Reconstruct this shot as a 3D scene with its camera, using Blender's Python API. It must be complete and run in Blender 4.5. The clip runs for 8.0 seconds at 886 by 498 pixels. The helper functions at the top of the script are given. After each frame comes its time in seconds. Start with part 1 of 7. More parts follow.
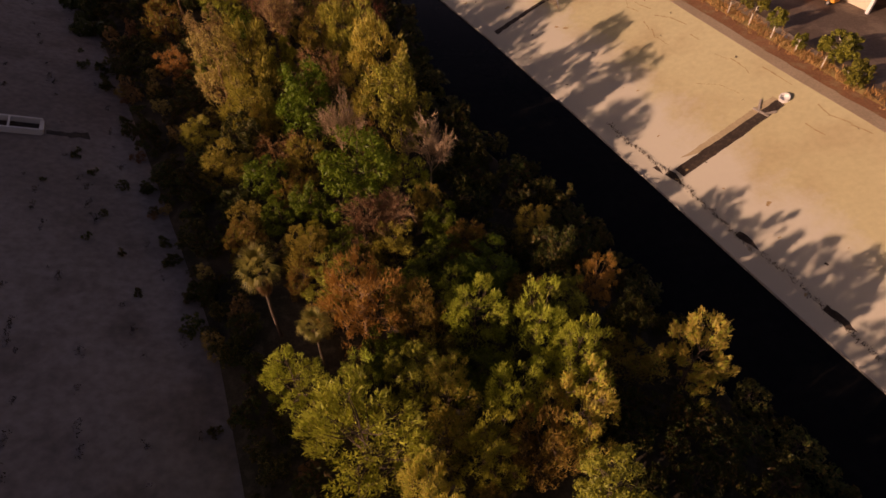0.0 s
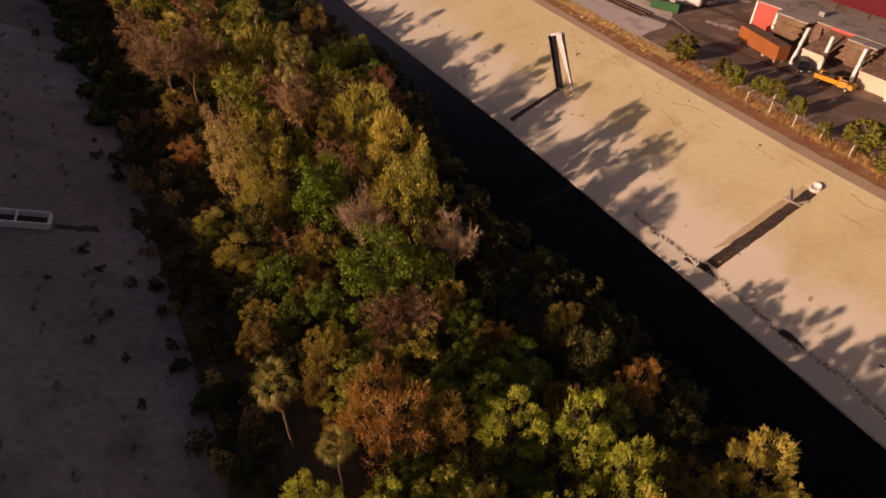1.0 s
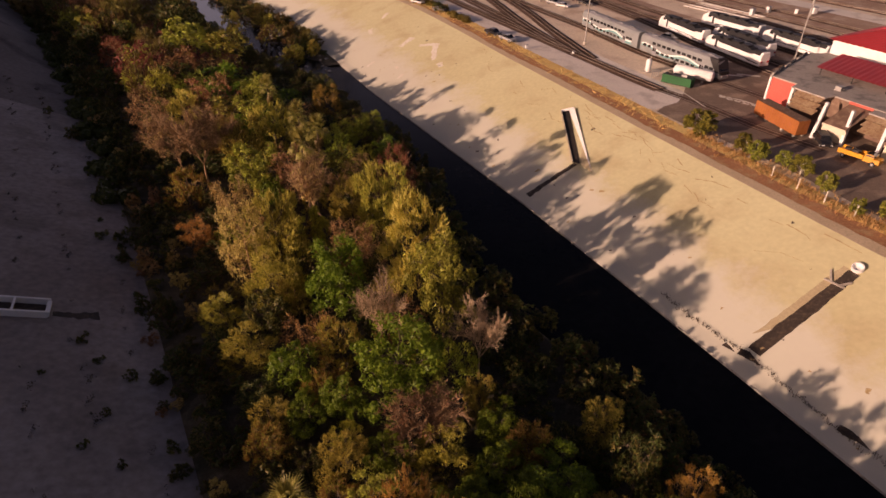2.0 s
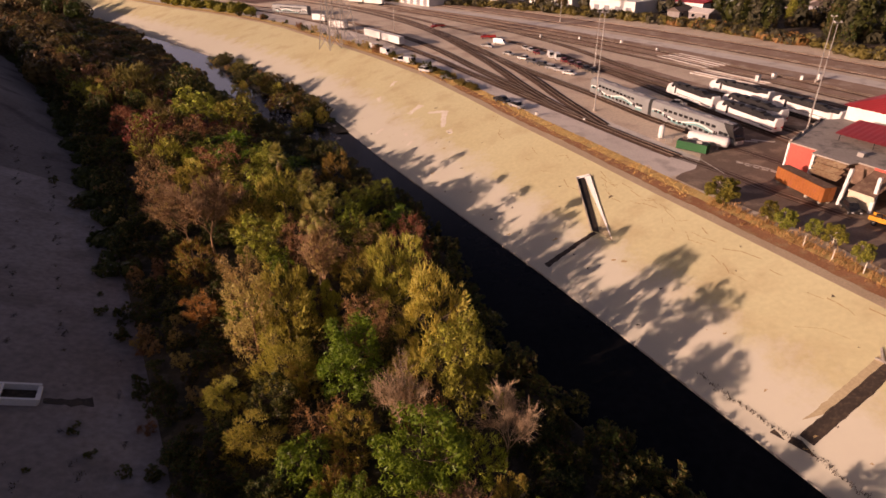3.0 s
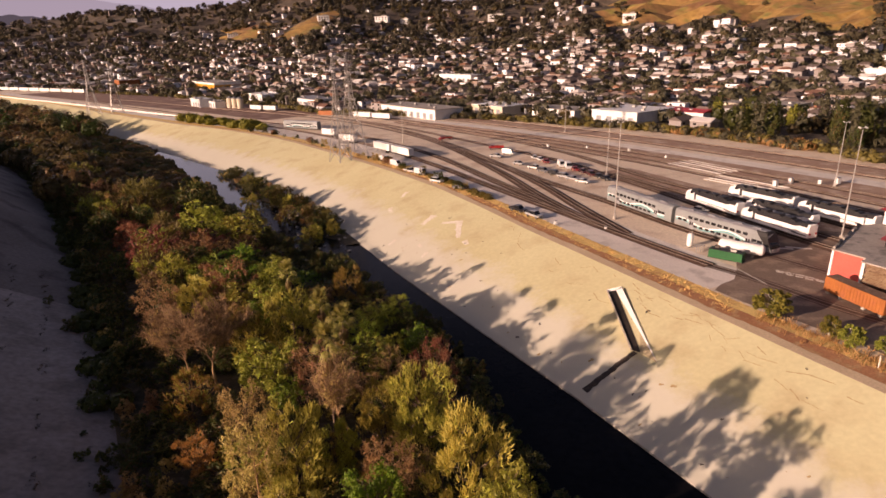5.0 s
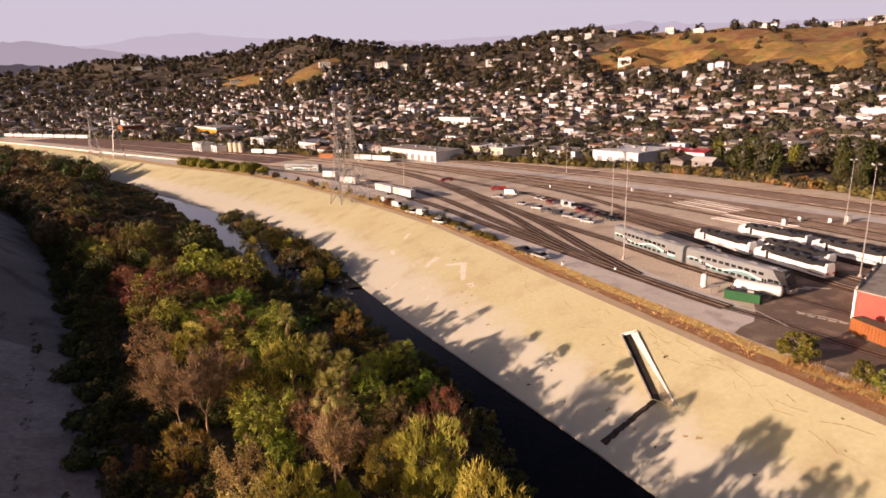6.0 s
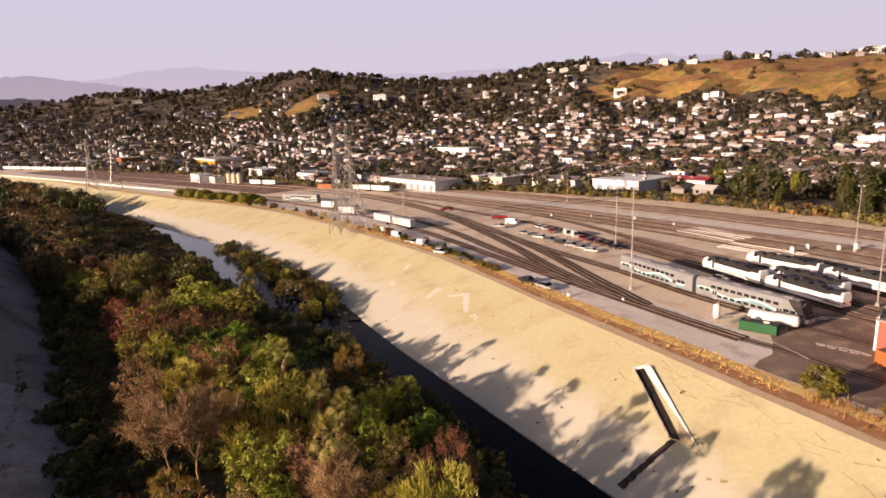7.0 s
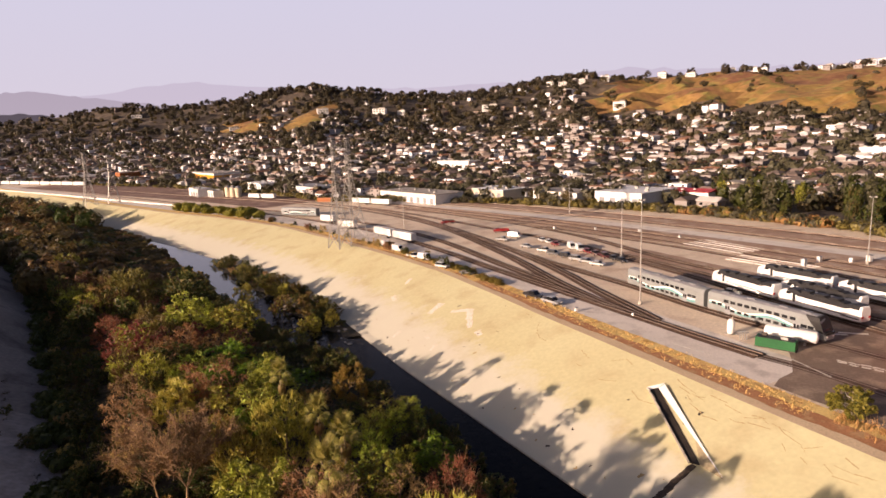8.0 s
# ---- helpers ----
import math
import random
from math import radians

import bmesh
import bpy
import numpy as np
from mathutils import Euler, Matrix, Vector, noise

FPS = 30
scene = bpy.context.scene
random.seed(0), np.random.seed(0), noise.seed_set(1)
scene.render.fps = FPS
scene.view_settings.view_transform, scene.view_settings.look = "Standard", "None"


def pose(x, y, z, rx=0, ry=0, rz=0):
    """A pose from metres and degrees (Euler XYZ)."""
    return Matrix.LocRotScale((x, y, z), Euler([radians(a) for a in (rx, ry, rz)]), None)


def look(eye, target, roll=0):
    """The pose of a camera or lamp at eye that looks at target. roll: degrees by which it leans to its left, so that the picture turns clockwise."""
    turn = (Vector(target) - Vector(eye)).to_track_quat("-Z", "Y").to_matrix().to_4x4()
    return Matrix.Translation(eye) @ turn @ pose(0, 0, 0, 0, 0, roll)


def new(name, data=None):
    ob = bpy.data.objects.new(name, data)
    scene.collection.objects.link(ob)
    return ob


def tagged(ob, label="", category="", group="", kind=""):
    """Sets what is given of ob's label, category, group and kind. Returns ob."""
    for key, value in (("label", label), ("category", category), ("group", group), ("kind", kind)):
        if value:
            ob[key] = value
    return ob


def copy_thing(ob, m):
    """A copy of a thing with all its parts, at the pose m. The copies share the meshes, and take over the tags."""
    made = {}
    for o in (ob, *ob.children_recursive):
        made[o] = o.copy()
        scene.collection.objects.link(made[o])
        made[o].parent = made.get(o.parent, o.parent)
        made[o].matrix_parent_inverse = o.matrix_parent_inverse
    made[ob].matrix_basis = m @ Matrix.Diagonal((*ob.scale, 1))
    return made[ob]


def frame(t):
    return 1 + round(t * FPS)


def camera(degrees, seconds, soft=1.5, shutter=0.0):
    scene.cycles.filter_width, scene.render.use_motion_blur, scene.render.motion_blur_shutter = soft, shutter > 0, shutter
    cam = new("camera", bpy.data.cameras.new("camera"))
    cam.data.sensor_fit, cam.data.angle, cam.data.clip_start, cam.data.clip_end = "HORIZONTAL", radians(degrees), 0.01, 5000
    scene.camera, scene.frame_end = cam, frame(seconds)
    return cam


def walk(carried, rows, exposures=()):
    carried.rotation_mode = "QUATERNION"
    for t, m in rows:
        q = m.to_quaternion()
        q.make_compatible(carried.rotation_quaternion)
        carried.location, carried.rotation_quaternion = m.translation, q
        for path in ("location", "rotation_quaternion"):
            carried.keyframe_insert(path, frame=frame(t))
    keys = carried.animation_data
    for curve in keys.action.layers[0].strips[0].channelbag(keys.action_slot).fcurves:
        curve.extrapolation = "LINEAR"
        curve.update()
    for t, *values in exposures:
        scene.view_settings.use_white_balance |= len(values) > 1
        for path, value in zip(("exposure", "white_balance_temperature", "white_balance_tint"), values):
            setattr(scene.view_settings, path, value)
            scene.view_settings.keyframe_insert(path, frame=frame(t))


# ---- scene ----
cam = camera(73.4, 8.0, soft=1.6)
PATH = [
    (0, (4.416, -8.281, 45.982), (4.704, -6.959, 44.51), 0.4),
    (0.5, (3.546, -5.427, 45.911), (3.851, -4.019, 44.524), 0.2),
    (1, (2.696, -2.48, 45.754), (3.015, -0.999, 44.448), -0.0),
    (1.5, (1.843, 0.397, 45.488), (2.176, 1.945, 44.265), -0.2),
    (3, (-0.258, 8.683, 44.582), (0.107, 10.395, 43.615), -0.7),
    (3.5, (-0.89, 11.187, 44.321), (-0.517, 12.941, 43.436), -0.9),
    (4, (-1.412, 13.538, 43.998), (-1.032, 15.33, 43.194), -1.2),
    (4.5, (-1.634, 15.901, 43.753), (-1.248, 17.726, 43.029), -1.4),
    (6, (-2.032, 22.354, 42.383), (-1.627, 24.243, 41.867), -2.0),
    (6.5, (-2.146, 24.435, 41.98), (-1.733, 26.337, 41.52), -2.2),
    (7, (-2.091, 26.548, 41.571), (-1.671, 28.458, 41.152), -2.3),
    (7.5, (-2.009, 28.694, 41.188), (-1.585, 30.611, 40.807), -2.4),
    (8, (-1.953, 30.848, 40.884), (-1.527, 32.766, 40.509), -2.5),
]
walk(cam, [(t, look(eye, target, roll)) for t, eye, target, roll in PATH],
     [(0.0, -0.30, 7280, 53), (1.5, -0.02, 6880, 50), (3.5, 0.21, 6580, 47), (4.5, 0.33, 6470, 44), (6.5, 0.58, 6250, 36), (8.0, 0.67, 6170, 33)])

# ---- light ----
SUN_ELEV, SUN_TRAVEL = 12.3, 16.0      # height of the sun, and the way its light travels, turned from +x towards +y
world = bpy.data.worlds.new("world")
scene.world = world
world.use_nodes = True
wn = world.node_tree
sky = wn.nodes.new("ShaderNodeTexSky")
sky.sky_type = "NISHITA"
sky.sun_disc = False
sky.sun_elevation = radians(SUN_ELEV)
sky.sun_rotation = radians(270 - SUN_TRAVEL)
sky.air_density, sky.dust_density, sky.ozone_density = 1.0, 6.0, 1.5
wn.links.new(sky.outputs[0], wn.nodes["Background"].inputs[0])
wn.nodes["Background"].inputs[1].default_value = 0.049
lamp = bpy.data.lights.new("sun", "SUN")
lamp.energy, lamp.angle, lamp.color = 5.0, radians(0.6), (1.0, 0.80, 0.51)
sun = new("sun", lamp)
_a, _e = radians(SUN_TRAVEL), radians(SUN_ELEV)
sun.rotation_euler = Vector((math.cos(_a) * math.cos(_e), math.sin(_a) * math.cos(_e), -math.sin(_e))).to_track_quat("-Z", "Y").to_euler()


# ---- materials ----
def surf(name, c1, c2, scale=0.5, fine=12.0, rough=0.85, metal=0.0, bump=0.15, c3=None, rand=0.0, island=0.0, amount=0.35, stretch=None, spec=0.3):
    """A procedural surface: two colours mixed by a broad noise, a third by a second one, fine grain, bump, and variation from thing to thing."""
    m = bpy.data.materials.new(name)
    m.use_nodes = True
    t = m.node_tree
    b = t.nodes["Principled BSDF"]
    b.inputs["Roughness"].default_value, b.inputs["Metallic"].default_value = rough, metal
    b.inputs["Specular IOR Level"].default_value = spec
    co = t.nodes.new("ShaderNodeTexCoord").outputs["Object"]
    if stretch:
        mp = t.nodes.new("ShaderNodeMapping")
        mp.inputs["Scale"].default_value = stretch
        t.links.new(co, mp.inputs[0])
        co = mp.outputs[0]

    def noisy(s, detail=5.0, lo=0.35, hi=0.65):
        n = t.nodes.new("ShaderNodeTexNoise")
        n.inputs["Scale"].default_value, n.inputs["Detail"].default_value = s, detail
        t.links.new(co, n.inputs["Vector"])
        r = t.nodes.new("ShaderNodeMapRange")
        r.inputs[1].default_value, r.inputs[2].default_value = lo, hi
        t.links.new(n.outputs[0], r.inputs[0])
        return r.outputs[0]

    def mix(f, a, c, mode="MIX"):
        x = t.nodes.new("ShaderNodeMix")
        x.data_type, x.blend_type = "RGBA", mode
        for sock, v in ((x.inputs[0], f), (x.inputs[6], a), (x.inputs[7], c)):
            if isinstance(v, bpy.types.NodeSocket):
                t.links.new(v, sock)
            elif isinstance(v, (int, float)):
                sock.default_value = v
            else:
                sock.default_value = (*v, 1)
        return x.outputs[2]

    col = mix(noisy(scale), c1, c2)
    if c3:
        col = mix(noisy(scale * 3.7, 6.0, 0.5, 0.68), col, c3)
    grain = noisy(fine, 4.0, 0.2, 0.8)
    shade = t.nodes.new("ShaderNodeMapRange")
    shade.inputs[3].default_value, shade.inputs[4].default_value = 1 - amount, 1 + amount
    t.links.new(grain, shade.inputs[0])
    col = mix(1.0, col, shade.outputs[0], "MULTIPLY")
    for amt, node, out in ((rand, "ShaderNodeObjectInfo", "Random"), (island, "ShaderNodeNewGeometry", "Random Per Island")):
        if amt:
            o = t.nodes.new(node).outputs[out]
            r = t.nodes.new("ShaderNodeMapRange")
            r.inputs[3].default_value, r.inputs[4].default_value = 1 - amt, 1 + amt
            t.links.new(o, r.inputs[0])
            col = mix(1.0, col, r.outputs[0], "MULTIPLY")
    t.links.new(col, b.inputs["Base Color"])
    if bump:
        bp = t.nodes.new("ShaderNodeBump")
        bp.inputs["Strength"].default_value, bp.inputs["Distance"].default_value = bump, 0.05
        t.links.new(grain, bp.inputs["Height"])
        t.links.new(bp.outputs[0], b.inputs["Normal"])
    return m


def ramp_surf(name, colours, rough=0.8, by_object=True, amount=0.25, fine=3.0):
    """A surface whose colour is picked from a short list, thing by thing (or piece by piece)."""
    m = surf(name, colours[0], colours[0], 0.3, fine, rough, bump=0.05, amount=amount)
    t = m.node_tree
    b = t.nodes["Principled BSDF"]
    src = t.nodes.new("ShaderNodeObjectInfo").outputs["Random"] if by_object else t.nodes.new("ShaderNodeNewGeometry").outputs["Random Per Island"]
    cr = t.nodes.new("ShaderNodeValToRGB")
    cr.color_ramp.interpolation = "CONSTANT"
    for i, c in enumerate(colours):
        e = cr.color_ramp.elements[i] if i < 2 else cr.color_ramp.elements.new(0.5)
        e.position, e.color = i / len(colours), (*c, 1)
    t.links.new(src, cr.inputs[0])
    old = b.inputs["Base Color"].links[0].from_node
    t.links.new(cr.outputs[0], old.inputs[6])
    return m


def leafy(name, c1, c2, rand=0.3, gloss=0.45):
    """Foliage: colour from leaf to leaf and tree to tree, some light passing through."""
    m = bpy.data.materials.new(name)
    m.use_nodes = True
    t = m.node_tree
    b = t.nodes["Principled BSDF"]
    b.inputs["Roughness"].default_value = gloss
    b.inputs["Specular IOR Level"].default_value = 0.25
    isl = t.nodes.new("ShaderNodeNewGeometry").outputs["Random Per Island"]
    ob = t.nodes.new("ShaderNodeObjectInfo").outputs["Random"]
    x = t.nodes.new("ShaderNodeMix")
    x.data_type = "RGBA"
    x.inputs[6].default_value, x.inputs[7].default_value = (*c1, 1), (*c2, 1)
    t.links.new(isl, x.inputs[0])
    h = t.nodes.new("ShaderNodeHueSaturation")
    for sock, lo, hi in (("Hue", 0.5 - 0.035 * rand / 0.3, 0.5 + 0.035 * rand / 0.3), ("Value", 1 - rand, 1 + rand)):
        r = t.nodes.new("ShaderNodeMapRange")
        r.inputs[3].default_value, r.inputs[4].default_value = lo, hi
        t.links.new(ob, r.inputs[0])
        t.links.new(r.outputs[0], h.inputs[sock])
    t.links.new(x.outputs[2], h.inputs["Color"])
    t.links.new(h.outputs[0], b.inputs["Base Color"])
    tr = t.nodes.new("ShaderNodeBsdfTranslucent")
    t.links.new(h.outputs[0], tr.inputs[0])
    mx = t.nodes.new("ShaderNodeMixShader")
    mx.inputs[0].default_value = 0.36
    t.links.new(b.outputs[0], mx.inputs[1])
    t.links.new(tr.outputs[0], mx.inputs[2])
    t.links.new(mx.outputs[0], t.nodes["Material Output"].inputs[0])
    return m


M = {}
M["concrete"] = surf("bank_concrete", (0.555, 0.515, 0.305), (0.52, 0.468, 0.265), 0.035, 1.3, 0.9, c3=(0.475, 0.405, 0.23), amount=0.09, bump=0.06)
# Left bank: the upstream colour is darkened to imitate less light falling there.
M["concrete_left_dim"] = surf("dimmed_left_bank_concrete", (0.20, 0.17, 0.157), (0.14, 0.117, 0.106), 0.03, 1.1, 0.92, c3=(0.075, 0.062, 0.056), amount=0.28)
M["concrete_left"] = surf("left_bank_concrete", (0.33, 0.285, 0.262), (0.225, 0.19, 0.172), 0.045, 1.1, 0.92, c3=(0.21, 0.175, 0.155), amount=0.28)
M["toe"] = surf("toe_concrete", (0.46, 0.42, 0.36), (0.34, 0.30, 0.25), 0.15, 3.0, 0.9, c3=(0.22, 0.19, 0.16), amount=0.25)
def water_marks(m):
    """Pale silt and old high-water marks on the lowest part of the bank, with a ragged upper edge."""
    t = m.node_tree
    b = t.nodes["Principled BSDF"]
    old = b.inputs["Base Color"].links[0].from_socket
    co = t.nodes.new("ShaderNodeTexCoord").outputs["Object"]
    sp = t.nodes.new("ShaderNodeSeparateXYZ")
    t.links.new(co, sp.inputs[0])
    n = t.nodes.new("ShaderNodeTexNoise")
    n.inputs["Scale"].default_value, n.inputs["Detail"].default_value, n.inputs["Roughness"].default_value = 0.16, 8.0, 0.7
    t.links.new(co, n.inputs["Vector"])
    mul = t.nodes.new("ShaderNodeMath")
    mul.operation = "MULTIPLY_ADD"
    mul.inputs[1].default_value, mul.inputs[2].default_value = 6.5, -8.7
    t.links.new(n.outputs[0], mul.inputs[0])
    sub = t.nodes.new("ShaderNodeMath")
    sub.operation = "SUBTRACT"
    t.links.new(mul.outputs[0], sub.inputs[0])
    t.links.new(sp.outputs[2], sub.inputs[1])
    r = t.nodes.new("ShaderNodeMapRange")
    r.inputs[1].default_value, r.inputs[2].default_value, r.inputs[4].default_value = -0.9, 1.0, 0.8
    t.links.new(sub.outputs[0], r.inputs[0])
    x = t.nodes.new("ShaderNodeMix")
    x.data_type = "RGBA"
    x.inputs[7].default_value = (0.60, 0.57, 0.475, 1)
    t.links.new(r.outputs[0], x.inputs[0])
    t.links.new(old, x.inputs[6])
    t.links.new(x.outputs[2], b.inputs["Base Color"])


water_marks(M["concrete"])
M["silt"] = surf("river_silt", (0.07, 0.055, 0.035), (0.035, 0.035, 0.02), 0.2, 4.0, 0.95, c3=(0.10, 0.085, 0.06), amount=0.4)
M["yard"] = surf("yard_dirt", (0.76, 0.635, 0.48), (0.69, 0.56, 0.42), 0.03, 1.4, 0.95, c3=(0.55, 0.41, 0.29), amount=0.2)
M["city"] = surf("city_ground", (0.095, 0.073, 0.055), (0.065, 0.052, 0.038), 0.02, 0.6, 0.95, c3=(0.17, 0.125, 0.085), amount=0.3)
M["hill"] = surf("dry_grass_hill", (0.40, 0.245, 0.065), (0.20, 0.095, 0.05), 0.012, 0.10, 0.95, c3=(0.23, 0.20, 0.05), amount=0.4, bump=0.4)
M["water"] = surf("still_river_water", (0.004, 0.004, 0.0045), (0.006, 0.006, 0.006), 0.2, 1.5, 0.08, bump=0.05, amount=0.2, spec=0.3)
M["ripples"] = surf("rippled_river_water", (0.006, 0.006, 0.0055), (0.010, 0.009, 0.008), 0.15, 0.9, 0.9, bump=0.5, amount=0.4, spec=0.0)


def murky(m, gloss):
    """Silty moving water: a dark body under a dulled, rippled surface reflection."""
    t = m.node_tree
    body = t.nodes["Principled BSDF"]
    g = t.nodes.new("ShaderNodeBsdfGlossy")
    g.inputs["Color"].default_value, g.inputs["Roughness"].default_value = (*gloss, 1), 0.22
    fr = t.nodes.new("ShaderNodeFresnel")
    fr.inputs["IOR"].default_value = 1.33
    mx = t.nodes.new("ShaderNodeMixShader")
    bump = body.inputs["Normal"].links[0].from_socket
    t.links.new(bump, g.inputs["Normal"])
    t.links.new(fr.outputs[0], mx.inputs[0])
    t.links.new(body.outputs[0], mx.inputs[1])
    t.links.new(g.outputs[0], mx.inputs[2])
    t.links.new(mx.outputs[0], t.nodes["Material Output"].inputs[0])


murky(M["ripples"], (0.34, 0.34, 0.37))
M["bark"] = surf("bark", (0.14, 0.10, 0.07), (0.09, 0.065, 0.045), 1.0, 9.0, 0.95, rand=0.25, amount=0.4)
M["twig"] = surf("twigs", (0.36, 0.23, 0.12), (0.27, 0.165, 0.08), 0.7, 7.0, 0.9, rand=0.3, island=0.25)
M["twig_pale"] = surf("pale_twigs", (0.47, 0.34, 0.21), (0.36, 0.25, 0.15), 0.7, 7.0, 0.9, rand=0.2, island=0.25)
M["leaf_green"] = leafy("leaf_green", (0.205, 0.195, 0.024), (0.31, 0.27, 0.042))
M["leaf_dark"] = leafy("leaf_dark_green", (0.095, 0.155, 0.010), (0.20, 0.26, 0.018), 0.15)
M["leaf_yellow"] = leafy("leaf_yellow", (0.54, 0.43, 0.07), (0.64, 0.54, 0.13), 0.15)
M["leaf_olive"] = leafy("leaf_olive", (0.31, 0.225, 0.042), (0.445, 0.325, 0.07))
M["leaf_brown"] = leafy("leaf_brown", (0.35, 0.22, 0.075), (0.48, 0.32, 0.12))
M["leaf_light"] = leafy("leaf_light_green", (0.36, 0.40, 0.036), (0.53, 0.55, 0.075), 0.2)
M["leaf_amber"] = leafy("leaf_amber", (0.44, 0.24, 0.045), (0.56, 0.33, 0.075), 0.2)
# Far foliage has some distance haze lifted into its colour.
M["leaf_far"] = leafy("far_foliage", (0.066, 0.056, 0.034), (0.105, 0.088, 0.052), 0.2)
# Dull copies of the green, olive and brown leaves, darkened as if shaded.
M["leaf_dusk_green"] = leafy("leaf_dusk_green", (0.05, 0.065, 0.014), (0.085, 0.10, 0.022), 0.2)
M["leaf_shade"] = leafy("dull_shaded_olive_leaf", (0.14, 0.10, 0.03), (0.21, 0.15, 0.045), 0.3)
M["leaf_shade_brown"] = leafy("dull_shaded_brown_leaf", (0.17, 0.105, 0.04), (0.25, 0.15, 0.06), 0.3)
M["leaf_rust"] = leafy("leaf_rust", (0.25, 0.11, 0.045), (0.36, 0.17, 0.07))


# ---- building helpers ----
class Build:
    """Gathers boxes, tubes and sheets, and makes them one mesh."""

    def __init__(self):
        self.v, self.f, self.m = [], [], []
        self.n = 0

    def add(self, verts, faces, mat=0):
        verts = np.asarray(verts, float).reshape(-1, 3)
        self.v.append(verts)
        for q in faces:
            self.f.append(tuple(i + self.n for i in q))
            self.m.append(mat)
        self.n += len(verts)
        return self

    def box(self, c, s, rz=0.0, mat=0, taper=1.0, bevel=0.0):
        x, y, z = s[0] / 2, s[1] / 2, s[2] / 2
        if bevel:
            b = min(bevel, x * 0.6, y * 0.6)
            ring = [(-x + b, -y), (x - b, -y), (x, -y + b), (x, y - b), (x - b, y), (-x + b, y), (-x, y - b), (-x, -y + b)]
        else:
            ring = [(-x, -y), (x, -y), (x, y), (-x, y)]
        k = len(ring)
        p = np.array([(px, py, -z) for px, py in ring] + [(px * taper, py * taper, z) for px, py in ring])
        a = radians(rz)
        q = p.copy()
        q[:, 0], q[:, 1] = p[:, 0] * math.cos(a) - p[:, 1] * math.sin(a), p[:, 0] * math.sin(a) + p[:, 1] * math.cos(a)
        faces = [tuple(reversed(range(k))), tuple(range(k, 2 * k))] + [(i, (i + 1) % k, k + (i + 1) % k, k + i) for i in range(k)]
        return self.add(q + np.array(c), faces, mat)

    def tube(self, p, q, r0, r1=None, sides=6, mat=0, caps=True):
        p, q = np.asarray(p, float), np.asarray(q, float)
        r1 = r0 if r1 is None else r1
        d = q - p
        d = d / (np.linalg.norm(d) + 1e-9)
        u = np.cross(d, (0, 0, 1) if abs(d[2]) < 0.9 else (1, 0, 0))
        u /= np.linalg.norm(u)
        w = np.cross(d, u)
        an = np.arange(sides) * 2 * math.pi / sides
        ring = np.outer(np.cos(an), u) + np.outer(np.sin(an), w)
        faces = [(i, (i + 1) % sides, sides + (i + 1) % sides, sides + i) for i in range(sides)]
        if caps:
            faces += [tuple(reversed(range(sides))), tuple(range(sides, 2 * sides))]
        return self.add(np.vstack([p + ring * r0, q + ring * r1]), faces, mat)

    def link(self, i, j, mat=0):
        """Joins a tube that starts at vertex j to vertex i, inside the wood."""
        self.f.append((i, j, j + 1))
        self.m.append(mat)

    def grid(self, pts, mat=0):
        """pts: rows x columns x 3."""
        r, c = pts.shape[:2]
        return self.add(pts.reshape(-1, 3), [(i * c + j, i * c + j + 1, (i + 1) * c + j + 1, (i + 1) * c + j) for i in range(r - 1) for j in range(c - 1)], mat)

    def quads(self, q, mat=0):
        """q: n x 4 x 3 or n x 3 x 3, loose leaves."""
        n, k = q.shape[:2]
        idx = np.arange(n * k).reshape(n, k)
        return self.add(q.reshape(-1, 3), idx.tolist(), mat)

    def mesh(self, name, mats, smooth=False):
        me = bpy.data.meshes.new(name)
        me.from_pydata(np.vstack(self.v).tolist(), [], self.f)
        for mt in mats if isinstance(mats, (list, tuple)) else [mats]:
            me.materials.append(mt)
        if any(self.m):
            me.polygons.foreach_set("material_index", self.m)
        if smooth:
            me.polygons.foreach_set("use_smooth", [True] * len(self.f))
        me.update()
        return me


def part(name, b, mat, parent=None, label="", smooth=False):
    ob = new(name, b if isinstance(b, bpy.types.Mesh) else b.mesh(name, mat, smooth))
    if parent is not None:
        ob.parent = parent
    return tagged(ob, label)


def thing(name, label, category, m=None, group="", kind=""):
    ob = new(name)
    if m is not None:
        ob.matrix_basis = m
    return tagged(ob, label, category, group, kind)


# ---- the lie of the land ----
def table(pairs):
    a = np.array(pairs, float)
    return lambda v: np.interp(v, a[:, 0], a[:, 1])


right_crest = table([(-200, 132), (0, 83), (41, 73.6), (57, 69.2), (80, 63.8), (105, 57.9), (119, 54.8), (132, 51.7), (150, 47.5), (174, 42.5), (204, 35.3), (238, 23.4), (280, 6.5),
                     (331, -15.7), (384, -48.5), (436, -89), (518, -145), (651, -231), (792, -327), (1200, -600), (3000, -1800)])
right_foot = table([(-200, 106), (0, 60), (24, 53.3), (43, 48.4), (69, 41.6), (94, 34.7), (109, 30), (132, 22.8), (155, 15.6), (197, 4.4), (237, -8), (300, -38), (360, -72), (388, -90), (450, -128),
                    (530, -183), (660, -268), (800, -364), (1200, -640), (3000, -1840)])
left_foot = table([(-200, 30), (-40, 0), (16, -9.1), (33.5, -12.4), (45.4, -16.3), (72.7, -24.9), (95.8, -32.4), (124.6, -42.2), (158.7, -56), (223.6, -82), (307.5, -123), (360, -156),
                   (440, -214), (530, -270), (660, -350), (800, -440), (1200, -720), (3000, -1930)])


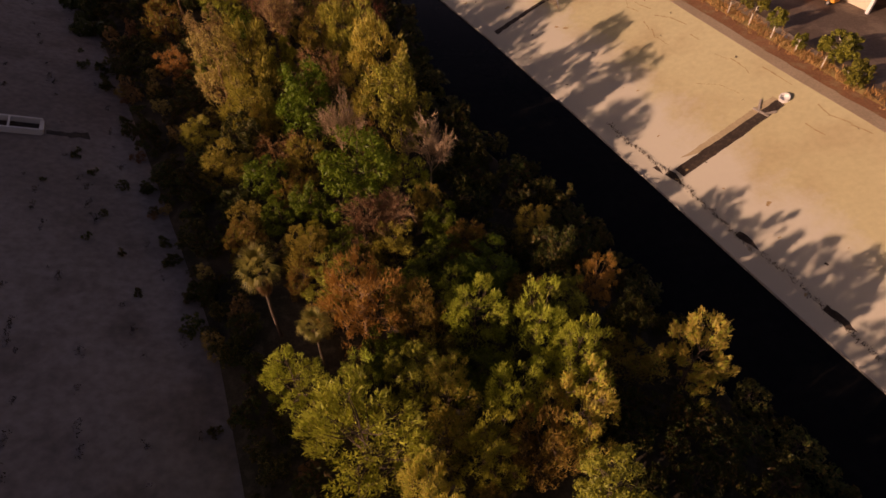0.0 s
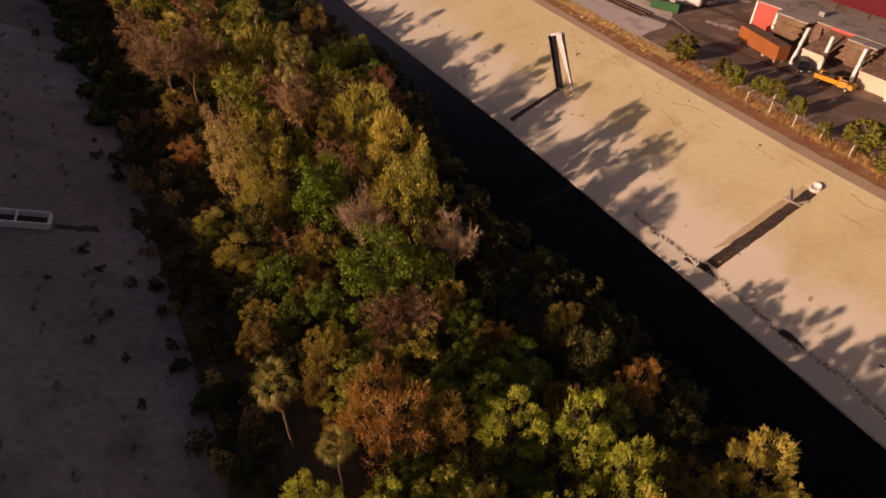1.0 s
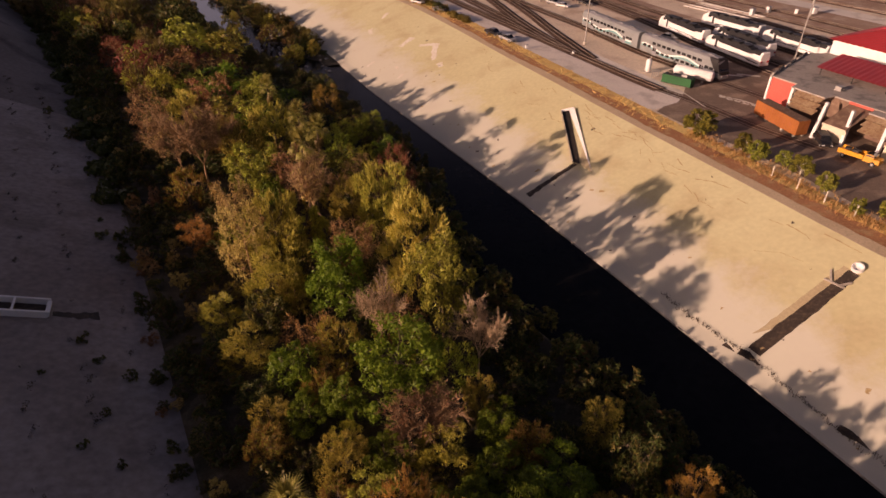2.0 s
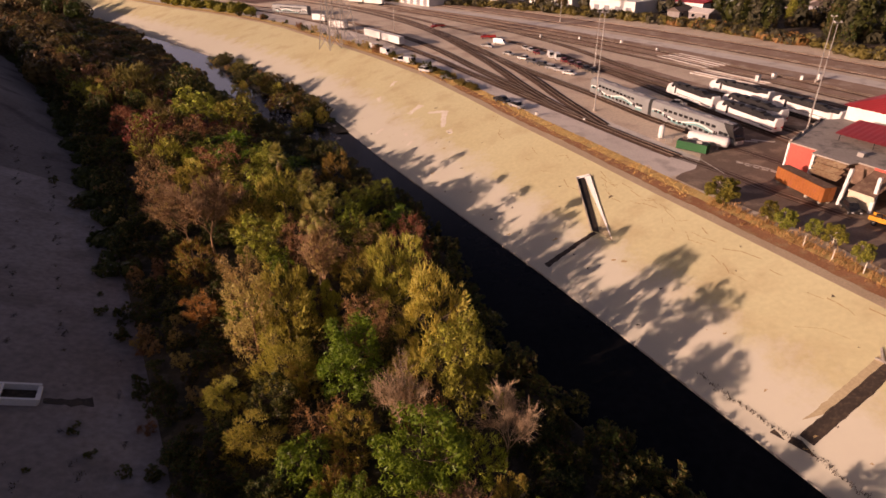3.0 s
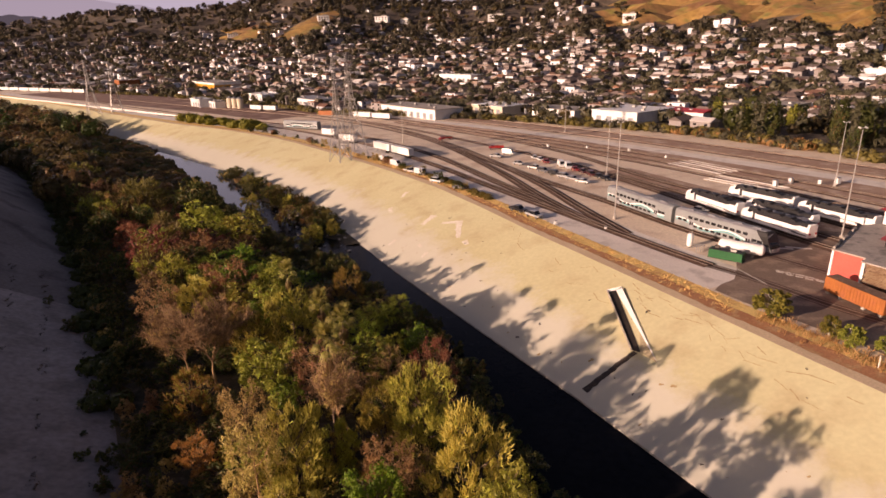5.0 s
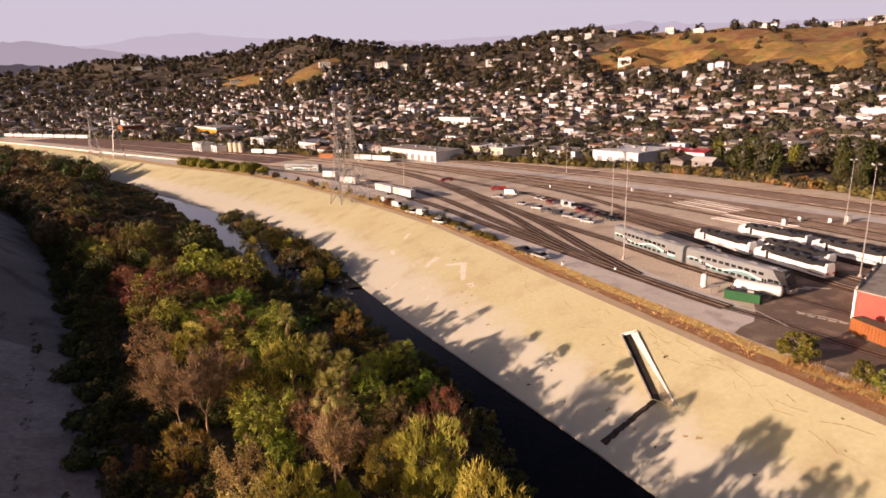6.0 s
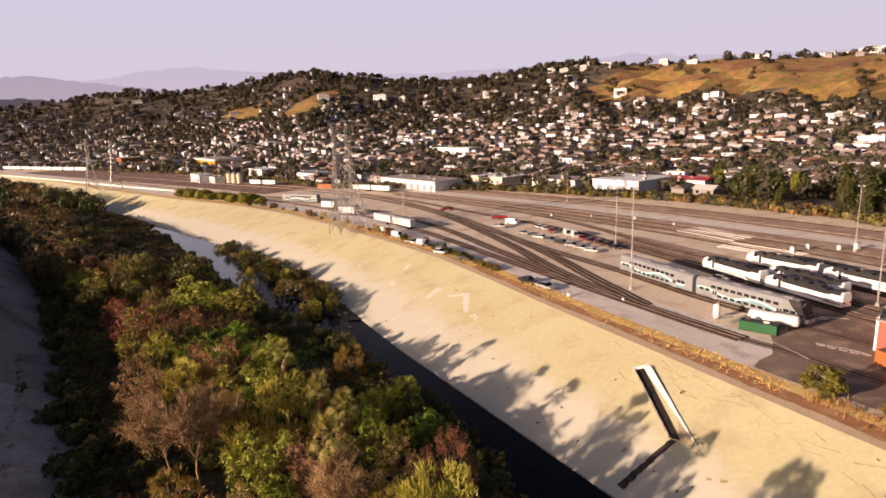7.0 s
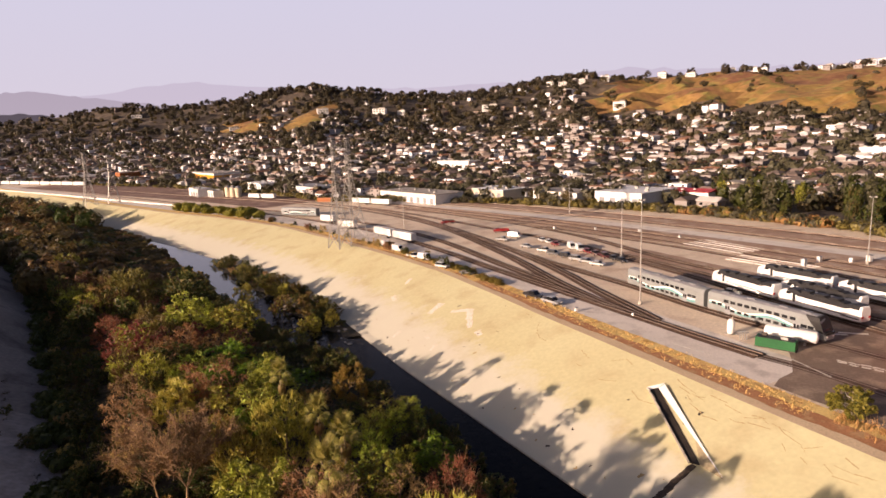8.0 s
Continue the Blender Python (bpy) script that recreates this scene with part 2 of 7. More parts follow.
left_rise = table([(35, 10.0), (70, 12.6), (150, 13.0), (200, 15.5), (270, 18.0), (400, 19.0)])      # height of the shaded bank over the water; unseen crest raised to cast shade


def left_crest(y):
    return left_foot(y) - np.interp(y, [120, 210], [2.5, 1.6]) * left_rise(y)


WATER = -10.0
CAM = np.array((0.0, 20.0))
far_edge = table([(-40, 1500), (-23, 1000), (-15, 760), (-7, 560), (1, 420), (13, 370), (24, 330), (34, 300), (49, 250), (70, 240), (120, 300)])
skyline = table([(-60, 3.0), (-23, 2.3), (-18.6, 2.8), (-15, 3.5), (-11, 3.25), (-6.4, 3.7), (-1.5, 4.5), (1.6, 4.8), (4.6, 4.4), (8.7, 3.85), (13, 3.55), (17, 3.75), (22.4, 4.5), (25.4, 4.7),
                 (28.9, 4.2), (34.5, 4.25), (38, 4.2), (42.6, 3.9), (47, 3.95), (52, 3.5), (90, 3.0)])


def hill_height(x, y):
    """Height of the land beyond the yard: flat streets that steepen into the ridge."""
    dx, dy = x - CAM[0], y - CAM[1]
    r, az = np.hypot(dx, dy), np.degrees(np.arctan2(dx, dy))
    r0 = far_edge(az) + 120
    top = r0 + 880
    ztop = 41 + top * np.tan(np.radians(skyline(az)))
    u = np.clip((r - r0) / (top - r0), 0, 1)
    over = np.clip((r - top) / 900, 0, 1)
    z = ztop * (u ** 1.6) * (1 - 0.35 * over ** 2)
    bumps = np.sin(x * 0.021 + 1.3) * np.cos(y * 0.017) * 7 + np.sin(x * 0.047 - y * 0.031) * 4 + np.sin((x + y) * 0.009) * 6
    ravine = 16 * np.abs(np.sin(np.radians(az) * 34 + 1.2 * np.sin(r * 0.006))) - 8 + 7 * np.abs(np.sin(np.radians(az) * 90 + r * 0.008))
    bumps = bumps + np.where(az > 24, 1.7 * ravine, 0.3 * ravine)
    return z + bumps * np.clip(u * 1.6 - 0.35, 0, 1) * np.where(u < 1, np.clip((1 - u) * 5, 0.15, 1), 0.15)


def bank_height(x, y):
    """Height of the banks and the river bed; nothing beyond the crests."""
    rc, rf, lf, lc = right_crest(y), right_foot(y), left_foot(y), left_crest(y)
    z = np.where(x > rf, np.clip((x - rf) / (rc - rf), 0, 1) * -WATER + WATER, WATER)
    return np.where(x < lf, np.clip((lf - x) / (lf - lc), 0, 1) * left_rise(y) + WATER, z)


def island_right(y):
    """Edge of the planted bar against the open channel."""
    return right_foot(y) - np.interp(y, [-50, 20, 34, 50, 62, 72, 80, 92, 108, 122, 135, 150, 163, 184, 212, 239, 265, 293, 312, 340, 360, 400, 900], [17, 14, 14, 15, 17, 18, 17, 13, 9, 9, 10, 10, 10, 17, 25, 26, 23, 21, 18, 15, 12, 4, 4])


def spit_left(y):
    """Inner edge of the silt spit that lies against the far bank; it widens into a marsh downstream."""
    return right_foot(y) - np.interp(y, [180, 190, 205, 225, 240, 262, 285, 304], [2.5, 6, 9, 10, 10, 9, 8, 2]) - 0.8 * np.sin(np.asarray(y) * 0.7)


def in_marsh(x, y):
    return 181 < y < 303 and x > spit_left(y)


def ground_height(x, y):
    rc, lc = right_crest(y), left_crest(y)
    if x > rc or x < lc:
        return float(hill_height(x, y)) if y > 0 else 0.0
    if left_foot(y) <= x <= right_foot(y) and in_marsh(x, y):
        return WATER + 0.3
    if left_foot(y) <= x <= right_foot(y):
        return WATER + 0.7 if x < island_right(y) else WATER - 0.9
    return float(bank_height(x, y))


def land_kind(x, y, r, az):
    """Yard, streets, or open dry grass on the ridge."""
    if r < far_edge(az) + 4:
        return 4
    u = (r - far_edge(az) - 120) / 880
    wig = 0.07 * noise.noise(Vector((x * 0.006, y * 0.006, 1.0)))
    open_grass = (az > 27 + 40 * wig and u > 0.56 + wig - 0.004 * (az - 27)) or (abs(az + 0.2 - (u - 0.6) * 12) < 1.5 and 0.54 < u + wig < 0.80) or (abs(az + 5.5) < 1.8 and 0.56 < u + wig < 0.7)
    return 6 if open_grass else 3


def make_ground():
    """One sheet: left land, left bank, river bed, right bank, yard, streets and ridge."""
    ys = np.concatenate([np.arange(-160, 300, 6.0), np.arange(300, 700, 12.0), np.arange(700, 1800, 24.0), np.arange(1800, 3300, 100.0)])
    rows, mats = [], None
    for y in ys:
        lc, lf, rf, rc = left_crest(y), left_foot(y), right_foot(y), right_crest(y)
        ir = min(island_right(y), rf - 0.6)
        xs, z, k = [], [], []
        left = [lc - d for d in (2200, 1400, 900, 600, 400, 250, 140, 70, 30, 8)]
        for x in left:
            xs.append(x), z.append(max(float(hill_height(x, y)) if y > 250 else 0.0, float(left_rise(y)) + WATER)), k.append(3)
        # Past y 150 the bank takes the concrete with shade in its colour.
        dim_slot = 1 if y > 150 else 7
        xs.append(lc), z.append(left_rise(y) + WATER), k.append(dim_slot)
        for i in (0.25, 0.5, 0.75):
            xs.append(lc + (lf - lc) * i), z.append(WATER + left_rise(y) * (1 - i)), k.append(dim_slot)
        xs.append(lf), z.append(WATER + 0.15), k.append(2)
        xs.append(lf + 2.5), z.append(WATER + 0.75), k.append(2)
        for i in (0.25, 0.5, 0.75):
            x = lf + 2.5 + (ir - 2 - lf - 2.5) * i
            xs.append(x), z.append(WATER + 0.7 + 0.5 * noise.noise(Vector((x * 0.1, y * 0.1, 0)))), k.append(2)
        xs.append(ir - 2), z.append(WATER + 0.5), k.append(2)
        xs.append(ir), z.append(WATER - 0.9), k.append(2)
        xs.append(rf - 0.3), z.append(WATER - 0.9), k.append(5)
        # the toe and the bank
        xs.append(rf), z.append(WATER + 0.25), k.append(0)
        xs.append(rf + 2.2), z.append(WATER + 10 * 2.2 / (rc - rf)), k.append(0)
        for i in (0.35, 0.6, 0.85):
            xs.append(rf + (rc - rf) * i), z.append(WATER + 10 * i), k.append(0)
        xs.append(rc), z.append(0.0), k.append(4)
        step = 6.0
        x = rc
        while x < rc + 3600:
            x += step
            step = min(step * 1.06, 140)
            h = float(hill_height(x, y)) if y > 60 else 0.0
            xs.append(x), z.append(h)
            az = math.degrees(math.atan2(x, y - 20))
            r = math.hypot(x, y - 20)
            k.append(land_kind(x, y, r, az))
        n = 150
        while len(xs) < n:
            xs.append(xs[-1] + 140), z.append(z[-1]), k.append(3)
        rows.append(np.column_stack([xs[:n], np.full(n, y), z[:n]]))
        k = k[:n]
        mats = [k] if mats is None else mats + [k]
    b = Build()
    b.grid(np.array(rows))
    c = rows[0].shape[0]
    b.m = [mats[i][j] for i in range(len(rows) - 1) for j in range(c - 1)]
    ob = part("ground", b, [M["concrete"], M["concrete_left_dim"], M["silt"], M["city"], M["yard"], M["toe"], M["hill"], M["concrete_left"]])
    tagged(ob, "concrete river banks, dusty rail yard and hilly city ground", "ground", kind="structure")
    for lo, hi, mat, label in ((-160, 232, "ripples", "dark rippled river water between bank and bar"), (232, 1304, "water", "still river pool reflecting the sky")):
        w = Build()
        w.grid(np.array([[(left_foot(y) + 0.5, y, WATER), ((left_foot(y) + right_foot(y)) / 2, y, WATER), (right_foot(y) + 0.2, y, WATER)] for y in np.arange(lo, hi + 1, 8.0)]))
        tagged(part("water", w, M[mat]), label, "water", kind="structure")


make_ground()
b = Build()
b.grid(np.array([[(float(spit_left(y)) - 1.2, y, WATER - 0.3), (float(spit_left(y)), y, WATER + 0.18), (float(spit_left(y) + right_foot(y)) / 2, y, WATER + 0.4), (float(right_foot(y)) + 0.6, y, WATER + 0.25)] for y in np.arange(181, 304, 1.5)]))
tagged(part("silt_spit", b, M["silt"]), "low dark silt spit with marsh against the bank", "ground", kind="structure")


# ---- yard, vehicles and buildings: materials ----
M["path"] = surf("crest_path", (0.72, 0.555, 0.35), (0.64, 0.48, 0.295), 0.2, 3.0, 0.95, amount=0.2)
M["verge"] = surf("dry_verge", (0.80, 0.60, 0.22), (0.74, 0.50, 0.17), 0.12, 3.0, 0.95, c3=(0.60, 0.34, 0.13), amount=0.2)
M["straw"] = surf("dry_grass", (0.46, 0.28, 0.10), (0.34, 0.18, 0.06), 0.4, 5.0, 0.9, island=0.35)
M["gold_straw"] = surf("golden_dry_grass", (0.72, 0.50, 0.17), (0.58, 0.36, 0.11), 0.4, 5.0, 0.9, island=0.3)
M["rusty_roof"] = surf("rusty_brown_sheet", (0.20, 0.125, 0.085), (0.15, 0.09, 0.06), 0.3, 3.0, 0.75, c3=(0.26, 0.18, 0.12), amount=0.2)
M["road"] = surf("worn_asphalt", (0.78, 0.70, 0.61), (0.71, 0.635, 0.55), 0.06, 2.5, 0.9, c3=(0.56, 0.49, 0.42), amount=0.15)
M["asphalt"] = surf("dark_asphalt", (0.25, 0.18, 0.13), (0.175, 0.125, 0.092), 0.06, 2.5, 0.9, c3=(0.36, 0.27, 0.19), amount=0.25)
M["ballast"] = surf("dark_ballast", (0.115, 0.068, 0.045), (0.08, 0.048, 0.033), 0.12, 4.0, 0.95, c3=(0.15, 0.095, 0.065), amount=0.4)
M["brown_ballast"] = surf("stained_brown_ballast", (0.42, 0.29, 0.205), (0.33, 0.21, 0.145), 0.05, 2.0, 0.95, c3=(0.52, 0.40, 0.30), amount=0.3)
M["far_ballast"] = surf("dark_reddish_ballast", (0.25, 0.15, 0.11), (0.18, 0.105, 0.078), 0.03, 1.0, 0.95, c3=(0.34, 0.23, 0.17), amount=0.3)
M["tie"] = surf("timber_sleeper", (0.10, 0.065, 0.045), (0.07, 0.045, 0.03), 0.5, 8.0, 0.95, island=0.4)
M["rail"] = surf("rail_steel", (0.34, 0.27, 0.22), (0.22, 0.15, 0.11), 0.3, 6.0, 0.45, 0.6, amount=0.2)
M["white"] = surf("white_paint", (0.80, 0.79, 0.76), (0.72, 0.70, 0.67), 0.3, 3.0, 0.5, amount=0.08, bump=0.03)
M["black"] = surf("black_paint", (0.018, 0.017, 0.017), (0.03, 0.028, 0.027), 0.4, 4.0, 0.5, amount=0.3, bump=0.03)
M["silver"] = surf("coach_silver", (0.25, 0.262, 0.26), (0.21, 0.222, 0.22), 0.3, 3.0, 0.5, 0.1, amount=0.08, bump=0.02)
M["roof_grey"] = surf("coach_roof", (0.30, 0.30, 0.31), (0.24, 0.24, 0.25), 0.5, 3.0, 0.6, 0.2, amount=0.15)
M["teal"] = surf("teal_band", (0.12, 0.30, 0.31), (0.17, 0.35, 0.35), 0.2, 3.0, 0.5, amount=0.1)
M["glass"] = surf("dark_glass", (0.014, 0.015, 0.017), (0.02, 0.02, 0.022), 0.5, 2.0, 0.06, bump=0.0, amount=0.1, spec=0.6)
M["steel"] = surf("galvanised_steel", (0.42, 0.40, 0.37), (0.34, 0.32, 0.30), 0.5, 5.0, 0.5, 0.4, amount=0.15)
M["underframe"] = surf("dirty_underframe", (0.05, 0.042, 0.036), (0.075, 0.06, 0.05), 0.6, 5.0, 0.8, amount=0.3)
M["orange"] = surf("orange_paint", (0.36, 0.125, 0.03), (0.30, 0.10, 0.025), 0.3, 3.0, 0.55, c3=(0.33, 0.11, 0.04), amount=0.15)
M["coral"] = surf("coral_plaster", (0.62, 0.12, 0.085), (0.55, 0.10, 0.07), 0.2, 3.0, 0.8, amount=0.12)
M["red_metal"] = surf("red_metal_roof", (0.42, 0.04, 0.04), (0.35, 0.035, 0.035), 0.15, 3.0, 0.5, amount=0.12)
M["roof_felt"] = surf("grey_roof_felt", (0.42, 0.37, 0.32), (0.36, 0.32, 0.275), 0.12, 2.0, 0.9, c3=(0.19, 0.18, 0.16), amount=0.15)
M["cream"] = surf("cream_plaster", (0.66, 0.58, 0.43), (0.58, 0.50, 0.37), 0.2, 3.0, 0.85, amount=0.1)
M["tan_metal"] = surf("rusty_corrugated_sheet", (0.40, 0.29, 0.17), (0.32, 0.21, 0.12), 0.5, 3.0, 0.7, c3=(0.25, 0.14, 0.08), amount=0.2)
M["green"] = surf("green_paint", (0.013, 0.11, 0.03), (0.01, 0.085, 0.025), 0.3, 3.0, 0.5, amount=0.15)
M["amber"] = surf("yellow_truck_paint", (0.70, 0.33, 0.02), (0.62, 0.28, 0.02), 0.3, 3.0, 0.4, amount=0.1)
M["tyre"] = surf("tyre_rubber", (0.02, 0.02, 0.02), (0.03, 0.028, 0.026), 0.5, 6.0, 0.85, amount=0.2)
M["lamp_white"] = surf("lamp_lens", (0.75, 0.74, 0.70), (0.7, 0.69, 0.66), 0.5, 5.0, 0.3, amount=0.05, bump=0)
M["tail_red"] = surf("red_lens", (0.4, 0.02, 0.02), (0.35, 0.02, 0.02), 0.5, 5.0, 0.3, amount=0.05, bump=0)
for _n, _c in (("car_white", (0.72, 0.72, 0.70)), ("car_silver", (0.42, 0.42, 0.42)), ("car_black", (0.02, 0.02, 0.022)), ("car_red", (0.32, 0.025, 0.02)), ("car_grey", (0.13, 0.13, 0.135)),
               ("car_maroon", (0.11, 0.02, 0.018))):
    M[_n] = surf(_n + "_paint", _c, tuple(v * 0.88 for v in _c), 0.4, 4.0, 0.3, 0.1, amount=0.06, bump=0.0, spec=0.5)
M["faded_paint"] = surf("faded_white_paint", (0.72, 0.68, 0.60), (0.64, 0.58, 0.48), 0.6, 4.0, 0.9, c3=(0.56, 0.47, 0.32), amount=0.15)
M["stain"] = surf("wet_stain", (0.055, 0.04, 0.03), (0.035, 0.026, 0.02), 0.4, 3.0, 0.7, c3=(0.085, 0.06, 0.04), amount=0.3)
M["damp"] = surf("faint_stain", (0.40, 0.32, 0.19), (0.44, 0.36, 0.22), 0.3, 3.0, 0.9, amount=0.2)
M["debris"] = surf("dead_weeds", (0.06, 0.045, 0.03), (0.09, 0.065, 0.04), 0.8, 6.0, 0.95, island=0.4)
# Near-black colour painted for the shade inside the drain outlet.
M["floor_shade"] = surf("black_floor_shade", (0.02, 0.016, 0.013), (0.035, 0.027, 0.02), 0.5, 4.0, 0.6, amount=0.3)
M["red_soil"] = surf("reddish_soil", (0.50, 0.24, 0.11), (0.40, 0.18, 0.08), 0.15, 3.0, 0.95, c3=(0.52, 0.33, 0.16), amount=0.3)
M["new_rail"] = surf("pale_new_rails", (0.72, 0.69, 0.64), (0.62, 0.59, 0.55), 0.5, 3.0, 0.6, 0.2, amount=0.15)
M["crack"] = surf("weedy_crack", (0.33, 0.23, 0.11), (0.40, 0.29, 0.14), 0.8, 4.0, 0.95, amount=0.35)


# ---- trees ----
def limbs(rng, height, spread, levels, trunk_r, fork=0.3, droop=0.0, sides=5, stems=(4, 6), full=False):
    """Tapered trunk and limbs; returns the mesh builder and the limb ends with their directions."""
    b, ends = Build(), []

    def grow(p, d, length, r, level):
        segs = 3 if level < 2 else 2
        for i in range(segs):
            d = d + rng.normal(0, 0.13, 3)
            d[2] -= droop * level * 0.15
            d /= np.linalg.norm(d)
            q = p + d * length / segs
            r2 = r * (0.82 if i < segs - 1 else 0.7)
            b.tube(p, q, r, r2, sides if level < 2 else 3, caps=False)
            p, r = q, r2
            if level > 0 and i < segs - 1 and level < levels:
                side(p, d, length * 0.6, r * 0.6, level + 1)
            if level >= levels - 1 or (full and level > 0):
                ends.append((p, d))
        if level < levels:
            for _ in range(int(rng.integers(2, 4)) if level else int(rng.integers(*stems))):
                side(p, d, length * rng.uniform(0.62, 0.85), r * 0.68, level + 1)
        ends.append((p, d))

    def side(p, d, length, r, level):
        a = rng.uniform(0, 2 * math.pi)
        out = np.array((math.cos(a), math.sin(a), rng.uniform(-0.05, 0.5)))
        nd = d * (1 - spread) + out * spread
        grow(p, nd / np.linalg.norm(nd), length, max(r, 0.012), level)

    grow(np.zeros(3), np.array((0.0, 0.0, 1.0)), height * fork, trunk_r, 0)
    return b, ends


def leaves(rng, ends, count, size, radius, thin=1.7, hang=0.0, clumps=85):
    """Leaf sprays gathered in rounded clumps round the limb ends."""
    e = np.array([p for p, d in ends])
    pick = e[rng.integers(0, len(e), clumps)] + rng.normal(0, radius * 0.15, (clumps, 3))
    rad = radius * rng.uniform(0.6, 1.2, clumps)
    k = rng.integers(0, clumps, count)
    off = rng.normal(0, 1, (count, 3))
    off /= np.linalg.norm(off, axis=1)[:, None]
    off[:, 2] = np.where(off[:, 2] < -0.3, -off[:, 2], off[:, 2])
    shell = rng.uniform(0.35, 1, (count, 1)) ** 0.4
    c = pick[k] + off * shell * rad[k][:, None] * np.array((1, 1, 0.8))
    nrm = off + rng.normal(0, 0.38, (count, 3)) + np.array((0, 0, 0.2))
    nrm /= np.linalg.norm(nrm, axis=1)[:, None]
    u = np.cross(nrm, rng.normal(0, 1, (count, 3)))
    u = u * (1 - hang) + hang * 1.6 * (off * 0.6 + np.array((0, 0, 0.8)))
    u /= np.linalg.norm(u, axis=1)[:, None]
    w = np.cross(nrm, u)
    w /= np.linalg.norm(w, axis=1)[:, None] + 1e-9
    s = size * rng.uniform(0.55, 1.4, (count, 1))
    return np.stack([c - u * s * thin * 0.5 - w * s * 0.5, c - u * s * thin * 0.5 + w * s * 0.5, c + u * s * thin * 0.6], axis=1)


REACH = {}


def tree(name, label, seed, height, reach, foliage, size=0.2, plume=0.0, bark="bark", clumps=22, low=0.25, trunk_r=0.2, twigs=True, thin=2.0, category="tree", lobes=6, lump=1.0):
    """A tree whose crown is an uneven dome of leafy lobes, each carried by a limb; foliage: (material, number of leaves) pairs."""
    rng = np.random.default_rng(seed)
    H, R = height, reach
    t = thing(name, label, category)
    REACH[t.name] = (R, H)
    wood = Build()
    lean = rng.normal(0, 0.03, 2) * H
    stem = lambda z: np.array((lean[0] * (z / H) ** 2, lean[1] * (z / H) ** 2, z))
    zs = np.linspace(0, 0.62 * H, 5)
    for a, c in zip(zs, zs[1:]):
        if wood.n:
            wood.link(wood.n - 6, wood.n)
        wood.tube(stem(a), stem(c), trunk_r * (1 - a / H * 1.25), trunk_r * (1 - c / H * 1.25), 6, caps=False)
    centre, radius, tips = [], [], []
    for k in range(clumps):
        zf = low + (0.96 - low) * (k + rng.uniform(0, 1)) / clumps
        prof = math.sqrt(max(0.05, 1 - ((zf - 0.52) / 0.56) ** 2))
        ang = k * 2.4 + rng.normal(0, 0.5)
        rad = R * prof * rng.uniform(0.35, 0.80)
        rc = R * rng.uniform(0.24, 0.40) * lump
        p = stem(zf * H * 0.9) + np.array((math.cos(ang) * rad, math.sin(ang) * rad, -rc * 0.3))
        centre.append(p), radius.append(rc)
        base = stem(max(0.12 * H, min(p[2] - rad * 0.7, 0.6 * H)))
        mid = base * 0.45 + p * 0.55 + np.array((0, 0, -0.12 * rad)) + rng.normal(0, 0.12, 3)
        wood.link(min(3, int(base[2] / (0.155 * H))) * 12, wood.n)
        wood.tube(base, mid, trunk_r * 0.34, trunk_r * 0.22, 4, caps=False)
        wood.link(wood.n - 4, wood.n)
        wood.tube(mid, p, trunk_r * 0.22, trunk_r * 0.1, 4, caps=False)
        tips.append(wood.n - 4)
    lc, lr = [], []
    for p, rc, tip in zip(centre, radius, tips):
        for _ in range(lobes):
            d = rng.normal(0, 1, 3) + np.array((p[0] / R, p[1] / R, 0.5)) * 0.9
            d /= np.linalg.norm(d)
            q = p + d * rc * np.array((1, 1, 0.9))
            lc.append(q), lr.append(rc * rng.uniform(0.38, 0.62))
            if twigs:
                wood.link(tip, wood.n)
                wood.tube(p, q, 0.03, 0.012, 3, caps=False)
                end = wood.n - 3
                for _ in range(2 if twigs == "many" else 0):
                    dd = d + rng.normal(0, 0.5, 3) + np.array((0, 0, 0.3))
                    wood.link(end, wood.n)
                    wood.tube(q, q + dd / np.linalg.norm(dd) * rc * 0.8, 0.02, 0.006, 3, caps=False)
    part("trunk", wood, M[bark], t)
    lc, lr = np.array(lc), np.array(lr)
    for mat, count in foliage:
        k = rng.integers(0, len(lc), count)
        off = rng.normal(0, 1, (count, 3)) + np.array((0, 0, 0.25))
        off /= np.linalg.norm(off, axis=1)[:, None]
        c = lc[k] + off * lr[k][:, None] * rng.uniform(0.45, 1.05, (count, 1))
        nrm = off + rng.normal(0, 0.4, (count, 3))
        nrm /= np.linalg.norm(nrm, axis=1)[:, None]
        u = np.cross(nrm, rng.normal(0, 1, (count, 3)))
        grow = off * 0.35 + np.array((0, 0, 0.9)) + c * np.array((0.5 / R, 0.5 / R, 0))
        u = u / np.linalg.norm(u, axis=1)[:, None] * (1 - plume) + grow * plume
        u /= np.linalg.norm(u, axis=1)[:, None]
        w = np.cross(nrm, u)
        w /= np.linalg.norm(w, axis=1)[:, None] + 1e-9
        s = size * rng.uniform(0.6, 1.4, (count, 1))
        b = Build()
        b.quads(np.stack([c - u * s * thin * 0.5 - w * s * 0.5, c - u * s * thin * 0.5 + w * s * 0.5, c + u * s * thin * 0.6], axis=1))
        part("crown", b, M[mat], t)
    return t


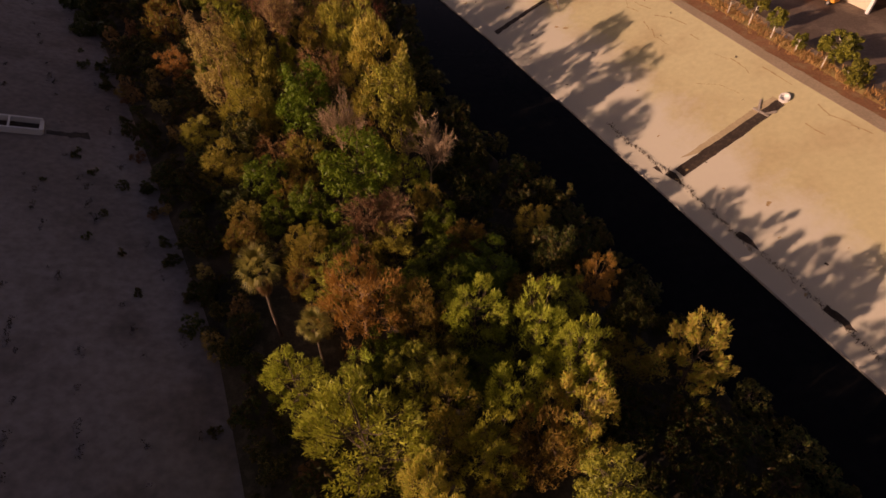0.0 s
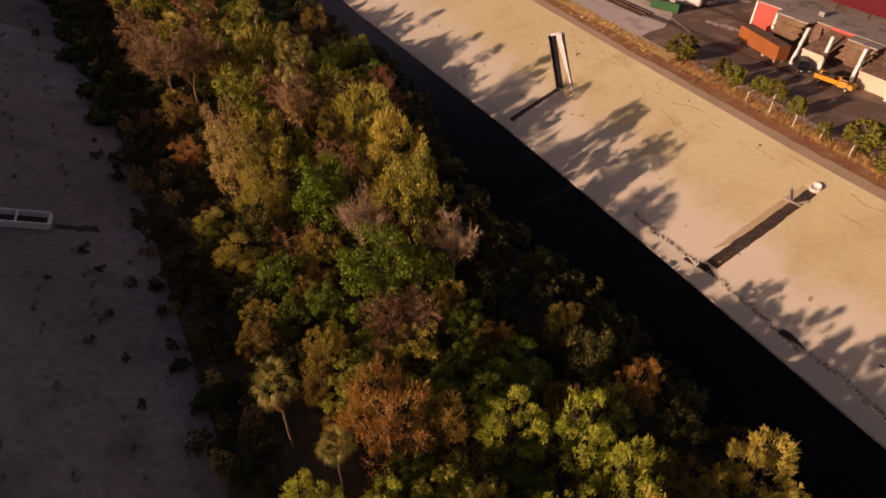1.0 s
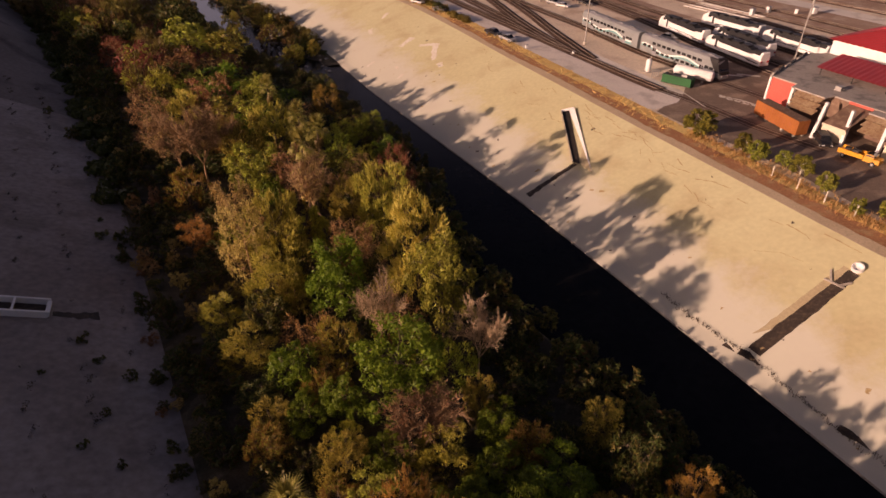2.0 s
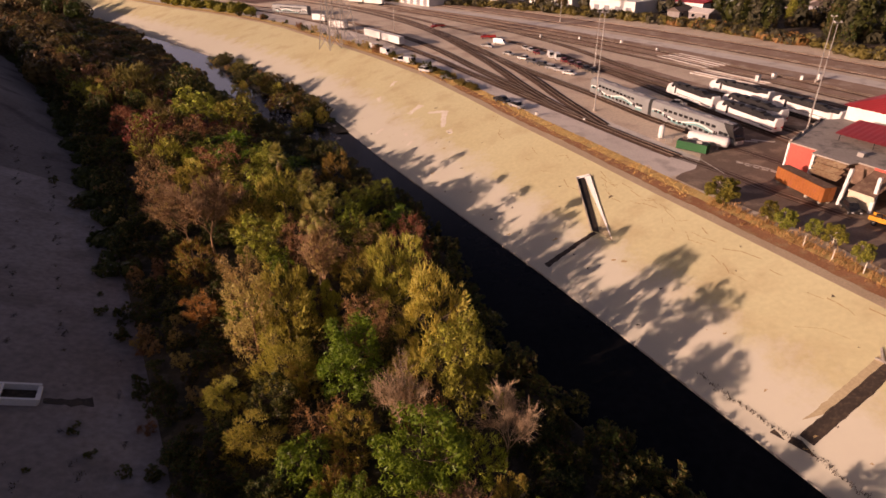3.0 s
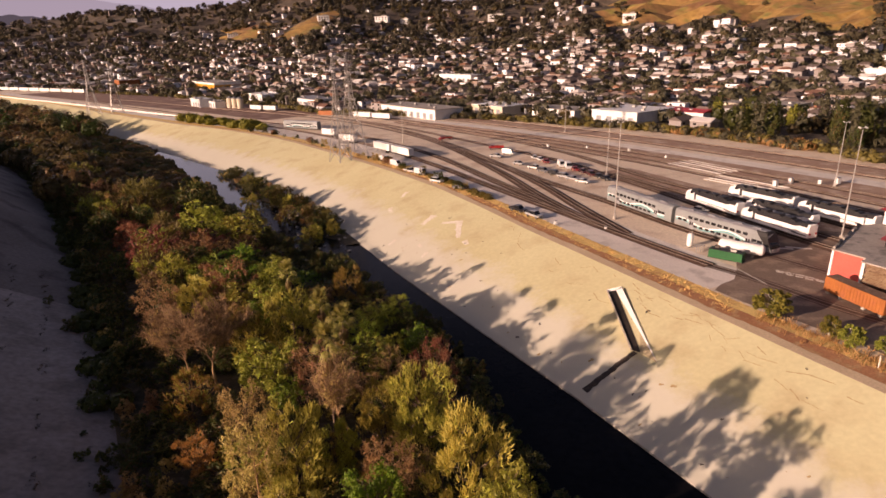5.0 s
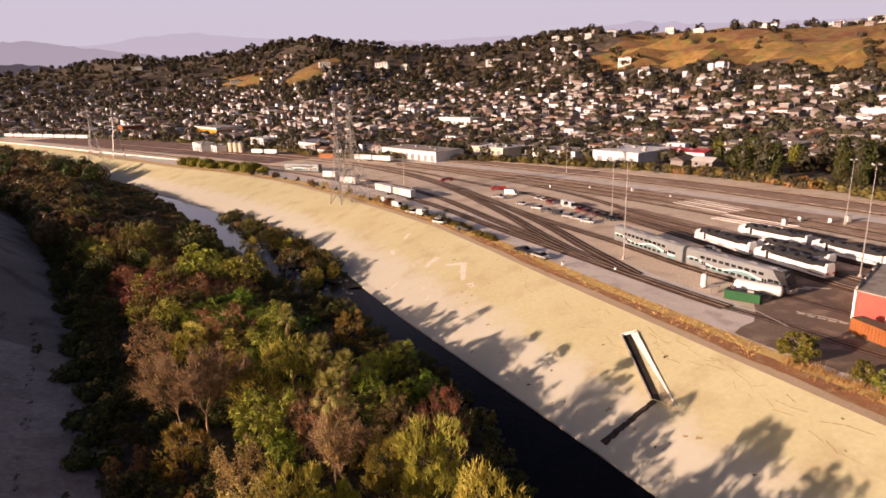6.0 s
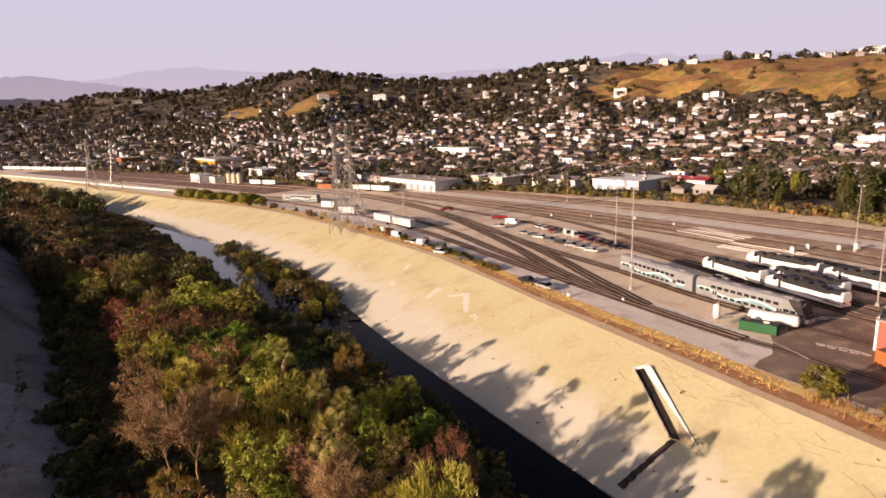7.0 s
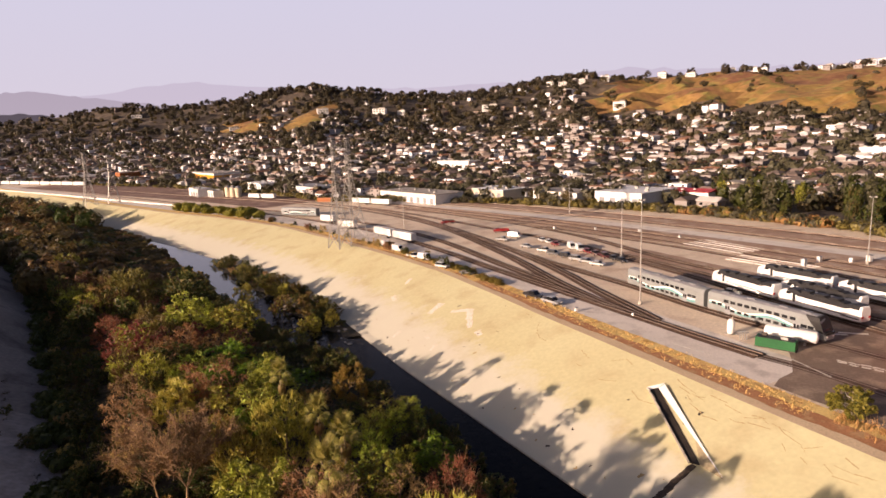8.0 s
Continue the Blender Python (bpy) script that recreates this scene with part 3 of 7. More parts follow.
def bare_tree(name, label, seed, height, mat="twig", levels=5, spread=0.42, droop=0.0, trunk_r=0.16, leaf=None):
    rng = np.random.default_rng(seed)
    b, ends = limbs(rng, height, spread, levels, trunk_r, 0.27, droop, 5)
    # fine twigs at the limb ends
    for p, d in ends:
        for _ in range(2):
            dd = d + rng.normal(0, 0.45, 3)
            dd /= np.linalg.norm(dd)
            b.tube(p, p + dd * rng.uniform(0.4, 1.0), 0.018, 0.006, 3, caps=False)
    top = max(p[2] for p, d in ends)
    b.v = [v * (height / top) for v in b.v]
    t = thing(name, label, "tree")
    REACH[t.name] = (float(np.percentile([np.hypot(p[0], p[1]) for p, d in ends], 85)) * height / top + 0.4, height)
    part("trunk", b, M[mat], t)
    if leaf:
        lb = Build()
        lb.quads(leaves(rng, [(p * height / top, d) for p, d in ends], leaf[1], 0.13, 0.5, 2.2, 0.3, 220))
        part("crown", lb, M[leaf[0]], t)
    return t


def fan_palm(name, label, seed, height):
    rng = np.random.default_rng(seed)
    t = thing(name, label, "palm tree")
    REACH[t.name] = (2.6, height + 1)
    b = Build()
    p = np.zeros(3)
    for i in range(8):
        q = p + np.array((0.05 * math.sin(i), 0.04 * math.cos(i), height / 8))
        b.tube(p, q, 0.24 - 0.006 * i, 0.23 - 0.006 * i, 8, caps=False)
        p = q
    part("trunk", b, M["bark"], t, smooth=True)

    def frond(length, droop):
        f = Build()
        f.tube((0, 0, 0), (0, length * 0.5, length * 0.06 - droop * 0.15), 0.03, 0.015, 4)
        base = np.array((0, length * 0.5, length * 0.06 - droop * 0.15))
        for i in range(13):
            a = radians(-78 + 13 * i)
            l = length * 0.55 * (1 - 0.25 * abs(a) / 1.4)
            d = np.array((math.sin(a), math.cos(a), -droop * 0.5))
            w = np.array((math.cos(a), -math.sin(a), 0)) * 0.05 * length / 2
            mid = base + d * l * 0.55 + np.array((0, 0, 0.08))
            tip = base + d * l + np.array((0, 0, -0.25 - droop * 0.3))
            f.add([base, mid - w, tip, mid + w], [(0, 1, 2, 3)])
        return f

    meshes = [frond(2.9, 0.1).mesh("frond", M["leaf_palm"]), frond(2.7, 0.6).mesh("frond", M["leaf_palm"]), frond(2.0, 1.4).mesh("frond", M["leaf_shade_brown"])]
    for i in range(36):
        k = 0 if i < 12 else 1 if i < 22 else 2
        fr = part("frond", meshes[k], None, t, "dry brown hanging frond" if k == 2 else "")
        tilt = rng.uniform(25, 70) if k == 0 else rng.uniform(-10, 25) if k == 1 else rng.uniform(-65, -35)
        fr.matrix_basis = Matrix.Translation(Vector(p) + Vector((0, 0, -0.5 * (k == 2)))) @ pose(0, 0, 0, tilt, 0, i * 137.5)
    return t


M["leaf_palm"] = leafy("palm_leaf", (0.24, 0.23, 0.045), (0.38, 0.32, 0.08), 0.1)
FAR_AWAY = pose(0, -400, -60)


def put(kinds, name, x, y, reach, turn, height=None):
    """A copy of a kind of tree with that crown radius and height."""
    proto = random.choice(kinds[name])
    r, h = REACH[proto.name]
    ob = copy_thing(proto, pose(x, y, ground_height(x, y) - 0.15, 0, 0, turn))
    k = reach / r
    kz = (height / h) if height else k
    ob.scale = (k * random.uniform(0.92, 1.08), k * random.uniform(0.92, 1.08), kz)
    return ob


def kinds_of_tree(n, tier):
    """The kinds that grow on the bar; farther ones have fewer, larger leaf sprays."""
    q, s, tw = ((1.0, 1.0, True), (0.45, 1.45, True), (0.17, 2.3, False))[tier]
    far = tier == 2

    def mk(nm, lab, seed, foliage, size, h, r, **kw):
        kw.setdefault("twigs", tw)
        # Far kinds swap olive and brown leaves for copies with shade in the colour.
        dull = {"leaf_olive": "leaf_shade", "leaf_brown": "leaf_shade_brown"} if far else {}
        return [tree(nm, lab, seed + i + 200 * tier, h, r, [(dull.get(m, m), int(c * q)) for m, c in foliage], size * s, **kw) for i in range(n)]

    return {
        "green": mk("cottonwood", "green cottonwood on the river bar", 11, [("leaf_green", 5600), ("leaf_light", 1200)], 0.17, 11, 4.2),
        "lgreen": mk("willow", "light yellow-green willow on the river bar", 14, [("leaf_light", 5600), ("leaf_green", 1600)], 0.12, 11, 4.2, plume=0.65, thin=3.4, low=0.15),
        "dark": mk("ash_tree", "dense dark green tree on the river bar", 21, [("leaf_dark", 6600)], 0.20, 12, 4.6, clumps=18, lump=1.15),
        "yellow": mk("willow", "autumn-yellow willow among green trees", 31, [("leaf_yellow", 5200), ("leaf_light", 1500)], 0.12, 9.5, 3.8, plume=0.6, thin=3.2, low=0.15),
        "amber": mk("willow", "amber willow half bare", 35, [("leaf_amber", 4200)], 0.11, 9.5, 3.8, plume=0.7, thin=3.6, low=0.15, bark="twig", twigs=True if far else "many"),
        "olive": mk("willow", "olive green willow in thin leaf", 41, [("leaf_olive", 5000), ("leaf_green", 1600)], 0.12, 10, 4.0, plume=0.7, thin=3.6, low=0.12),
        "brown": mk("sycamore", "brown-leaved tree turning bare", 51, [("leaf_brown", 3600)], 0.12, 9.5, 4.0, plume=0.4, thin=2.4, low=0.15, bark="twig", twigs=True if far else "many"),
        "rust": mk("sycamore", "rust-red tree turning bare", 56, [("leaf_rust", 3600)], 0.12, 9.0, 4.0, plume=0.4, thin=2.4, low=0.15, bark="twig", twigs=True if far else "many"),
        "dusk": mk("willow_scrub", "low dull green willow scrub at the water", 101, [("leaf_dusk_green", 4200), ("leaf_shade", 1600)], 0.15, 8, 4.0, plume=0.4, thin=2.6, low=0.1),
        "bare": [bare_tree("bare_tree", "leafless brown tree with fine twigs", 61 + i + 200 * tier, 9.0, levels=3 if far else 4, leaf=("leaf_brown", (1500, 900, 500)[tier])) for i in range(n)],
    }


KINDS = kinds_of_tree(2, 0)
MID = kinds_of_tree(2, 1)
KINDS["pale"] = [bare_tree("dead_tree", "pale dead tree with upright bare limbs", 71, 9.5, "twig_pale", 4, 0.34)]
KINDS["shrub"] = [tree("shrub", "low dark shrub at the foot of the bank", 81 + i, 2.6, 1.6, [("leaf_dusk_green", 560), ("leaf_shade", 240)], 0.16, clumps=8, low=0.2, trunk_r=0.06, twigs=False, category="shrub") for i in range(2)]
KINDS["dryshrub"] = [tree("shrub", "dry brown shrub at the foot of the bank", 86, 2.2, 1.4, [("leaf_brown", 760)], 0.12, plume=0.4, clumps=8, low=0.2, trunk_r=0.05, twigs=False, category="shrub", bark="twig")]
KINDS["palm"] = [fan_palm("fan_palm", "fan palm with a skirt of dry fronds", 91, 9.0)]
KINDS["yardtree"] = [tree("street_tree", "small round green tree on the dry verge", 95, 4.2, 2.0, [("leaf_green", 2600), ("leaf_dusk_green", 900)], 0.19, clumps=16, low=0.34, trunk_r=0.12, bark="faded_paint")]
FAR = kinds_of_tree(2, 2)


# ---- strips along the bank, tracks ----
def smooth_line(pts, step=4.0):
    """An even line through a few points."""
    p = np.array(pts, float)
    out = []
    for i in range(len(p) - 1):
        a, b, c, d = p[max(i - 1, 0)], p[i], p[i + 1], p[min(i + 2, len(p) - 1)]
        n = max(2, int(np.linalg.norm(c - b) / step))
        for k in range(n):
            t = k / n
            out.append(0.5 * (2 * b + (c - a) * t + (2 * a - 5 * b + 4 * c - d) * t * t + (3 * b - 3 * c + d - a) * t ** 3))
    out.append(p[-1])
    return np.array(out)


def normals(line):
    d = np.gradient(line, axis=0)
    d /= np.linalg.norm(d, axis=1)[:, None]
    return np.column_stack([d[:, 1], -d[:, 0]])


def ribbon(b, line, o0, o1, z0, z1=None, mat=0):
    n = normals(line)
    z1 = z0 if z1 is None else z1
    k = len(line)
    pts = np.stack([np.column_stack([line + n * o0, np.full(k, z0)]), np.column_stack([line + n * o1, np.full(k, z1)])], axis=1)
    return b.grid(pts, mat)


def bar(b, line, o, width, z0, z1):
    """A long bar of rectangular section along a line."""
    n = normals(line)
    k = len(line)
    w = width / 2
    sect = ((o - w, z0), (o - w, z1), (o + w, z1), (o + w, z0))
    return b.grid(np.stack([np.column_stack([line + n * a, np.full(k, z)]) for a, z in sect], axis=1))


crest_y = np.concatenate([np.arange(-100, 320, 4.0), np.arange(320, 900, 10.0)])
crest_line = np.column_stack([right_crest(crest_y), crest_y])
for _ in range(3):
    crest_line[1:-1] = (crest_line[:-2] + 2 * crest_line[1:-1] + crest_line[2:]) / 4


def strip(name, o0, o1, z, mat, label, sel=None):
    b = Build()
    ribbon(b, crest_line if sel is None else crest_line[(crest_y >= sel[0]) & (crest_y <= sel[1])], o0, o1, z)
    return tagged(part(name, b, M[mat]), label, "ground", kind="structure")


strip("pavement", 0.05, 2.6, 0.03, "path", "pale dirt path along the crest of the bank")


def ragged_strip(name, o0, o1, z, mat, label, rag, seed, sel):
    """A band of soil along the crest whose edges wander."""
    line = smooth_line(crest_line[(crest_y >= sel[0]) & (crest_y <= sel[1])], 1.2)
    rng = np.random.default_rng(seed)
    n, k = normals(line), len(line)

    def wander():
        w = rng.normal(0, 1, k)
        return rag * (np.convolve(w, np.ones(9) / 3, "same") + 0.4 * w)
    a, c = (o0 + wander())[:, None], (o1 + wander())[:, None]
    b = Build()
    b.grid(np.stack([np.column_stack([line + n * a, np.full(k, z)]), np.column_stack([line + n * np.maximum(c, a + 0.1), np.full(k, z)])], axis=1))
    return tagged(part(name, b, M[mat]), label, "ground", kind="structure")


strip("verge", 2.6, 8.0, 0.02, "verge", "straw-coloured dry verge beside the road")
ragged_strip("verge", 2.2, 5.2, 0.034, "red_soil", "bare reddish soil beside the crest path", 0.22, 21, (20, 190))
ragged_strip("verge", 2.9, 3.9, 0.026, "red_soil", "thin line of reddish soil beside the crest path", 0.2, 22, (190, 420))
strip("road", 8.0, 21.5, 0.025, "road", "worn pale asphalt service road", (101, 900))
b = Build()
b.add([(x, y, 0.028) for x, y in ((74, -60), (140, -60), (132, 116), (112, 129), (92, 130), (84, 122), (77.5, 113), (73.5, 108.5), (69.5, 107), (66.8, 105), (68.2, 99), (71.5, 90), (75, 78), (78, 60))], [tuple(range(14))])
tagged(part("pavement", b, M["asphalt"]), "dark patched asphalt apron beside the workshop", "pavement", kind="structure")

def grass_tufts(name, label, places, height, mat, blades=9, seed=5):
    rng = np.random.default_rng(seed)
    n = len(places)
    p = np.repeat(np.asarray(places, float), blades, axis=0)
    p[:, :2] += rng.normal(0, 0.22, (n * blades, 2))
    h = height * rng.uniform(0.4, 1.25, (n * blades, 1))
    a = rng.uniform(0, 2 * math.pi, n * blades)
    w = np.column_stack([np.cos(a), np.sin(a), np.zeros_like(a)]) * 0.045
    lean = np.column_stack([rng.normal(0, 0.3, n * blades), rng.normal(0, 0.3, n * blades), np.ones(n * blades)]) * h
    q = np.stack([p - w, p + w, p + lean + w * 0.4, p + lean - w * 0.4], axis=1)
    b = Build()
    b.quads(q)
    return tagged(part(name, b, M[mat]), label, "grass", kind="stuff")


_rng = np.random.default_rng(8)
_line = smooth_line(crest_line[(crest_y >= 30) & (crest_y <= 100)][::3], 2.0)
_nrm = normals(_line)
_i = _rng.integers(0, len(_line), 700)
_o = np.clip(_rng.normal(7.0, 1.3, 700), 4.8, 10.0)
_pl = np.column_stack([_line[_i] + _nrm[_i] * _o[:, None] + _rng.normal(0, 0.6, (700, 2)), np.full(700, 0.02)])
grass_tufts("dry_grass", "straw-coloured dry grass along the verge", _pl, 0.5, "straw", 8)


_line = smooth_line(crest_line[(crest_y >= 96) & (crest_y <= 300)][::3], 2.0)
_nrm = normals(_line)
_i = _rng.integers(0, len(_line), 2200)
_o = _rng.uniform(3.0, 7.8, 2200)
_pl = np.column_stack([_line[_i] + _nrm[_i] * _o[:, None] + _rng.normal(0, 0.5, (2200, 2)), np.full(2200, 0.02)])
grass_tufts("dry_grass", "golden dry grass along the verge of the service road", _pl, 0.26, "gold_straw", 4, 9)
# weeds in the joints of the shaded bank
_pl = []
for _ in range(150):
    _y = _rng.uniform(15, 170)
    _f = _rng.choice((0.12, 0.3, 0.5, 0.7)) + _rng.normal(0, 0.012)
    _x = float(left_foot(_y)) - _f * float(left_foot(_y) - left_crest(_y))
    for _k in range(int(_rng.integers(1, 5))):
        _pl.append((_x, _y + _k * 0.35, float(bank_height(_x, _y)) - 0.02))
grass_tufts("bank_weeds", "dark low weeds in the joints of the shaded bank", _pl, 0.22, "debris", 10, 13)


def track(pts, near=True):
    line = smooth_line(pts, 4.0)
    t = thing("railway_track", "worn steel rails on dark oily ballast", "railway track", group="tracks of the yard", kind="structure")
    b = Build()
    ribbon(b, line, -1.95, -1.35, 0.03, 0.14)
    ribbon(b, line, -1.35, 1.35, 0.14)
    ribbon(b, line, 1.35, 1.95, 0.14, 0.03)
    part("ballast", b, M["ballast"], t)
    for o in (-0.72, 0.72):
        b = Build()
        bar(b, line, o, 0.10, 0.14, 0.34)
        part("rail", b, M["rail"], t)
    b = Build()
    fine = smooth_line(line, 0.66)
    nn = normals(fine)
    for k in range(0, len(fine)):
        if fine[k, 1] < 270:
            b.box((fine[k, 0], fine[k, 1], 0.16), (2.5, 0.24, 0.12), math.degrees(math.atan2(nn[k, 1], nn[k, 0])))
    if b.n:
        tagged(part("sleeper", b, M["tie"], t), kind="stuff")
    return t


TRACKS = [
    [(73.8, 116), (70.6, 127), (66.3, 144), (62.0, 161), (56.3, 183), (50, 208.6), (43.6, 236), (29, 285), (8, 332), (-26, 392), (-74, 452), (-134, 536), (-225, 670)],
    [(63.2, 157), (60.2, 181), (55.4, 208), (48.2, 254), (35, 298), (14, 345), (-18, 400), (-66, 462), (-124, 546), (-214, 682)],
    [(66.5, 143), (64.4, 157), (62.6, 180), (61.9, 225), (55.9, 289.5), (42, 342), (18, 398), (-16, 452), (-62, 514), (-118, 590), (-200, 704)],
    [(68.5, 140), (68.2, 165), (68.7, 198), (64.9, 245.6), (57.4, 296), (45, 348), (22, 405), (-10, 462), (-54, 526), (-110, 606)],
    [(86.5, 128), (82.9, 141.3), (78.7, 167.4), (75.6, 181), (70, 208), (64.6, 243), (59, 285)],
    [(107, 100), (103.2, 123), (101.0, 142), (99.4, 162), (97.4, 184), (94.6, 203), (90.5, 230), (81.5, 258.7), (65.5, 305.7), (45.1, 361.8), (15, 420), (-24, 482), (-70, 548)],
    [(114, 102), (110.2, 123), (107.2, 143), (105.0, 162), (101.6, 183), (97.6, 203)],
    [(127, 98), (121.9, 122.6), (118.0, 143.4), (112.9, 162), (106, 190), (100.6, 240), (90, 281.7), (73.8, 323), (49.2, 389.9), (20, 440), (-18, 500), (-66, 572), (-130, 664)],
    [(146, 96), (136, 143), (128.5, 178), (113, 228), (92, 284), (70, 335), (48, 380)],
    [(154, 100), (142.6, 150), (132.5, 188), (118, 236), (95, 292), (60, 366), (30, 424), (-12, 496)],
    [(162, 104), (149.6, 157), (138.7, 196), (124, 240), (100, 298), (64, 372), (34, 430), (-6, 500), (-54, 580), (-118, 680)],
    [(187, 120), (169.9, 175.6), (142.4, 254), (110, 322), (77.8, 384), (34, 466), (-26, 566), (-96, 672), (-200, 816), (-330, 980)],
    [(200, 124), (182.4, 186.5), (153.8, 264.7), (121, 333), (84, 400), (39, 486), (-22, 590), (-94, 698), (-196, 836), (-320, 1000)],
]
for _t in TRACKS:
    track(_t)
for pts in ([(86, 82), (81, 94), (78.6, 103), (76.4, 110), (73.8, 116)], [(97.5, 92), (95.5, 98), (89.3, 117.2), (86.5, 128)]):
    line = smooth_line(pts, 2.0)
    t = thing("railway_track", "worn steel rails sunk flush in dark asphalt", "railway track", group="tracks of the yard", kind="structure")
    for o in (-0.72, 0.72):
        bb = Build()
        bar(bb, line, o, 0.14, 0.0, 0.05)
        part("rail", bb, M["rail"], t)
    for o in (-1.05, 0.0, 1.05):
        bb = Build()
        ribbon(bb, line, o - (0.2 if o else 0.5), o + (0.2 if o else 0.5), 0.034)
        part("joint_filling", bb, M["ballast"], t)
# stained brown ballast spread under the groups of tracks
for _pts, _w, _z in (([(171, 96), (152, 160), (134, 208), (112, 262), (86, 320), (58, 370)], 10.0, 0.008), ([(196, 118), (177, 180), (149, 258), (116, 327), (81, 392), (37, 476), (-24, 578), (-95, 685), (-198, 826), (-325, 990)], 8.5, 0.012),
                     ([(-2, 446), (-46, 512), (-104, 592), (-190, 706), (-320, 880)], 34.0, 0.004), ([(124, 100), (114, 140), (106, 172), (99, 208)], 9.0, 0.016)):
    b = Build()
    ribbon(b, smooth_line(_pts, 8), -_w, _w, _z)
    tagged(part("ballast_field", b, M["far_ballast" if _w > 30 else "brown_ballast"]), "reddish brown ballast spread between tracks", "ballast", kind="structure")
# pale service strips between the far tracks
b = Build()
ribbon(b, smooth_line([(174, 130), (160, 176), (136, 240), (104, 312), (70, 374), (28, 448)], 8), -4.0, 4.0, 0.02)
tagged(part("pavement", b, M["road"]), "pale gravel service strip between tracks", "pavement", kind="structure")


# ---- culverts on the banks ----
def bank_frame(x, y):
    """A pose on the right bank: x along the bank upstream, y up the slope, z out of it."""
    e = 3.0
    zx = (float(bank_height(x + e, y)) - float(bank_height(x - e, y))) / (2 * e)
    zy = (float(bank_height(x, y + e)) - float(bank_height(x, y - e))) / (2 * e)
    nrm = Vector((-zx, -zy, 1)).normalized()
    up = Vector((zx, zy, zx * zx + zy * zy)).normalized()
    along = up.cross(nrm)
    m = Matrix((along, up, nrm)).transposed().to_4x4()
    m.translation = (x, y, float(bank_height(x, y)))
    return m


def slab(b, pts, z, t=0.012):
    """A thin worn patch with an uneven outline lying on the bank."""
    k = len(pts)
    p = [(x, y, z) for x, y in pts] + [(x, y, z - t) for x, y in pts]
    return b.add(p, [tuple(range(k))] + [(i + k, (i + 1) % k + k, (i + 1) % k, i) for i in range(k)])


def wobbly(length, width0, width1, seed, n=14, rag=0.18):
    rng = np.random.default_rng(seed)
    s = np.linspace(0, 1, n)
    w = width0 + (width1 - width0) * s
    drift = np.cumsum(rng.normal(0, rag * 0.3, n))
    lft = [(d - a / 2 * (1 + rng.normal(0, rag)), -length * t) for t, a, d in zip(s, w, drift)]
    rgt = [(d + a / 2 * (1 + rng.normal(0, rag)), -length * t) for t, a, d in zip(s, w, drift)]
    return lft + rgt[::-1]


def side_outlet():
    """A long outlet let into the bank: tapering dark floor, low lip, white end wall and a white back wall that thins to a tip."""
    m = bank_frame(49.0, 104.0)
    inv = m.inverted()
    t = thing("storm_drain_outlet", "white concrete storm drain outlet with a dark floor", "drain outlet", m)

    def on(x, y):
        return inv @ Vector((x, y, float(bank_height(x, y))))

    TL, TM, TR, DL, DR, TIP = on(50.4, 113.6), on(51.7, 113.0), on(52.7, 112.5), on(46.4, 97.0), on(47.2, 95.8), on(48.0, 92.2)
    up = Vector((0, 0, 1))

    def prism(name, ring, low, high, mat):
        bb = Build()
        k = len(ring)
        pts = [p + up * low for p in ring] + [p + up * h for p, h in zip(ring, high)]
        bb.add([tuple(p) for p in pts], [tuple(reversed(range(k))), tuple(range(k, 2 * k))] + [(i, (i + 1) % k, k + (i + 1) % k, k + i) for i in range(k)])
        part(name, bb, M[mat], t)

    inner = TM.lerp(TIP, 0.62)
    # The black floor and added lip stand in for a sunken, shaded floor.
    prism("floor", [DL, DR, TM, TL], -0.25, [0.13, 0.13, 0.13, 0.13], "floor_shade")
    prism("back_wall", [TM, inner, TIP, TR], -0.3, [0.15, 0.15, 0.14, 0.5], "white")
    side = (TM - TL).normalized() * 0.22
    prism("lip_wall", [TL - side, DL - side, DL, TL], -0.25, [0.65, 0.45, 0.45, 0.65], "toe")
    along_ = (DL - TL).normalized() * 0.45
    prism("end_wall", [TL - side - along_, TL - side, TM, TR - along_], -0.25, [0.4, 0.2, 0.2, 0.5], "white")
    prism("apron", [DR, TIP, inner], -0.2, [0.11, 0.10, 0.11], "damp")
    return t


def stain(x, y, length, w0, w1, seed, mat="stain", label="dark wet stain running down the concrete bank", z=0.02, turn=0.0, rag=0.18):
    bb = Build()
    slab(bb, wobbly(length, w0, w1, seed, 24, rag), z)
    ob = part("stain", bb, M[mat])
    ob.matrix_basis = bank_frame(x, y) @ pose(0, 0, 0, 0, 0, turn)
    return tagged(ob, label, "stain", kind="structure")


side_outlet()
stain(46.6, 96.4, 11.2, 0.9, 1.3, 3, rag=0.12)
stain(66.4, 52.3, 17.5, 1.5, 1.9, 5, rag=0.06)
stain(66.4, 52.9, 17.0, 2.3, 2.9, 6, "damp", "faint damp stain beside a drain", 0.008, rag=0.05)


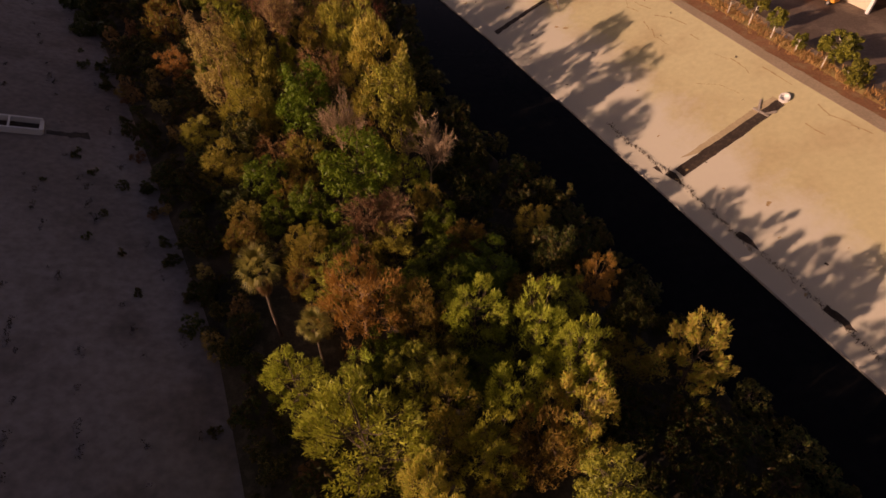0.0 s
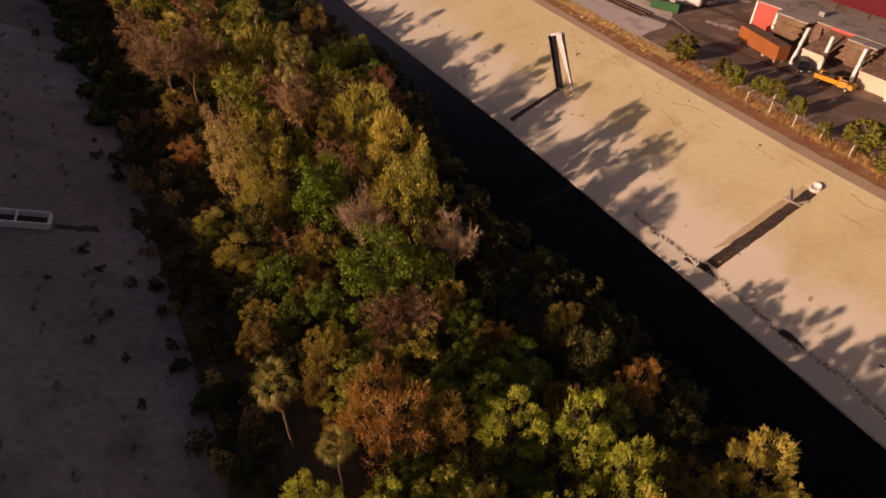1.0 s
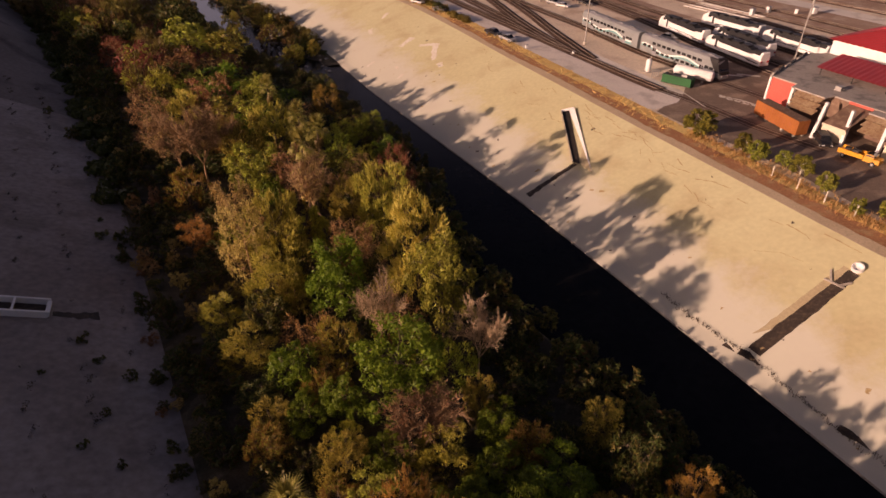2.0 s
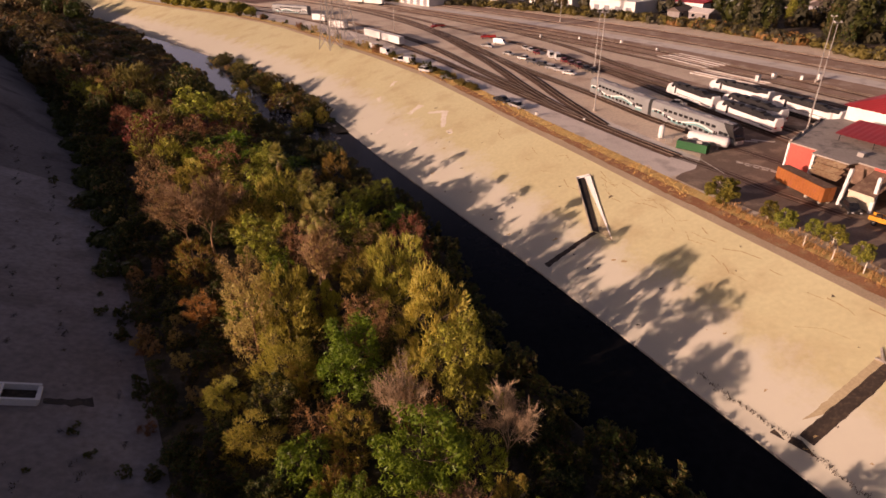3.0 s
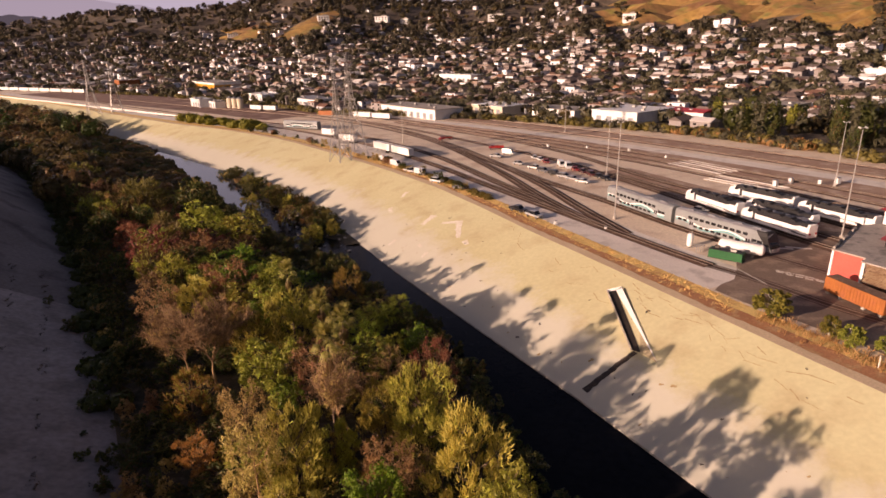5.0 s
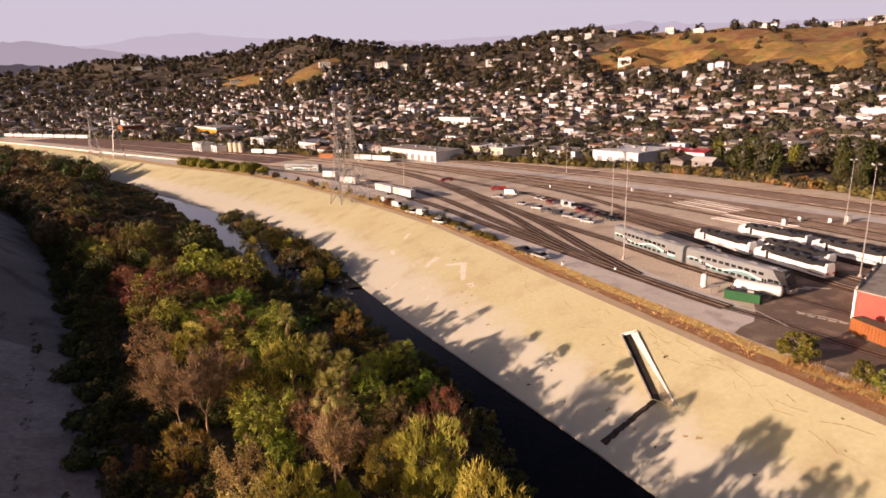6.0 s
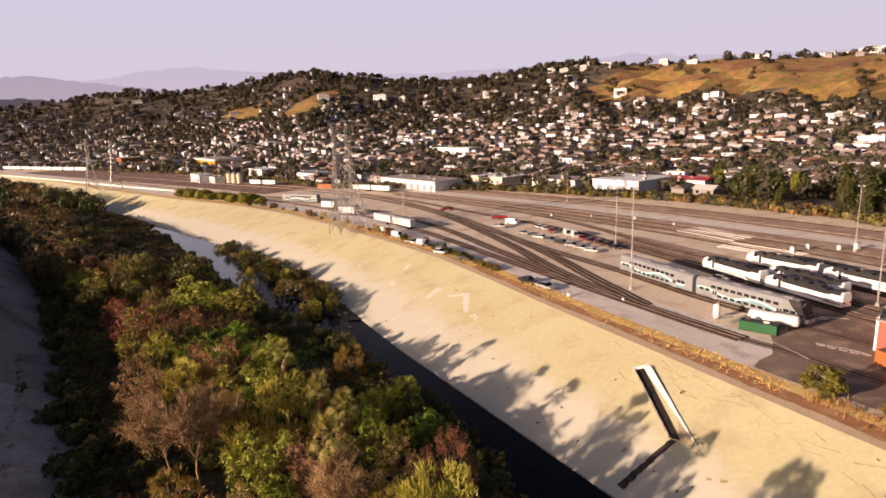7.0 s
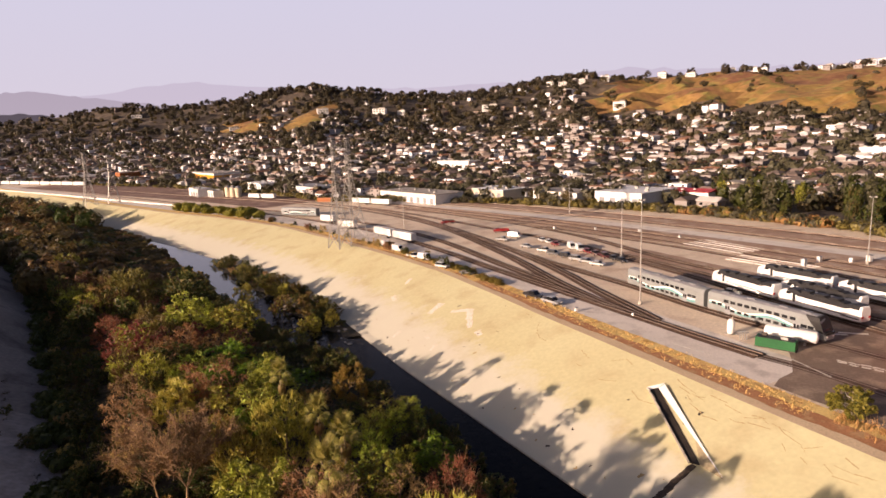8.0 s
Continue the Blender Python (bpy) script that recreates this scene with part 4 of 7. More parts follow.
def pipe_outlet(x, y):
    m = bank_frame(x, y)
    t = thing("drain_pipe", "white round drain pipe with a concrete bracket", "drain pipe", m)
    bb = Build()
    n = 16
    ring = lambda r, z: [(r * math.cos(i * 2 * math.pi / n), r * math.sin(i * 2 * math.pi / n), z) for i in range(n)]
    bb.add(ring(0.75, -0.3) + ring(0.75, 0.55) + ring(0.6, 0.55) + ring(0.6, 0.1), [(k * n + i, k * n + (i + 1) % n, (k + 1) * n + (i + 1) % n, (k + 1) * n + i) for k in range(3) for i in range(n)] + [tuple(range(3 * n, 4 * n))])
    part("collar", bb, M["white"], t)
    bb = Build()
    bb.box((-1.4, -3.0, 0.12), (0.25, 2.2, 0.3), 38, bevel=0.04).box((0.6, -3.0, 0.12), (0.25, 1.6, 0.3), -30, bevel=0.04).box((-0.4, -3.7, 0.1), (2.6, 0.22, 0.28), 6, bevel=0.04)
    part("bracket", bb, M["toe"], t)


pipe_outlet(67.0, 52.6)

# outlet box on the opposite bank
t = thing("storm_drain_outlet", "white-rimmed concrete drain box on the shaded bank", "drain outlet", bank_frame(-40.8, 71.3) @ pose(0, 0, 0, 0, 0, -8))
for name, c, s in (("side_wall", (-1.5, 0, 0.35), (0.3, 9.0, 1.1)), ("side_wall", (1.5, 0, 0.35), (0.3, 9.0, 1.1)), ("end_wall", (0, -4.4, 0.25), (2.7, 0.5, 0.9)), ("cross_bar", (0, -0.6, 0.75), (2.7, 0.25, 0.25)), ("floor", (0, 0, 0.03), (2.7, 8.6, 0.06))):
    bb = Build()
    bb.box(c, s, bevel=0.05)
    part(name, bb, M["stain" if name == "floor" else "white"], t)
stain(-36.2, 71.6, 13.5, 1.1, 2.4, 8, turn=-6)

# faded white paint patches on the bank
for x, y, L, w, turn, sd in ((35.3, 170, 9.5, 1.9, 60, 1), (35.6, 169.6, 8.0, 1.6, -55, 2), (30.5, 181, 5.5, 2.4, 20, 11), (33.5, 158, 2.6, 1.6, 75, 12), (24.0, 160, 2.2, 1.2, 30, 3), (22.9, 166.3, 2.0, 1.0, 80, 4), (26.9, 208, 5.0, 1.6, 40, 7), (18, 175, 3.0, 1.2, 15, 8), (20, 200, 4.0, 1.5, 70, 9)):
    stain(x, y, L, w, w * 0.6, 40 + sd, "faded_paint", "patch of faded white paint on the concrete bank", 0.015, turn)

def crack_chain(y0, f0, length, seed, width=0.075):
    """A broken, wandering weedy crack that runs along the upper bank."""
    rng = np.random.default_rng(seed)
    bb = Build()
    y, f = y0, f0
    end = y0 + length
    while y < end:
        run = rng.uniform(1.0, 3.2)
        y2, f2 = y + run, f + rng.normal(0, 0.035)
        if rng.random() < 0.62:
            p = []
            for yy, ff in ((y, f), (y2, f2)):
                x = float(right_foot(yy)) + ff * (float(right_crest(yy)) - float(right_foot(yy)))
                p.append(np.array((x, yy, float(bank_height(x, yy)) + 0.02)))
            side = np.array((0.92, 0.24, 0.37)) * width * rng.uniform(0.5, 1.4)
            mid = (p[0] + p[1]) / 2 + side * rng.uniform(-1.2, 1.2)
            for u, v in ((p[0], mid), (mid, p[1])):
                bb.add([u - side * 0.4, v - side, v + side, u + side * 0.4], [(0, 1, 2, 3)])
        y, f = y2, min(0.96, max(0.3, f2 + rng.normal(0, 0.012)))
    ob = part("crack", bb, M["crack"])
    return tagged(ob, "thin broken weedy crack along the concrete bank", "crack", kind="structure")


for y0, f0, L, sd in ((58, 0.86, 40, 71), (72, 0.74, 34, 72), (84, 0.90, 30, 73), (98, 0.80, 26, 74), (40, 0.78, 26, 75), (110, 0.72, 18, 77), (30, 0.90, 30, 78), (126, 0.86, 30, 79)):
    crack_chain(y0, f0, L, sd)

# scattered dark weeds and silt spots on the lower bank
random.seed(77)
for k in range(80):
    y = random.uniform(24, 190)
    f = random.uniform(0.08, 0.42) if k % 4 else random.uniform(0.4, 0.95)
    x = float(right_foot(y)) + f * (float(right_crest(y)) - float(right_foot(y)))
    L = random.uniform(0.15, 0.5) if k % 5 else random.uniform(0.5, 1.0)
    stain(x, y, L, L * 0.7, L * 0.4, 500 + k, "crack" if k % 2 else "stain", "small dark spot of weeds on the concrete bank", 0.016, random.uniform(0, 180), rag=0.1)

# line of dead weeds and silt along the toe of the bank
rng_ = np.random.default_rng(12)
pl = []
for y in np.arange(5, 62, 0.6):
    x = float(right_foot(y)) + 2.6 + 0.3 * math.sin(y * 0.3) + rng_.normal(0, 0.12)
    pl.append((x, y, float(bank_height(x, y))))
grass_tufts("toe_weeds", "dark dead weeds in the joint at the toe of the bank", pl, 0.35, "debris", 12, 3)
stain(48.6, 50.8, 9, 0.8, 0.5, 61, "stain", "dark silt at the toe of the bank", 0.02, 85)
for y, L in ((49, 13), (36, 14), (23, 14)):
    x = float(right_foot(y)) + 2.7
    stain(x, y, L, 0.9, 0.8, int(y), "stain", "dark silt line along the toe of the bank", 0.018, 100)


# ---- yard furniture ----
def lattice_tower(x, y, base, height, turn, label):
    t = thing("transmission_tower", label, "pylon", pose(x, y, 0, 0, 0, turn))
    levels = [0, 0.16, 0.30, 0.42, 0.52, 0.60, 0.68, 0.76, 0.84, 0.92, 1.0]
    half = lambda u: base / 2 * (1 - u / 0.62 * 0.78) if u < 0.62 else base / 2 * 0.22 * (1 - (u - 0.62) * 0.9)
    crn = lambda u: [np.array((sx * half(u), sy * half(u), u * height)) for sx, sy in ((-1, -1), (1, -1), (1, 1), (-1, 1))]
    for k in range(4):
        bb = Build()
        for a, c in zip(levels, levels[1:]):
            bb.tube(crn(a)[k], crn(c)[k], 0.24 - 0.10 * a, 0.24 - 0.10 * c, 4)
        part("leg", bb, M["steel"], t)
    bb = Build()
    for a, c in zip(levels, levels[1:]):
        for k in range(4):
            bb.tube(crn(a)[k], crn(c)[(k + 1) % 4], 0.11, sides=3)
            bb.tube(crn(a)[(k + 1) % 4], crn(c)[k], 0.11, sides=3)
            bb.tube(crn(c)[k], crn(c)[(k + 1) % 4], 0.11, sides=3)
    part("bracing", bb, M["steel"], t)
    for u, w in ((0.72, 4.6), (0.84, 4.0), (0.95, 3.2)):
        for s in (-1, 1):
            bb = Build()
            tip = np.array((s * w, 0, u * height + 0.2))
            for p in crn(u):
                if p[0] * s > 0:
                    bb.tube(p, tip, 0.07, 0.05, 3)
                    bb.tube(p + (0, 0, 1.4), tip, 0.07, 0.05, 3)
            bb.tube(tip, tip - (0, 0, 1.6), 0.09, 0.09, 5)
            part("crossarm", bb, M["steel"], t)
    return t


lattice_tower(8.3, 260.5, 6.2, 41, 40, "grey steel lattice transmission tower on the crest")
lattice_tower(14.5, 274, 9.0, 41.5, 35, "broad grey steel lattice tower beside another")
lattice_tower(-163, 528, 8.5, 40, 30, "distant steel lattice tower beside the wall")
lattice_tower(-150, 540, 8.5, 38, 20, "distant steel lattice tower beside the wall")


def light_mast(height):
    t = thing("light_mast", "tall slim steel yard light mast", "light mast", group="yard light masts")
    bb = Build()
    bb.tube((0, 0, 0), (0, 0, 0.8), 0.45, 0.40, 10)
    part("base", bb, M["toe"], t)
    bb = Build()
    bb.tube((0, 0, 0.8), (0, 0, height), 0.18, 0.08, 8)
    part("pole", bb, M["steel"], t)
    bb = Build()
    bb.tube((-1.1, 0, height), (1.1, 0, height), 0.06, sides=4).tube((0, -0.8, height), (0, 0.8, height), 0.06, sides=4)
    part("crossarm", bb, M["steel"], t)
    for dx, dy in ((-1.1, 0), (1.1, 0), (0, -0.8), (0, 0.8)):
        bb = Build()
        bb.box((dx, dy, height + 0.1), (0.5, 0.36, 0.28), taper=0.7, bevel=0.06)
        part("floodlight", bb, M["steel"], t)
    return t


for x, y, h in ((71.8, 152.2, 24.5), (94.4, 200.8, 18), (150.5, 164.5, 19), (39.7, 299, 19), (111.8, 123, 24.5), (122.7, 301, 15)):
    light_mast(h).matrix_basis = pose(x, y, 0, 0, 0, 20)


# ---- trains ----
def hull(section, length, nose=0.0, nose_end=1):
    """A body swept along y from a half section of (x, z); the far end may lean back."""
    half = section
    ring = [(-x, z) for x, z in half] + [(x, z) for x, z in reversed(half)]
    k = len(ring)
    zmax = max(z for _, z in ring)
    bb = Build()
    cuts = [0, length]
    rows = []
    for c in cuts:
        rows.append([(x, c - (nose * (z / zmax) ** 1.5 if c == length else 0), z) for x, z in ring])
    bb.add(rows[0] + rows[1], [(i, (i + 1) % k, k + (i + 1) % k, k + i) for i in range(k)] + [tuple(range(k)), tuple(reversed(range(k, 2 * k)))])
    return bb


def bogie(y, parent, w=2.3):
    bb = Build()
    bb.box((0, y, 0.85), (w, 3.6, 0.45), bevel=0.1).box((0, y, 1.0), (w * 0.7, 1.0, 0.5))
    bo = part("bogie", bb, M["underframe"], parent)
    for dy in (-1.2, 1.2):
        for s in (-1, 1):
            wb = Build()
            wb.tube((s * 0.65, y + dy, 0.8), (s * 0.8, y + dy, 0.8), 0.46, sides=12)
            part("wheel", wb, M["underframe"], bo)
    return bo


def coach(label, cab=False):
    """A bi-level coach, 25.6 m long, its near end at the origin."""
    L = 25.6
    t = thing("rail_coach", label, "train car", group="bi-level coaches")
    side = [(1.15, 0.75), (1.45, 1.0), (1.5, 2.4), (1.5, 3.9), (1.25, 4.6), (0.7, 4.85)]
    body = part("body", hull(side, L, 1.7 if cab else 0.0), M["silver"], t)
    bb = Build()
    for s in (-1, 1):
        bb.add([(s * 1.27, 0.25, 4.64), (s * 0.72, 0.25, 4.9), (s * 0.72, L - 2.2, 4.9), (s * 1.27, L - 2.2, 4.64)], [(0, 1, 2, 3) if s > 0 else (3, 2, 1, 0)])
    bb.box((0, L / 2 - 0.9, 4.89), (1.4, L - 2.4, 0.06))
    for y in (3.5, 9.5, 16.5, 21):
        bb.box((0, y, 5.0), (1.0, 1.8, 0.2), bevel=0.1)
    part("roof", bb, M["roof_grey"], t)
    for y in (4.0, L - 4.5):
        bogie(y, t)
    bb = Build()
    bb.box((0, L / 2, 0.8), (2.4, 9.5, 0.6), bevel=0.1)
    part("underframe", bb, M["underframe"], t)
    panes = [(y, 3.45, 1.15, 0.62) for y in np.arange(4.6, L - 5.5, 1.62)] + [(y, 1.65, 1.05, 0.55) for y in np.arange(6.2, L - 7.0, 1.62)] + [(y, 2.5, 1.1, 0.6) for y in (1.6, 3.1, L - 4.2, L - 2.9)]
    for s in (-1, 1):
        for y, z, w, h in panes:
            wb = Build()
            wb.box((s * 1.5, y, z), (0.04, w, h))
            part("window", wb, M["glass"], t)
        for y in (5.0, L - 5.6):
            wb = Build()
            wb.box((s * 1.5, y, 1.75), (0.05, 1.3, 2.0), bevel=0.02)
            d = part("door", wb, M["roof_grey"], t)
            for o in (-0.3, 0.3):
                db = Build()
                db.box((s * 1.53, y + o, 2.1), (0.03, 0.4, 0.8))
                part("pane", db, M["glass"], d)
        # sweeping bands
        for z0, amp, wid, mat in ((2.35, 0.7, 0.34, "white"), (1.95, 0.75, 0.5, "teal")):
            n = 40
            ys = np.linspace(0.4, L - 2.4, n)
            zc = z0 + amp * np.sin(ys * 2 * math.pi / 13.0 + 0.6) * 0.75
            wb = Build()
            off = 1.508 if mat == "teal" else 1.513
            wb.grid(np.stack([np.column_stack([np.full(n, s * off), ys, zc - wid / 2]), np.column_stack([np.full(n, s * off), ys, zc + wid / 2])], axis=1))
            part("stripe", wb, M[mat], t)
    if cab:
        wb = Build()
        rr = [(-1.53, 2.0), (-1.53, 3.9), (-1.27, 4.65), (-0.7, 4.9), (0.7, 4.9), (1.27, 4.65), (1.53, 3.9), (1.53, 2.0)]
        edge = lambda z: L - 1.7 * (z / 4.85) ** 1.5
        wb.grid(np.array([[(x, edge(z) - 2.6 + 0.5 * (4.9 - z), z) for x, z in rr], [(x, edge(z) + 0.03, z) for x, z in rr]]))
        wb.add([(x, edge(z) + 0.03, z) for x, z in rr], [tuple(range(8))])
        part("cab_mask", wb, M["black"], t, "black cab front")
        wb = Build()
        wb.add([(-1.15, L - 0.55, 2.4), (1.15, L - 0.55, 2.4), (1.0, L - 1.62, 4.4), (-1.0, L - 1.62, 4.4)], [(0, 1, 2, 3)])
        wb.box((0, L - 0.35, 1.9), (2.9, 0.5, 0.5), bevel=0.15)
        part("windscreen", wb, M["glass"], t)
        for s in (-1, 1):
            wb = Build()
            wb.tube((s * 0.9, L - 0.2, 1.35), (s * 0.9, L - 0.05, 1.35), 0.14, sides=10)
            part("headlight", wb, M["lamp_white"], t)
    return t


def locomotive(label):
    """A diesel locomotive, 19 m long: white sides, black roof, sloping cab nose."""
    L = 19.0
    t = thing("locomotive", label, "locomotive", group="parked locomotives")
    side = [(1.3, 0.9), (1.5, 1.1), (1.5, 3.6)]
    bb = Build()
    ring_z = [(0.0, 1.0, 3.1), (0.7, 1.0, 3.5), (2.2, 1.0, 4.1), (4.2, 1.0, 4.1), (5.0, 1.0, 3.75), (L - 3.4, 1.0, 3.75), (L - 2.2, 1.0, 4.1), (L - 0.4, 1.0, 4.1), (L, 1.0, 3.9)]
    rows = []
    for i, (y, lo, hi) in enumerate(ring_z):
        w = 1.25 if i in (0, 8) else 1.5
        rows.append([(-w, y, lo), (-w, y, hi - 0.75), (-w + 0.35, y, hi), (w - 0.35, y, hi), (w, y, hi - 0.75), (w, y, lo)])
    bb.grid(np.array(rows))
    bb.m = [1 if 0 < k % 5 < 4 and 1 < k // 5 < 7 else 0 for k in range(len(bb.f))]
    k = len(rows)
    bb.add(rows[0], [(0, 1, 2, 3, 4, 5)])
    bb.add(rows[-1], [(5, 4, 3, 2, 1, 0)])
    part("body", bb, [M["white"], M["black"]], t)
    bb = Build()
    bb.box((0, L / 2 + 0.8, 3.85), (2.2, L - 9.0, 0.3), bevel=0.1, taper=0.93)
    for y, l in ((6.2, 2.0), (9.5, 2.6), (12.8, 2.2)):
        bb.box((0, y, 4.2), (1.9, l, 0.3), bevel=0.2)
    bb.box((0, 3.3, 4.12), (2.2, 2.3, 0.12)).box((0, L - 1.3, 4.1), (2.2, 1.9, 0.14))
    part("roof", bb, M["black"], t)
    bb = Build()
    bb.box((0, L / 2, 0.95), (2.7, L - 1.0, 0.3)).box((0, L / 2, 0.65), (2.2, 4.0, 0.7), bevel=0.2)
    part("underframe", bb, M["underframe"], t)
    for y in (4.0, L - 4.0):
        bogie(y, t, 2.5)
    for s in (-1, 1):
        wb = Build()
        wb.box((s * 1.5, 2.7, 3.3), (0.05, 1.1, 0.5))
        part("window", wb, M["glass"], t)
        wb = Build()
        wb.box((s * 1.5, 4.1, 2.5), (0.05, 0.7, 1.9), bevel=0.02)
        part("door", wb, M["black"], t)
        wb = Build()
        wb.box((s * 1.505, L / 2 + 1, 1.75), (0.04, L - 8, 0.12))
        part("stripe", wb, M["black"], t)
        wb = Build()
        wb.box((s * 1.505, L - 2.2, 1.5), (0.04, 3.8, 0.22))
        part("stripe", wb, M["black"], t)
        wb = Build()
        wb.box((s * 0.7, -0.05, 1.5), (0.25, 0.15, 0.25), bevel=0.03)
        part("headlight", wb, M["lamp_white"], t)
    wb = Build()
    wb.add([(-1.05, 0.52, 3.42), (1.05, 0.52, 3.42), (1.15, 1.75, 3.96), (-1.15, 1.75, 3.96)], [(0, 1, 2, 3)])
    part("windscreen", wb, M["glass"], t)
    for s in (-1, 1):
        wb = Build()
        wb.box((s * 0.95, L + 0.05, 1.9), (0.5, 0.12, 0.4), bevel=0.05)
        part("tail_light", wb, M["tail_red"], t)
    return t


def along(x0, y0, x1, y1, z=0.15):
    """A pose at the first point whose y axis looks at the second."""
    return pose(x0, y0, z, 0, 0, math.degrees(math.atan2(-(x1 - x0), y1 - y0)))


coach("silver bi-level rail coach with teal bands").matrix_basis = along(78.9, 167.8, 83.0, 142)
coach("silver bi-level cab car with a black raked windscreen", True).matrix_basis = along(83.2, 141.7, 89.6, 116.4)
coach("silver bi-level rail coach standing alone").matrix_basis = along(2.2, 360.6, -15.5, 377)
for x0, y0, x1, y1 in ((99.4, 161.7, 101.1, 142.2), (101.1, 141.2, 103.4, 121.0), (112.9, 162.0, 118.2, 143.2), (118.2, 142.2, 121.7, 123.6), (106.6, 147.0, 109.5, 127.8)):
    locomotive("white diesel locomotive with a black roof").matrix_basis = along(x0, y0, x1, y1)


# ---- trailers and containers ----
def ribbed_box(name, label, cat, L, w, h, mat, z0=0.0, group=""):
    t = thing(name, label, cat, group=group)
    bb = Build()
    bb.box((0, L / 2, z0 + h / 2), (w, L, h), bevel=0.04)
    part("body", bb, M[mat], t)
    for s in (-1, 1):
        n = int(L / 0.3)
        ys = np.linspace(0.2, L - 0.2, n)
        dep = s * (w / 2 + 0.02 + 0.05 * (np.arange(n) % 2))
        bb = Build()
        bb.grid(np.stack([np.column_stack([dep, ys, np.full(n, z0 + 0.12)]), np.column_stack([dep, ys, np.full(n, z0 + h - 0.12)])], axis=1))
        part("side_panel", bb, M[mat], t)
    for y in (-0.03, L + 0.03):
        for s in (-1, 1):
            bb = Build()
            bb.box((s * w / 4, y, z0 + h / 2), (w / 2 - 0.08, 0.06, h - 0.2), bevel=0.01)
            part("door", bb, M[mat], t)
    return t


def trailer(label, L=14.0, mat="white"):
    t = ribbed_box("semi_trailer", label, "trailer", L, 2.5, 2.8, mat, 1.15, "parked trailers")
    bb = Build()
    bb.box((0, L / 2, 1.05), (1.1, L - 0.5, 0.22))
    part("chassis", bb, M["underframe"], t)
    for y in (1.6, 2.9):
        for s in (-1, 1):
            bb = Build()
            bb.tube((s * 0.75, y, 0.5), (s * 1.2, y, 0.5), 0.5, sides=12)
            part("wheel", bb, M["tyre"], t)
    for s in (-1, 1):
        bb = Build()
        bb.box((s * 0.8, L - 3.0, 0.5), (0.14, 0.14, 1.0)).box((s * 0.8, L - 3.0, 0.04), (0.35, 0.35, 0.08))
        part("landing_leg", bb, M["underframe"], t)
    return t


for x0, y0, x1, y1, L in ((10, 331.5, 3.5, 339.5, 9.5), (18, 305, 11, 313, 10.5), (36.6, 256.5, 31, 270, 14), (30.6, 271, 25, 285, 14), (46.5, 392, 36, 404.5, 15), (36, 405.5, 26, 417, 15), (-26, 484, -36, 494, 13), (-37, 495, -46, 504, 12)):
    trailer("white box trailer parked at the yard edge", L).matrix_basis = along(x0, y0, x1, y1, 0.03)
ribbed_box("shipping_container", "faded orange shipping container by the tracks", "container", 12.2, 2.5, 2.9, "orange").matrix_basis = along(14, 439, 3, 447.5, 0.03)
t = ribbed_box("shipping_container", "orange corrugated container with a rusty brown roof on blocks", "container", 11.3, 2.5, 2.65, "orange", 0.5)
for y in (0.6, 3.6, 8.0, 10.7):
    for s in (-1, 1):
        bb = Build()
        bb.box((s * 0.9, y, 0.25), (0.5, 0.5, 0.5), bevel=0.04)
        part("block", bb, M["toe"], t)
bb = Build()
n = 76
ys = np.linspace(0.05, 11.25, n)
bb.grid(np.stack([np.column_stack([np.full(n, x), ys, 3.17 + 0.04 * (np.arange(n) % 2)]) for x in (1.22, -1.22)], axis=1))
part("roof", bb, M["rusty_roof"], t, "rusty brown corrugated roof")
t.matrix_basis = along(85.7, 87.7, 85.4, 99.0, 0.022)


# ---- road vehicles ----
def wheels(t, xs, ys, r=0.34):
    for y in ys:
        for s in (-1, 1):
            bb = Build()
            bb.tube((s * (xs - 0.12), y, r), (s * (xs + 0.1), y, r), r, sides=14)
            wh = part("wheel", bb, M["tyre"], t)
            bb = Build()
            bb.tube((s * (xs + 0.09), y, r), (s * (xs + 0.115), y, r), r * 0.6, r * 0.5, 10)
            part("rim", bb, M["steel"], wh)


